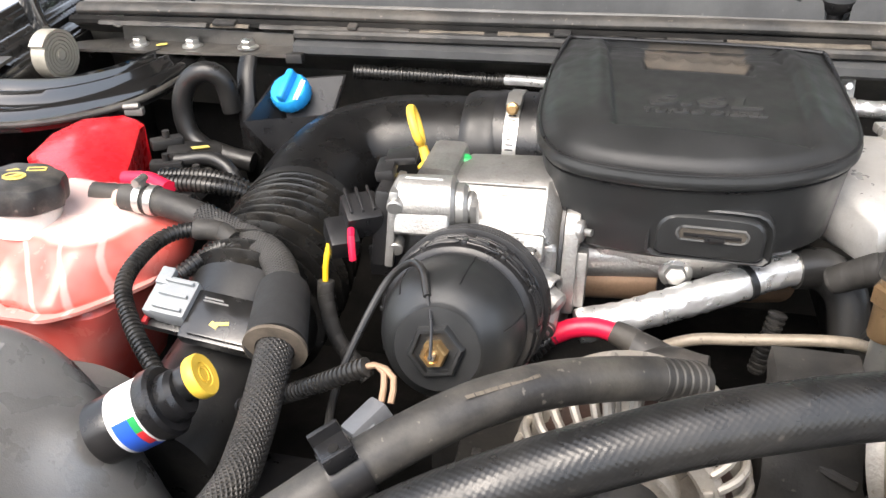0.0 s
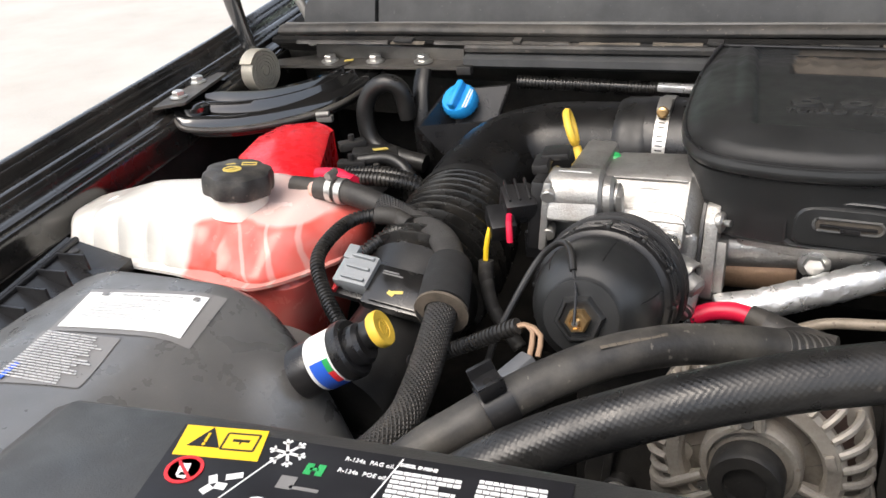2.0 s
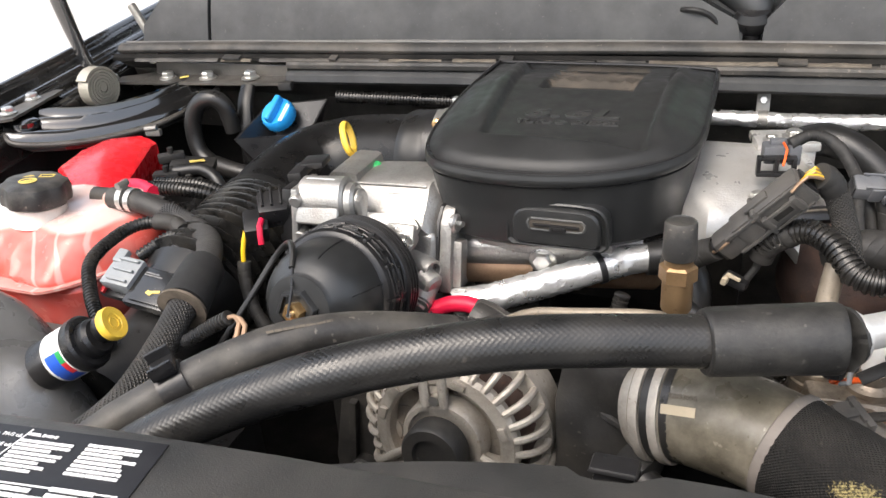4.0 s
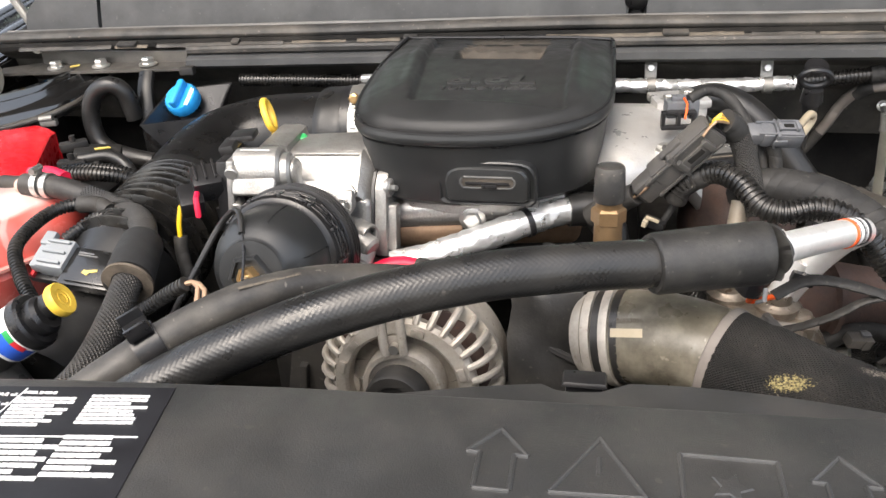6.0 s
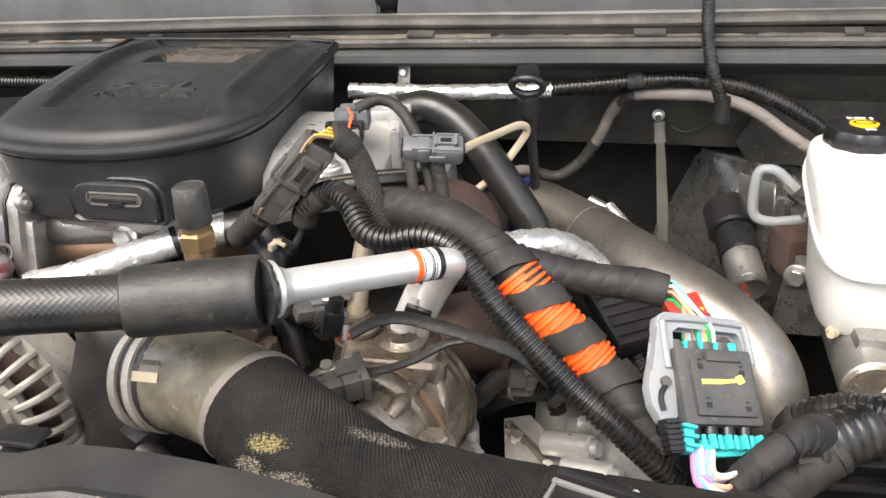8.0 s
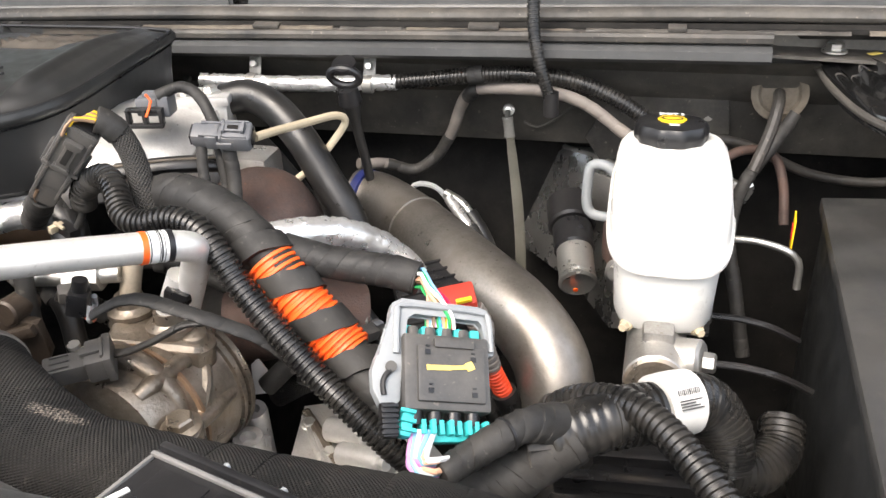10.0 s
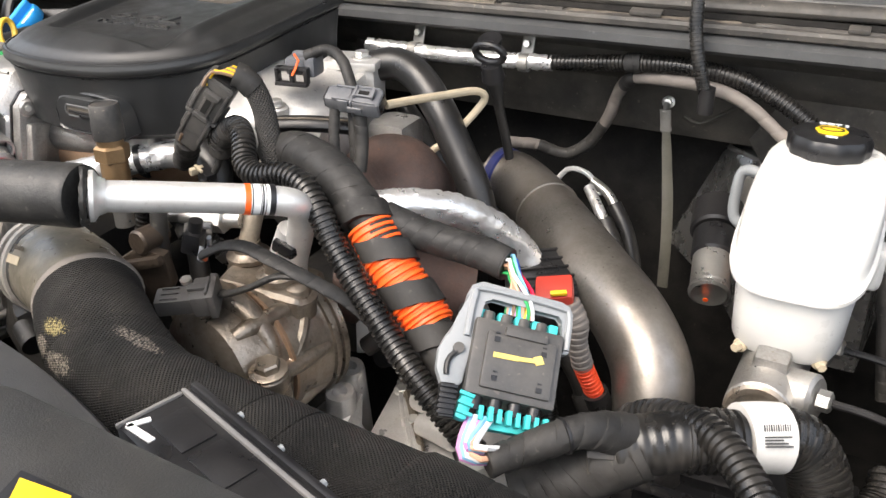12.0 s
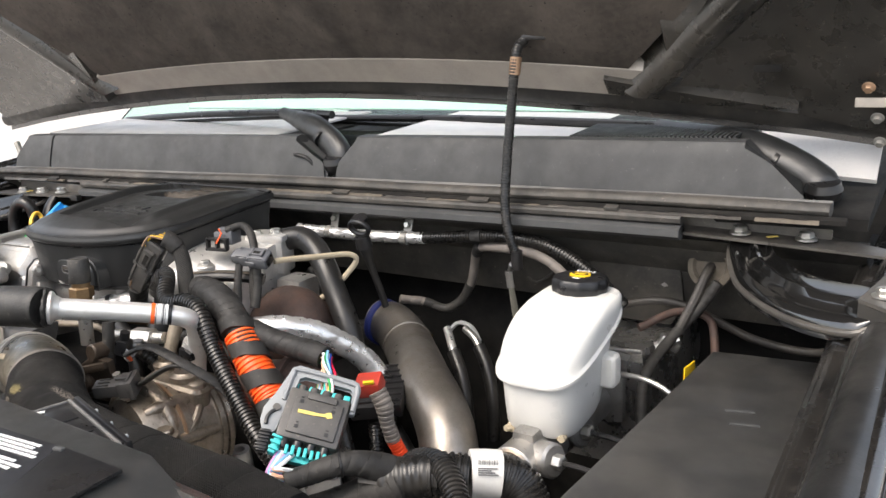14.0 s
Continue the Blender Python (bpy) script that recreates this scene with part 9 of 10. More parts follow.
def build_compressor():
    ob = thing("air_conditioning_compressor", (0.38, 0.6, 1.05), "grimy cast aluminium air conditioning compressor with two pipes", "compressor")
    d = Vector((0.18, 1.0, -0.05)).normalized()
    p = Vector((0.362, 0.520, 1.132))
    m = axes(p, d)
    part("shell", lathe([(0.045, 0.0), (0.058, 0.006), (0.063, 0.020), (0.064, 0.050), (0.067, 0.052), (0.067, 0.062), (0.064, 0.064), (0.064, 0.095), (0.066, 0.098), (0.069, 0.099), (0.069, 0.104), (0.066, 0.105), (0.066, 0.108), (0.069, 0.109), (0.069, 0.115), (0.064, 0.118), (0.055, 0.126), (0.03, 0.130), (0.0, 0.130)], m, 44), M_CASTD, ob)
    for a in (35, 80, 125, 170, 215, 260, 305, 350):
        rot = m @ Matrix.Rotation(radians(a), 4, "Z")
        part("through_bolt_boss", tube([rot @ Vector((0.056, 0, 0.015)), rot @ Vector((0.0615, 0, 0.03)), rot @ Vector((0.0625, 0, 0.06)), rot @ Vector((0.0605, 0, 0.095))], [0.007, 0.0085, 0.0085, 0.006], 12, 0.008), M_CASTD, ob)
    part("gasket", lathe([(0.0655, 0.0495), (0.068, 0.050), (0.068, 0.053), (0.0655, 0.0535)], m, 40), M_COPPER, ob)
    part("manifold_block", rbox((0.085, 0.056, 0.030), pose(0.380, 0.604, 1.184, 4, 8, 12), 0.010, 3), M_CASTD, ob)
    part("raised_pad", prism([(-0.020, -0.006), (-0.004, -0.010), (0.022, 0.004), (0.006, 0.010)], 0.003, frame_of((0.392, 0.572, 1.176), (0.8, -0.45, -0.35), (0.35, 0.8, 0.4)), 0.0008), M_CASTD, ob)
    part("casting_step", tube([(0.318, 0.548, 1.165), (0.335, 0.552, 1.188), (0.362, 0.556, 1.198), (0.392, 0.556, 1.188), (0.412, 0.553, 1.168), (0.424, 0.550, 1.140)], [0.010, 0.012, 0.012, 0.011, 0.010, 0.008], 12, 0.006), M_CASTD, ob)
    part("casting_rib", tube([(0.345, 0.59, 1.188), (0.352, 0.565, 1.196), (0.352, 0.545, 1.194)], 0.006, 10), M_CASTD, ob)
    part("casting_rib", tube([(0.418, 0.60, 1.172), (0.428, 0.58, 1.158), (0.430, 0.555, 1.140)], 0.006, 10), M_CASTD, ob)
    for x, y, z in ((0.348, 0.614, 1.204), (0.391, 0.603, 1.200)):
        part("pipe_flange", lathe([(0.021, -0.014), (0.021, -0.003), (0.019, -0.002), (0.019, 0.004), (0.0205, 0.005), (0.0205, 0.009), (0.016, 0.011), (0.0135, 0.013), (0.012, 0.022)], axes((x, y, z - 0.006), Z), 24), M_CASTD, ob)
    part("suction_pipe", tube([(0.348, 0.614, 1.212), (0.349, 0.622, 1.232), (0.351, 0.636, 1.260), (0.355, 0.65, 1.285)], 0.0090, 16), M_GRIMEP, ob, "brown stained suction pipe")
    part("discharge_pipe", tube([(0.391, 0.603, 1.208), (0.398, 0.607, 1.228), (0.407, 0.608, 1.248)], 0.0115, 16), M_ALU, ob)
    part("pipe_clip", rbox((0.022, 0.030, 0.012), pose(0.408, 0.606, 1.235, 0, 15, 0), 0.003), M_BLACK, ob)
    part("bolt_cap", lathe([(0.016, -0.03), (0.016, -0.004), (0.0175, -0.003), (0.0175, 0.001), (0.014, 0.004), (0.012, 0.004), (0.010, 0.010), (0.006, 0.012), (0, 0.012)], axes((0.413, 0.600, 1.186), (0.06, -0.05, 1)), 24), M_CASTD, ob)
    part("mount_ear", rod((0.432, 0.533, 1.10), (0.434, 0.527, 1.158), 0.017, 20, chamfer=0.002), M_CASTD, ob)
    part("mount_bolt", hexbolt((0.434, 0.527, 1.158), (0.0, -0.1, 1), 0.0115, 0.011), M_CASTD, ob)
    part("ear_web", loft([[Vector((0.405, 0.520, 1.150)), Vector((0.428, 0.520, 1.152)), Vector((0.428, 0.532, 1.152)), Vector((0.405, 0.535, 1.150))], [Vector((0.395, 0.522, 1.09)), Vector((0.428, 0.518, 1.08)), Vector((0.428, 0.532, 1.08)), Vector((0.395, 0.535, 1.09))]]), M_CASTD, ob)
    tg = thing("paper_tag", (0.425, 0.675, 1.09), "torn white paper tag behind the compressor", "tag")
    part("tag", prism([(0, 0), (0.018, 0.004), (0.022, 0.022), (0.010, 0.045), (0.002, 0.036)], 0.001, frame_of((0.420, 0.672, 1.080), (1, 0.1, 0), (0.1, 0, 1))), M_WHITEP, tg)
    w = thing("compressor_loom", (0.43, 0.54, 1.26), "flat taped loom crossing above the compressor to grey plugs", "loom")
    part("loom", taped([(0.372, 0.535, 1.250), (0.392, 0.542, 1.260), (0.412, 0.545, 1.262), (0.440, 0.543, 1.258), (0.470, 0.548, 1.246), (0.495, 0.562, 1.225), (0.515, 0.58, 1.19)], 0.0066, 14, 0.005, flat=0.5), M_TAPE, w)
    part("loom", taped([(0.365, 0.548, 1.205), (0.390, 0.540, 1.215), (0.420, 0.535, 1.232), (0.445, 0.540, 1.246), (0.465, 0.546, 1.248)], 0.0054, 14, 0.005, flat=0.5), M_TAPE, w)
    p1 = thing("compressor_plug", (0.34, 0.545, 1.19), "dark grey clutch plug lying on the compressor", "connector")
    mm = frame_of((0.356, 0.524, 1.208), (0.05, 0.030, 0.004), (-0.4, 0.9, 0.2)) @ Matrix.Scale(0.82, 4)
    part("body", join(rbox((0.060, 0.024, 0.020), mm, 0.003), rbox((0.022, 0.034, 0.026), mm @ pose(0.020, 0, 0.002), 0.003), rbox((0.008, 0.038, 0.030), mm @ pose(0.030, 0, 0.002), 0.002)), M_MIDCONN, p1)
    part("rib", join(*[rbox((0.018, 0.0022, 0.0022), mm @ pose(-0.014, -0.008 + 0.008 * k, 0.0108), 0.0006) for k in range(3)]), M_MIDCONN, p1)
    part("latch", join(rbox((0.020, 0.010, 0.004), mm @ pose(0.016, 0, 0.0165), 0.001), rbox((0.003, 0.026, 0.010), mm @ pose(0.026, 0, 0.014), 0.001)), M_MIDCONN, p1)
    part("clip", rod(mm @ Vector((0.000, 0.017, 0.010)), mm @ Vector((0.000, 0.017, 0.014)), 0.005, 12), M_STEEL, p1)
    p2 = thing("pressure_plug", (0.362, 0.53, 1.25), "light grey plug with orange wires above the compressor", "connector")
    m2 = axes((0.352, 0.545, 1.246), (0.25, 0.1, 1))
    part("body", join(rbox((0.018, 0.016, 0.020), m2 @ pose(0, 0, 0.008), 0.003), rod(m2 @ Vector((0, 0, 0.012)), m2 @ Vector((0, 0, 0.028)), 0.006, 12)), M_BLACK, p2)
    for s in (-1, 1):
        part("spring_hook", tube([m2 @ Vector((s * 0.004, -0.010, -0.006)), m2 @ Vector((s * 0.010, -0.011, -0.004)), m2 @ Vector((s * 0.012, -0.010, 0.004)), m2 @ Vector((s * 0.008, -0.010, 0.010))], 0.0022, 8), M_GREYCONN, p2)
    part("wire", tube([m2 @ Vector((0, -0.006, -0.004)), m2 @ Vector((0.004, -0.010, -0.010)), (0.375, 0.534, 1.251)], 0.0026, 8), M_ORANGE, p2)
    br = thing("lift_bracket", (0.27, 0.56, 1.2), "grimy brown cast bracket behind the charge air boot", "bracket")
    part("plate", prism([(0, 0), (0.045, -0.008), (0.060, 0.020), (0.056, 0.050), (0.030, 0.056), (0.008, 0.040), (-0.015, 0.025)], 0.012, frame_of((0.240, 0.556, 1.168), (0.9, 0.25, 0), Z), 0.003), M_GRIME, br)
    part("boss", join(rod((0.257, 0.570, 1.185), (0.256, 0.545, 1.187), 0.017, 22, chamfer=0.003), rod((0.274, 0.585, 1.225), (0.273, 0.553, 1.228), 0.012, 18, chamfer=0.002), rbox((0.05, 0.012, 0.010), pose(0.272, 0.552, 1.208, 0, -14, 15), 0.003)), M_GRIME, br)
    part("shaft", tube([(0.279, 0.574, 1.205), (0.278, 0.578, 1.235), (0.276, 0.584, 1.262)], 0.008, 14), M_DARK, br)
    part("bolt", hexbolt((0.256, 0.544, 1.187), (0, -1, 0.1), 0.010, 0.010), M_GRIME, br)
    ft = thing("fuel_fittings", (0.35, 0.6, 1.24), "dull steel fuel line fittings behind the compressor pipes", "fitting")
    part("line", tube([(0.25, 0.60, 1.235), (0.30, 0.605, 1.238), (0.345, 0.615, 1.240)], 0.008, 12), M_STEEL, ft)
    part("union", rod((0.30, 0.605, 1.238), (0.33, 0.610, 1.239), 0.013, 6), M_STEEL, ft)
    t = thing("water_pump_casting", (0.5, 0.62, 1.0), "pale cast aluminium bracket and cover low in the bay", "casting")
    for x, y, z in ((0.425, 0.665, 1.060), (0.434, 0.634, 1.054)):
        part("post", lathe([(0.016, -0.09), (0.0145, -0.004), (0.0135, 0.0), (0.0075, 0.0), (0.0065, -0.010), (0, -0.010)], axes((x, y, z), (0.04, -0.1, 1)), 20), M_PALECAST, t)
    part("web", loft([[Vector(q) for q in ((0.385, 0.640, 1.000), (0.420, 0.655, 1.040), (0.445, 0.655, 1.040), (0.460, 0.625, 1.000))], [Vector(q) for q in ((0.375, 0.620, 0.985), (0.425, 0.625, 1.030), (0.448, 0.622, 1.030), (0.475, 0.600, 0.985))], [Vector(q) for q in ((0.37, 0.60, 0.93), (0.43, 0.60, 0.96), (0.45, 0.60, 0.96), (0.49, 0.585, 0.93))]]), M_PALECAST, t)
    part("boss", rod((0.452, 0.628, 1.018), (0.462, 0.622, 1.016), 0.009, 14), M_PALECAST, t)
    part("boss", rod((0.452, 0.612, 0.995), (0.465, 0.604, 0.992), 0.009, 14), M_PALECAST, t)
    part("cover", loft([[Vector(q) for q in ((0.455, 0.715, 1.030), (0.480, 0.725, 1.030), (0.570, 0.615, 1.028), (0.56, 0.57, 1.02), (0.475, 0.600, 1.020))], [Vector(q) for q in ((0.455, 0.72, 0.90), (0.48, 0.74, 0.90), (0.60, 0.62, 0.90), (0.58, 0.54, 0.90), (0.47, 0.58, 0.90))]]), M_PALECAST, t)
    part("cover_ledge", loft([[Vector(q) for q in ((0.485, 0.735, 1.045), (0.530, 0.735, 1.050), (0.620, 0.640, 1.050), (0.585, 0.600, 1.042))], [Vector(q) for q in ((0.480, 0.735, 0.95), (0.53, 0.75, 0.95), (0.64, 0.64, 0.95), (0.59, 0.58, 0.95))]]), M_PALECAST, t)
    part("flange", tube([(0.462, 0.702, 1.033), (0.492, 0.668, 1.033), (0.52, 0.632, 1.031), (0.545, 0.600, 1.028)], 0.005, 10), M_CASTD, t)
    for p0, p1, r in (((0.500, 0.668, 1.046), (0.545, 0.650, 1.060), 0.012), ((0.520, 0.640, 1.044), (0.565, 0.622, 1.056), 0.011), ((0.545, 0.690, 1.052), (0.575, 0.680, 1.062), 0.014)):
        part("stub", join(rod(p0, p1, r, 18, chamfer=0.002), rod(p1, Vector(p1).lerp(Vector(p0), -0.12), r * 0.6, 14)), M_PALECAST, t)
    for k in range(4):
        part("cover_rib", rbox((0.004, 0.060, 0.010), pose(0.478 + 0.020 * k, 0.672 - 0.022 * k, 1.030, 0, 0, 35), 0.001), M_PALECAST, t)
    for q in ((0.472, 0.685, 1.034), (0.505, 0.650, 1.033), (0.535, 0.612, 1.030)):
        part("bolt", hexbolt(q, (0.1, -0.2, 1), 0.006, 0.005), M_STEEL, t)
    t.matrix_basis = Matrix.Translation((0.008, -0.025, 0.028)) @ t.matrix_basis
    lo = thing("lower_loom", (0.47, 0.68, 1.05), "black braided loom low behind the compressor", "loom")
    part("loom", tube([(0.43, 0.70, 1.06), (0.47, 0.70, 1.085), (0.52, 0.70, 1.095), (0.56, 0.70, 1.085), (0.60, 0.68, 1.06)], 0.013, 14), M_WEAVE, lo)
    part("clip", rbox((0.012, 0.02, 0.03), pose(0.52, 0.66, 1.12, 20, 30, 0), 0.003), M_BLACK, lo)
    md = thing("relay_module", (0.6, 0.32, 1.3), "flat black relay module with a grey trimmed edge", "module")
    mo = frame_of((0.598, 0.3180, 1.3015), (0.113, -0.034, 0.0), (0.0, 0.03, 0.0))
    part("body", rbox((0.130, 0.044, 0.020), mo @ pose(0, -0.004, -0.010), 0.003), M_BLACK, md)
    part("trim", rbox((0.126, 0.0030, 0.003), mo @ pose(0.0, 0.0125, 0.0008), 0.0012), M_TRIM, md, "worn light grey edge trim")
    part("trim", rbox((0.0025, 0.038, 0.003), mo @ pose(-0.0610, -0.008, 0.0004), 0.0012), M_TRIM, md, "worn light grey edge trim")
    part("back_rail", rbox((0.128, 0.0050, 0.010), mo @ pose(0.001, 0.0190, -0.002), 0.002), M_BLACK, md)
    for k in (-0.034, 0.002, 0.036):
        part("window", rbox((0.031, 0.020, 0.0012), mo @ pose(k, -0.0035, 0.0006), 0.0006), M_BLACK, md)
        part("pin", rod(mo @ Vector((k + 0.01, 0.0210, -0.001)), mo @ Vector((k + 0.01, 0.0245, -0.001)), 0.0020, 8), M_GREYCONN, md)
    part("white_mark", join(rbox((0.020, 0.004, 0.0008), mo @ pose(-0.0475, -0.0205, 0.0006, 0, 0, 8), 0), rbox((0.0035, 0.012, 0.0008), mo @ pose(-0.0555, -0.0170, 0.0006, 0, 0, -20), 0)), M_WHITEL, md)


def build_brakes():
    ob = thing("brake_fluid_reservoir", (0.80, 0.84, 1.135), "white plastic brake fluid reservoir with a black cap", "reservoir")
    def shell(rows, pw):
        return loft([sq_ring(0.803, (y0 + y1) / 2, z, w * 1.06, y1 - y0, pw, 44, (0.0, sk)) for z, y0, y1, w, sk in rows])

    part("lower_shell", shell([(1.134, 0.785, 0.868, 0.070, 0.08), (1.137, 0.773, 0.884, 0.084, 0.08), (1.146, 0.767, 0.893, 0.090, 0.08), (1.178, 0.762, 0.912, 0.093, 0.16), (1.210, 0.760, 0.926, 0.097, 0.24), (1.234, 0.760, 0.934, 0.100, 0.26)], 3.6), M_WHITE, ob)
    part("upper_shell", shell([(1.229, 0.757, 0.940, 0.102, 0.27), (1.231, 0.751, 0.951, 0.1125, 0.27), (1.2340, 0.751, 0.951, 0.1125, 0.26), (1.2370, 0.756, 0.949, 0.107, 0.24), (1.242, 0.760, 0.950, 0.107, 0.19), (1.248, 0.768, 0.950, 0.107, 0.12),
                               (1.256, 0.783, 0.950, 0.106, 0.05), (1.263, 0.806, 0.950, 0.105, 0.0), (1.270, 0.834, 0.950, 0.101, 0.0), (1.274, 0.861, 0.949, 0.092, 0.0), (1.276, 0.878, 0.947, 0.080, 0.0)], 3.6), M_WHITE, ob)
    m = pose(0.800, 0.919, 1.272, -3)
    cap = part("cap", lathe([(0.030, 0.0), (0.0355, 0.003), (0.0365, 0.006), (0.0365, 0.017), (0.034, 0.021), (0.024, 0.023), (0.0, 0.023)], m, 60, 10, 0.03), M_BLACK, ob, "black ribbed cap with a yellow emblem")
    part("emblem", lathe([(0.0145, 0.023), (0.0145, 0.0243), (0.0125, 0.0247), (0, 0.0247)], m, 8), M_YELLOWL, cap)
    part("emblem_mark", lathe([(0.0085, 0.0246), (0.0085, 0.0252), (0.0070, 0.0252), (0.0070, 0.0246)], m @ Matrix.Diagonal((1.3, 0.8, 1, 1)), 20), M_BLACKL, cap)
    part("print", words("DOT 3", 0.009, m @ pose(0, 0.021, 0.0232), 0.0003, 0.0002), M_WHITEL, cap)
    part("symbol", join(rbox((0.010, 0.005, 0.0004), m @ pose(0.002, -0.019, 0.0234), 0)), M_WHITEL, cap)
    part("side_neck", rbox((0.03, 0.028, 0.045), pose(0.855, 0.875, 1.19, 0, 0, 0), 0.010, 3), M_WHITE, ob)
    mc = thing("brake_master_cylinder", (0.80, 0.80, 1.08), "bare cast aluminium brake master cylinder with zinc fittings", "cylinder")
    part("barrel", rod((0.803, 0.955, 1.105), (0.799, 0.715, 1.112), 0.029, 30, chamfer=0.004), M_CAST, mc)
    part("plug_face", lathe([(0.0285, 0), (0.026, 0.003), (0.021, 0.003), (0.020, 0.001), (0, 0.001)], axes((0.799, 0.715, 1.112), (0, -1, 0.05)), 30), M_CASTD, mc)
    part("saddle", rbox((0.030, 0.12, 0.04), pose(0.800, 0.805, 1.128), 0.006), M_CAST, mc)
    for y in (0.746, 0.831):
        part("port_boss", rod((0.815, y + 0.008, 1.116), (0.842, y, 1.121), 0.021, 22, chamfer=0.003), M_CAST, mc)
        b = part("fitting", lathe([(0.0095, 0), (0.0095, 0.010), (0.007, 0.012)], axes((0.842, y, 1.121), (1, -0.15, 0.05)), 6), M_STEEL, mc, "zinc brake line nut")
        part("brake_line", tube([(0.853, y - 0.002, 1.1215), (0.88, y - 0.004, 1.122), (0.91, y - 0.008, 1.118), (0.94, y, 1.10)], 0.0035, 8), M_BLACK, b)
    for x, y in ((0.770, 0.775), (0.836, 0.778)):
        part("reservoir_bolt", hexbolt((x, y, 1.136), (-0.4 if x < 0.8 else 0.4, -1, 0.1), 0.0045, 0.010), M_BEIGE, mc)
    part("flange", rbox((0.09, 0.014, 0.07), pose(0.802, 0.962, 1.11), 0.008), M_CAST, mc)
    hb = thing("brake_booster", (0.72, 1.02, 1.05), "grey steel hydraulic brake booster with a silver accumulator", "booster")
    part("case", loft([[Vector(q) for q in ((0.668, 1.19, 1.158), (0.742, 1.10, 1.170), (0.775, 0.99, 1.172), (0.860, 0.99, 1.172), (0.87, 1.20, 1.16))],
                       [Vector(q) for q in ((0.660, 1.195, 1.148), (0.732, 1.085, 1.160), (0.768, 0.98, 1.160), (0.865, 0.98, 1.160), (0.88, 1.20, 1.15))],
                       [Vector(q) for q in ((0.600, 1.20, 1.0), (0.70, 1.08, 1.0), (0.75, 0.98, 1.0), (0.87, 0.98, 1.0), (0.89, 1.2, 1.0))]]), M_BOOST, hb)
    # steel tube added to give the case's top edge its bright shine
    part("rim", tube([(0.668, 1.19, 1.158), (0.742, 1.10, 1.170), (0.775, 0.99, 1.172), (0.860, 0.99, 1.172)], 0.0035, 10, 0.008), M_STEEL, hb, "added bright tube along the top edge")
    part("bracket", rbox((0.05, 0.004, 0.085), pose(0.728, 1.055, 1.135, 8, 0, -38), 0.002), M_STEEL, hb, "blue-grey zinc bracket")
    part("accumulator", rod((0.7035, 0.968, 1.114), (0.712, 0.925, 1.096), 0.0215, 28, chamfer=0.003), M_STEEL, hb)
    part("accumulator_cap", lathe([(0.0215, 0), (0.0225, 0.002), (0.0225, 0.005), (0.019, 0.007), (0.017, 0.006), (0, 0.006)], axes((0.712, 0.925, 1.096), (0.2, -1, -0.41)), 28), M_STEEL, hb)
    part("warning_dot", lathe([(0.003, 0), (0.003, 0.001), (0, 0.001)], axes((0.7105, 0.9175, 1.0870), (0.2, -1, -0.41)), 12), M_ORANGE, hb)
    part("collar", join(rod((0.690, 1.04, 1.141), (0.6975, 1.00, 1.126), 0.029, 26, chamfer=0.003), rod((0.6975, 1.00, 1.126), (0.7045, 0.963, 1.112), 0.0242, 26, chamfer=0.003)), M_BLACK, hb)
    part("steel_line", tube([(0.772, 0.985, 1.155), (0.735, 0.985, 1.150), (0.716, 0.988, 1.158), (0.714, 0.992, 1.190), (0.718, 0.994, 1.210), (0.735, 0.99, 1.212), (0.752, 0.985, 1.198)], 0.0062, 14, 0.004), M_GREYCONN, hb, "pale bent hydraulic line")
    part("line_nut", lathe([(0.009, -0.006), (0.009, 0.008)], axes((0.752, 0.985, 1.198), (0.7, -0.2, -0.6)), 6), M_STEEL, hb)
    part("valve_body", rbox((0.05, 0.05, 0.05), pose(0.765, 0.965, 1.125, 0, 0, 20), 0.008), M_RUST, hb)
    part("side_bolt", join(hexbolt((0.757, 0.90, 1.125), (-0.4, -1, 0.1), 0.010, 0.010), rbox((0.03, 0.03, 0.025), pose(0.772, 0.915, 1.125), 0.004)), M_CAST, hb)
    rs = thing("steering_hoses", (0.93, 1.06, 1.18), "rusty steel lines and black hoses behind the reservoir", "hose")
    part("rusty_line", tube([(0.845, 1.02, 1.195), (0.885, 1.06, 1.212), (0.925, 1.075, 1.205), (0.940, 1.06, 1.175), (0.945, 1.04, 1.13)], 0.0058, 14), M_RUST, rs)
    part("grey_line", tube([(0.80, 1.085, 1.205), (0.85, 1.09, 1.215), (0.90, 1.10, 1.205), (0.98, 1.12, 1.165), (1.06, 1.12, 1.158), (1.11, 1.10, 1.185)], 0.0062, 12), M_RUBBER_D, rs)
    part("black_loom", taped([(0.942, 1.06, 1.262), (0.92, 1.05, 1.225), (0.89, 1.02, 1.185), (0.875, 0.96, 1.15), (0.885, 0.92, 1.10), (0.90, 0.90, 1.03)], 0.0075, 12), M_TAPE, rs)
    part("white_line", tube([(0.858, 0.90, 1.175), (0.90, 0.89, 1.178), (0.935, 0.885, 1.165), (0.94, 0.885, 1.13)], 0.0038, 12), M_STEEL, rs)
    part("tee", join(rbox((0.03, 0.02, 0.02), pose(0.885, 1.03, 1.175, 0, 30, 20), 0.004), rod((0.87, 1.02, 1.17), (0.90, 1.03, 1.185), 0.008, 8)), M_STEEL, rs)
    yt = thing("warning_tag", (0.945, 0.955, 1.205), "yellow warning tag with a red square on the battery cover side", "tag")
    part("tag", rbox((0.002, 0.030, 0.040), pose(0.9385, 0.945, 1.165, 0, 0, -8), 0.0005), M_YELLOWL, yt)
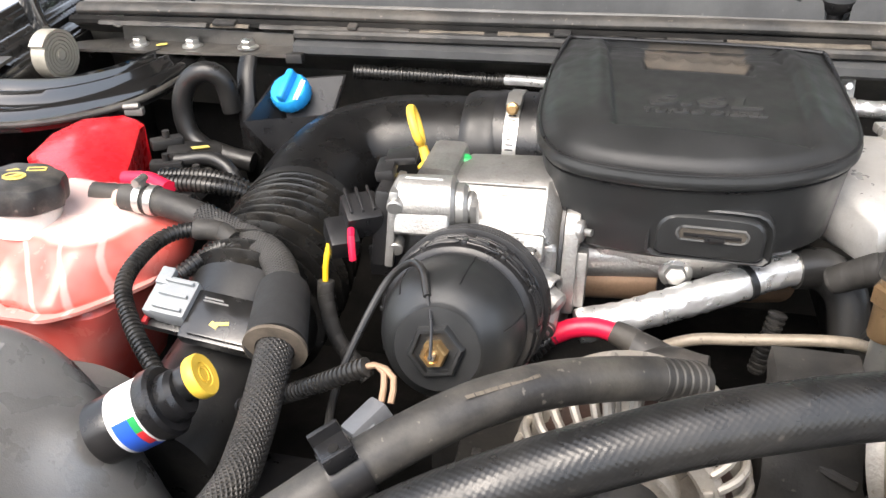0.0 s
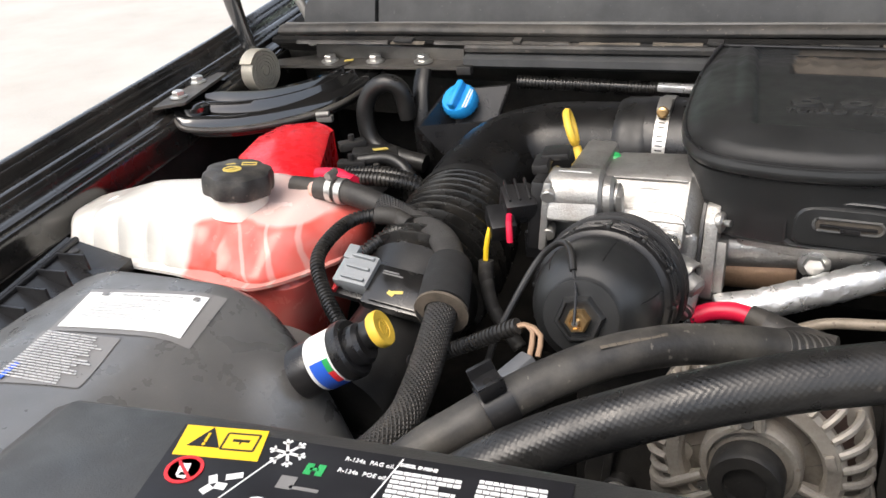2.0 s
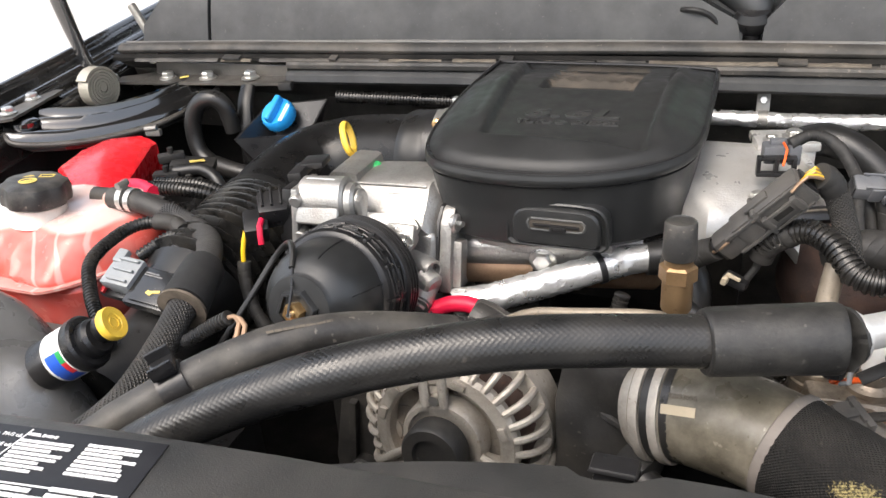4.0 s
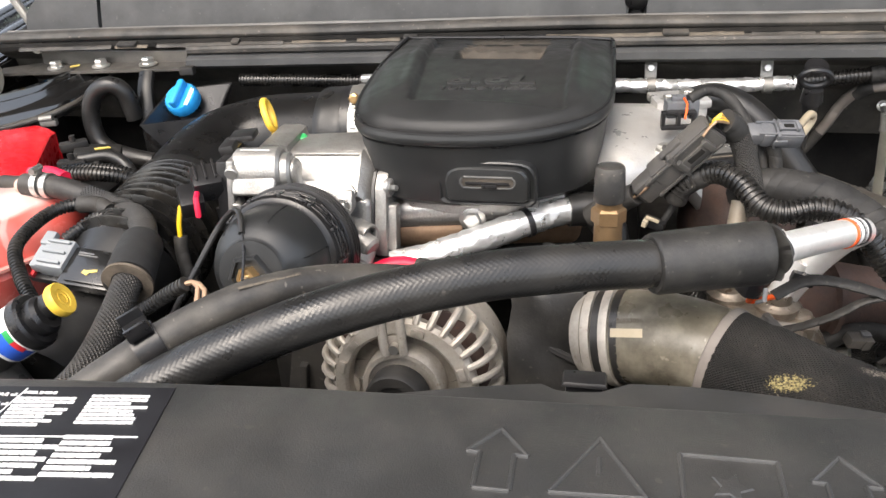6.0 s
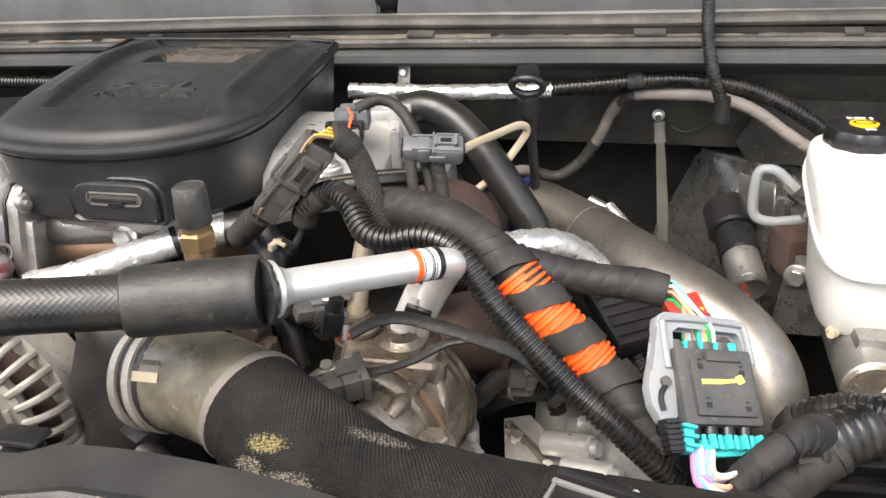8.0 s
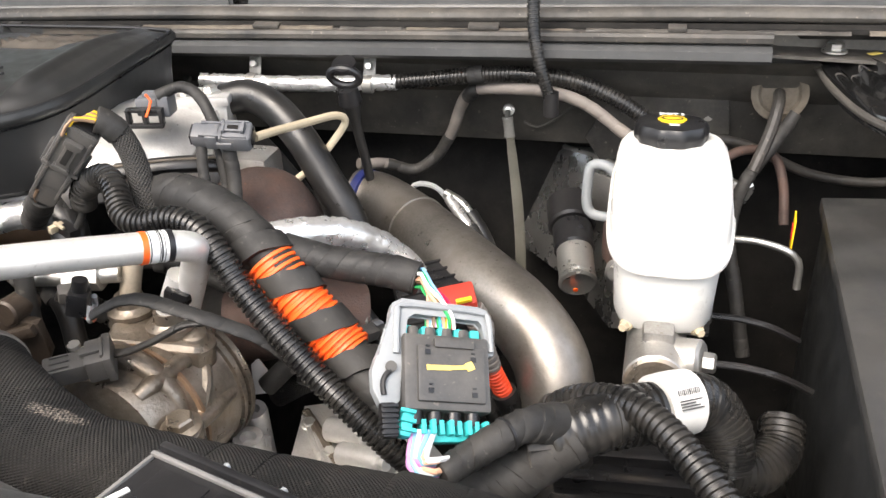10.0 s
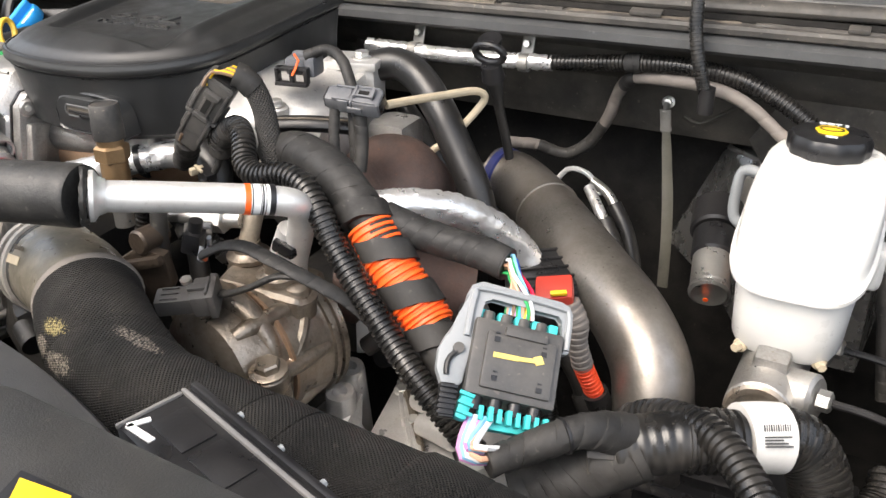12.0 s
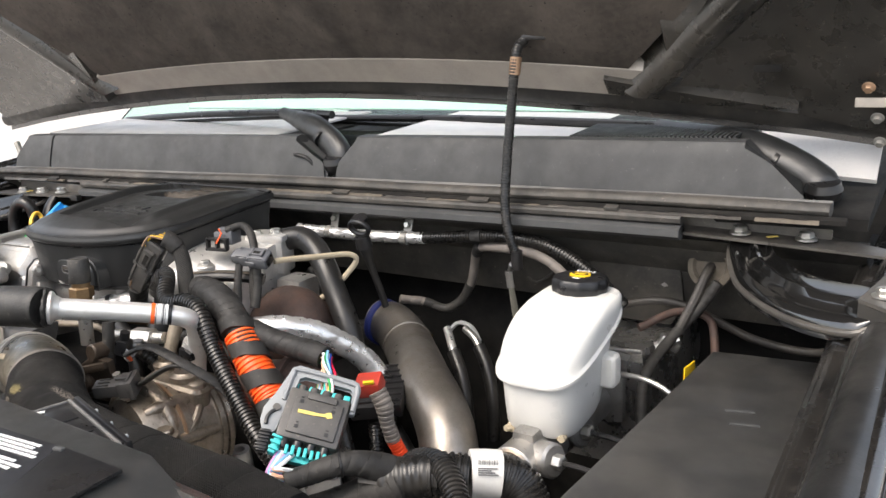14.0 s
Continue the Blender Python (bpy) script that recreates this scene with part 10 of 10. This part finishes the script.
    part("red_square", rbox((0.0015, 0.014, 0.014), pose(0.9372, 0.945, 1.168, 0, 0, -8), 0.0), M_REDL, yt)


def build_battery_side():
    ob = thing("battery_cover", (1.04, 0.75, 1.0), "large matt black battery cover box", "cover")
    lid = [(0.963, 0.962), (1.150, 0.985), (1.150, 0.45), (0.928, 0.45)]
    part("lid", prism(lid, 0.016, Matrix.Translation((0, 0, 1.186)), 0.004), M_COVER, ob)
    part("box", prism([(0.968, 0.955), (1.148, 0.975), (1.148, 0.455), (0.935, 0.455)], 0.30, Matrix.Translation((0, 0, 0.885)), 0.004), M_BOX, ob)
    part("moulded_mark", join(*[rbox((0.030, 0.004, 0.0012), pose(1.035 + 0.012 * k, 0.80 - 0.03 * k, 1.2024, 0, 0, 15), 0) for k in range(2)]), M_GREYPL, ob)
    rl = thing("fender_seal", (1.17, 0.6, 1.25), "thick black rubber seal along the driver side fender", "seal")
    part("seal", tube([(1.165, 0.35, 1.262), (1.168, 0.55, 1.275), (1.170, 0.75, 1.288), (1.172, 0.95, 1.300)], 0.028, 18, 0.02), M_RUBBER, rl)
    part("lip", tube([(1.150, 0.35, 1.240), (1.153, 0.55, 1.253), (1.155, 0.75, 1.266), (1.157, 0.95, 1.278)], 0.010, 10, 0.03), M_SEAL, rl)
    pv = thing("plastic_vent_tray", (0.84, 0.72, 0.95), "black slotted plastic tray below the harness", "tray")
    part("tray", rbox((0.20, 0.26, 0.012), pose(0.80, 0.62, 1.02, 4, 0, 4), 0.003), M_BLACK, pv)
    for k in range(6):
        part("slat", rbox((0.15, 0.014, 0.014), pose(0.79, 0.53 + 0.034 * k, 1.036, 4, 0, 4), 0.003), M_BLACK, pv)
    part("edge", rbox((0.014, 0.25, 0.022), pose(0.875, 0.62, 1.038, 4, 0, 4), 0.003), M_BLACK, pv)
    h = thing("taped_trunk_harness", (0.72, 0.58, 1.15), "thick taped trunk harness with corrugated ends and a white label", "harness")
    part("taped_branch", crinkled(taped([(0.650, 0.500, 1.170), (0.665, 0.519, 1.172), (0.682, 0.535, 1.177), (0.698, 0.552, 1.178), (0.712, 0.570, 1.170), (0.724, 0.586, 1.158)], [0.0100, 0.0110, 0.0116, 0.0125, 0.0150, 0.017], 18, 0.004), 0.0013, 72), M_TAPE, h)
    part("lower_trunk", crinkled(taped([(0.655, 0.535, 1.112), (0.688, 0.557, 1.124), (0.715, 0.575, 1.138), (0.735, 0.588, 1.148)], [0.022, 0.0225, 0.023, 0.0235], 24, 0.006), 0.0014, 73), M_TAPE, h)
    part("smooth_sleeve", tube([(0.716, 0.580, 1.146), (0.735, 0.590, 1.150), (0.755, 0.600, 1.154), (0.765, 0.604, 1.155)], 0.0238, 26, corr=(0.009, 0.0007)), M_CORR, h)
    part("corrugated_sleeve", tube([(0.762, 0.603, 1.155), (0.780, 0.612, 1.155), (0.798, 0.622, 1.152)], 0.0248, 26, corr=(0.0060, 0.0024)), M_CORR, h)
    for k, (x, y, z, a, b) in enumerate(((0.712, 0.560, 1.160, 40, 10), (0.720, 0.572, 1.168, 20, -25), (0.708, 0.556, 1.148, 65, 20))):
        part("torn_tape", rbox((0.020 - 0.004 * k, 0.013, 0.0012), pose(x, y, z, a, b, 30 + 20 * k), 0.0004), M_RUBBER_D, h, "frayed tape end")
    part("cable_tie", lathe([(0.0128, -0.0015), (0.0136, -0.001), (0.0136, 0.001), (0.0128, 0.0015)], axes((0.690, 0.543, 1.1778), (0.16, 0.17, 0.01)), 20), M_BLACK, h)
    part("label", tube([(0.797, 0.6285, 1.1515), (0.810, 0.638, 1.1505), (0.823, 0.647, 1.148)], 0.0268, 28, 0.005), M_PAPER, h, "white paper label with a barcode")
    bars_m = frame_of((0.8234, 0.6227, 1.1686), (0.81, 0.577, -0.11), (-0.322, 0.593, 0.740))
    part("barcode", join(*[rbox((0.0004 + 0.0004 * (k % 3 == 0), 0.005, 0.0005), bars_m @ pose(-0.010 + 0.0018 * k, 0.006, 0.0002), 0) for k in range(12)]), M_BLACKL, h)
    part("small_print", bars(bars_m @ pose(0, -0.004, 0.0003), 0.022, 0.009, 4, 55), M_MIDCONN, h)
    part("end_conduit", tube([(0.812, 0.645, 1.149), (0.838, 0.656, 1.140), (0.856, 0.653, 1.116), (0.862, 0.640, 1.085)], [0.0245, 0.0245, 0.0235, 0.022], 26, corr=(0.0050, 0.0014)), M_CORR, h)
    part("side_conduit", tube([(0.860, 0.640, 1.085), (0.885, 0.650, 1.080), (0.905, 0.675, 1.085), (0.910, 0.70, 1.10)], 0.020, 20, corr=(0.006, 0.002)), M_CORR, h)
    cc = thing("looped_conduit", (0.78, 0.6, 1.17), "black corrugated conduit looping over the trunk harness", "conduit")
    part("conduit", tube([(0.714, 0.626, 1.132), (0.724, 0.623, 1.148), (0.743, 0.617, 1.161), (0.767, 0.608, 1.169), (0.790, 0.593, 1.171), (0.813, 0.571, 1.165), (0.836, 0.545, 1.154), (0.860, 0.513, 1.140), (0.89, 0.48, 1.12)], 0.0135, 18, corr=(0.0060, 0.0022)), M_CORR, cc)
    part("taped_end", taped([(0.712, 0.627, 1.126), (0.714, 0.626, 1.134), (0.720, 0.6245, 1.144)], 0.0142, 16), M_TAPE, cc)


def build_wipers():
    for a, b, c, d, e in (((0.258, 1.100, 1.378), (0.256, 1.110, 1.410), (0.190, 1.132, 1.446), (0.070, 1.175, 1.470), (-0.60, 1.33, 1.428)),
                                          ((1.060, 1.108, 1.375), (1.052, 1.116, 1.398), (0.965, 1.142, 1.436), (0.800, 1.222, 1.454), (0.010, 1.340, 1.440))):
        ob = thing("windscreen_wiper", a, "black windscreen wiper lying at the foot of the glass", "wiper", group="windscreen wipers")
        part("pivot", join(rod(Vector(a) - Z * 0.03, Vector(a) + Z * 0.010, 0.012, 18), lathe([(0.012, -0.004), (0.021, 0.004), (0.024, 0.016), (0.020, 0.026), (0.0, 0.028)], pose(a[0], a[1], a[2], 12, 0, 0), 24)), M_BLACK, ob)
        part("arm", tube([a, b, c, d], [0.018, 0.024, 0.024, 0.012], 18, 0.008, flat=0.7), M_BOX, ob)
        part("hinge_cap", tube([Vector(b).lerp(Vector(c), 0.55), Vector(b).lerp(Vector(c), 0.62)], 0.0252, 18, flat=0.72), M_BLACK, ob)
        part("hose", tube([Vector(a) + Vector((-0.03, -0.012, -0.01)), Vector(a) + Vector((-0.05, -0.018, 0.02)), Vector(a) + Vector((-0.075, -0.02, 0.028)), Vector(a) + Vector((-0.10, 0.0, 0.022))], 0.0035, 8), M_DARK, ob)
        part("blade", tube([Vector(d) + Vector((0.14, -0.02, 0.0)), d, Vector(d).lerp(Vector(e), 0.5) + Z * 0.004, e], 0.0075, 10, 0.02), M_BLACK, ob)
        part("rubber", tube([Vector(d) + Vector((0.12, -0.012, -0.010)), Vector(d) + Vector((0, 0.008, -0.010)), Vector(e) + Vector((0, 0.008, -0.010))], 0.004, 8, 0.02), M_RUBBER, ob)


def build_engine_block():
    ob = thing("engine_block", (0.2, 0.75, 0.8), "grimy dark engine block filling the bottom of the bay", "engine")
    part("block", rbox((0.50, 0.52, 0.22), pose(0.13, 0.82, 0.87), 0.03), M_DEEP, ob)
    part("valve_cover", rbox((0.16, 0.44, 0.08), pose(-0.02, 0.86, 1.11, 0, 12), 0.02), M_DARK, ob)
    part("valve_cover", rbox((0.16, 0.40, 0.08), pose(0.36, 0.90, 1.08, 0, -12), 0.02), M_DARK, ob)
    part("front_cover", rbox((0.40, 0.05, 0.34), pose(0.10, 0.575, 0.99), 0.015), M_DEEP, ob)
    part("runner", tube([(0.0, 0.70, 1.238), (0.06, 0.705, 1.242), (0.12, 0.71, 1.245), (0.18, 0.73, 1.25)], 0.020, 18), M_CAST, ob, "aluminium intake runner")
    part("runner_flange", rbox((0.14, 0.03, 0.02), pose(0.09, 0.70, 1.252), 0.004), M_CAST, ob)
    for nm, x0, x1, y0, y1, z in (("splash_tray", -0.70, 1.12, -0.01, 1.22, 0.70),):
        part(nm, rbox((x1 - x0, y1 - y0, 0.02), pose((x0 + x1) / 2, (y0 + y1) / 2, z), 0.004), M_DEEP, ob)
    rad = thing("radiator", (0.2, 0.08, 0.7), "dark radiator core below the radiator cover", "radiator")
    part("core", rbox((1.30, 0.06, 0.60), pose(0.2, 0.06, 0.97), 0.005), M_DEEP, rad)
    part("fan_ring", rbox((1.1, 0.14, 0.36), pose(0.25, 0.17, 0.95), 0.02), M_DEEP, rad)


def build_deep_bay():
    """Looms, lines and fittings that fill the gap behind the compressor."""
    looms = (([(0.44, 0.66, 1.10), (0.47, 0.675, 1.125), (0.51, 0.68, 1.13), (0.55, 0.675, 1.115), (0.59, 0.66, 1.10)], 0.010, M_TAPE),
             ([(0.42, 0.70, 1.16), (0.46, 0.70, 1.145), (0.50, 0.70, 1.11), (0.52, 0.69, 1.06)], 0.009, M_CORR),
             ([(0.46, 0.76, 1.16), (0.50, 0.745, 1.15), (0.54, 0.72, 1.12), (0.57, 0.70, 1.07), (0.585, 0.69, 1.02)], 0.011, M_RUBBER),
             ([(0.585, 0.74, 1.12), (0.60, 0.72, 1.09), (0.62, 0.70, 1.05), (0.63, 0.69, 1.0)], 0.009, M_CORR),
             ([(0.60, 0.76, 1.10), (0.63, 0.75, 1.07), (0.655, 0.74, 1.02)], 0.012, M_RUBBER),
             ([(0.30, 0.66, 1.21), (0.335, 0.665, 1.225), (0.37, 0.67, 1.22), (0.41, 0.675, 1.20)], 0.008, M_TAPE),
             ([(0.29, 0.60, 1.225), (0.31, 0.612, 1.208), (0.325, 0.622, 1.185)], 0.0085, M_CORR),
             ([(0.235, 0.63, 1.235), (0.262, 0.62, 1.222), (0.285, 0.61, 1.20), (0.295, 0.60, 1.165)], 0.010, M_RUBBER))
    for pts, r, mt in looms:
        ob = thing("bay_loom", pts[0], "dark engine loom low behind the compressor", "loom", group="looms behind the compressor")
        part("sheath", tube(pts, r, 12, 0.006, (0.0048, 0.0014) if mt is M_CORR else None), mt, ob)
        part("tape_band", taped([Vector(pts[1]).lerp(Vector(pts[2]), 0.3), Vector(pts[1]).lerp(Vector(pts[2]), 0.6)], r * 1.12, 12), M_TAPE, ob)
    for p, q, r in (((0.455, 0.70, 1.085), (0.49, 0.685, 1.10), 0.006), ((0.53, 0.655, 1.09), (0.555, 0.64, 1.10), 0.007), ((0.495, 0.72, 1.14), (0.53, 0.715, 1.15), 0.005)):
        ob = thing("line_fitting", p, "zinc line fitting with a hexagon nut", "fitting", group="line fittings")
        part("line", rod(p, q, r, 12), M_STEEL, ob)
        part("nut", lathe([(r * 1.7, -0.005), (r * 1.7, 0.006)], axes(Vector(p).lerp(Vector(q), 0.35), Vector(q) - Vector(p)), 6), M_STEEL, ob)
    for x, y, z, a in ((0.485, 0.655, 1.135, 20), (0.565, 0.665, 1.125, -30), (0.318, 0.585, 1.235, 40), (0.535, 0.705, 1.145, 60)):
        ob = thing("small_connector", (x, y, z), "small dark connector on the lower loom", "connector", group="small connectors")
        mm = pose(x, y, z, 15, 10, a)
        part("housing", join(rbox((0.024, 0.014, 0.012), mm, 0.002), rbox((0.010, 0.017, 0.014), mm @ pose(0.008, 0, 0), 0.002)), M_MIDCONN, ob)
        part("latch", rbox((0.010, 0.006, 0.003), mm @ pose(0.006, 0, 0.008), 0.001), M_SLATE, ob)


build_manifold()
build_deep_bay()
build_wiring()
build_pipes_right()
build_radiator_hose()
build_compressor()
build_brakes()
build_battery_side()
build_wipers()
build_engine_block()
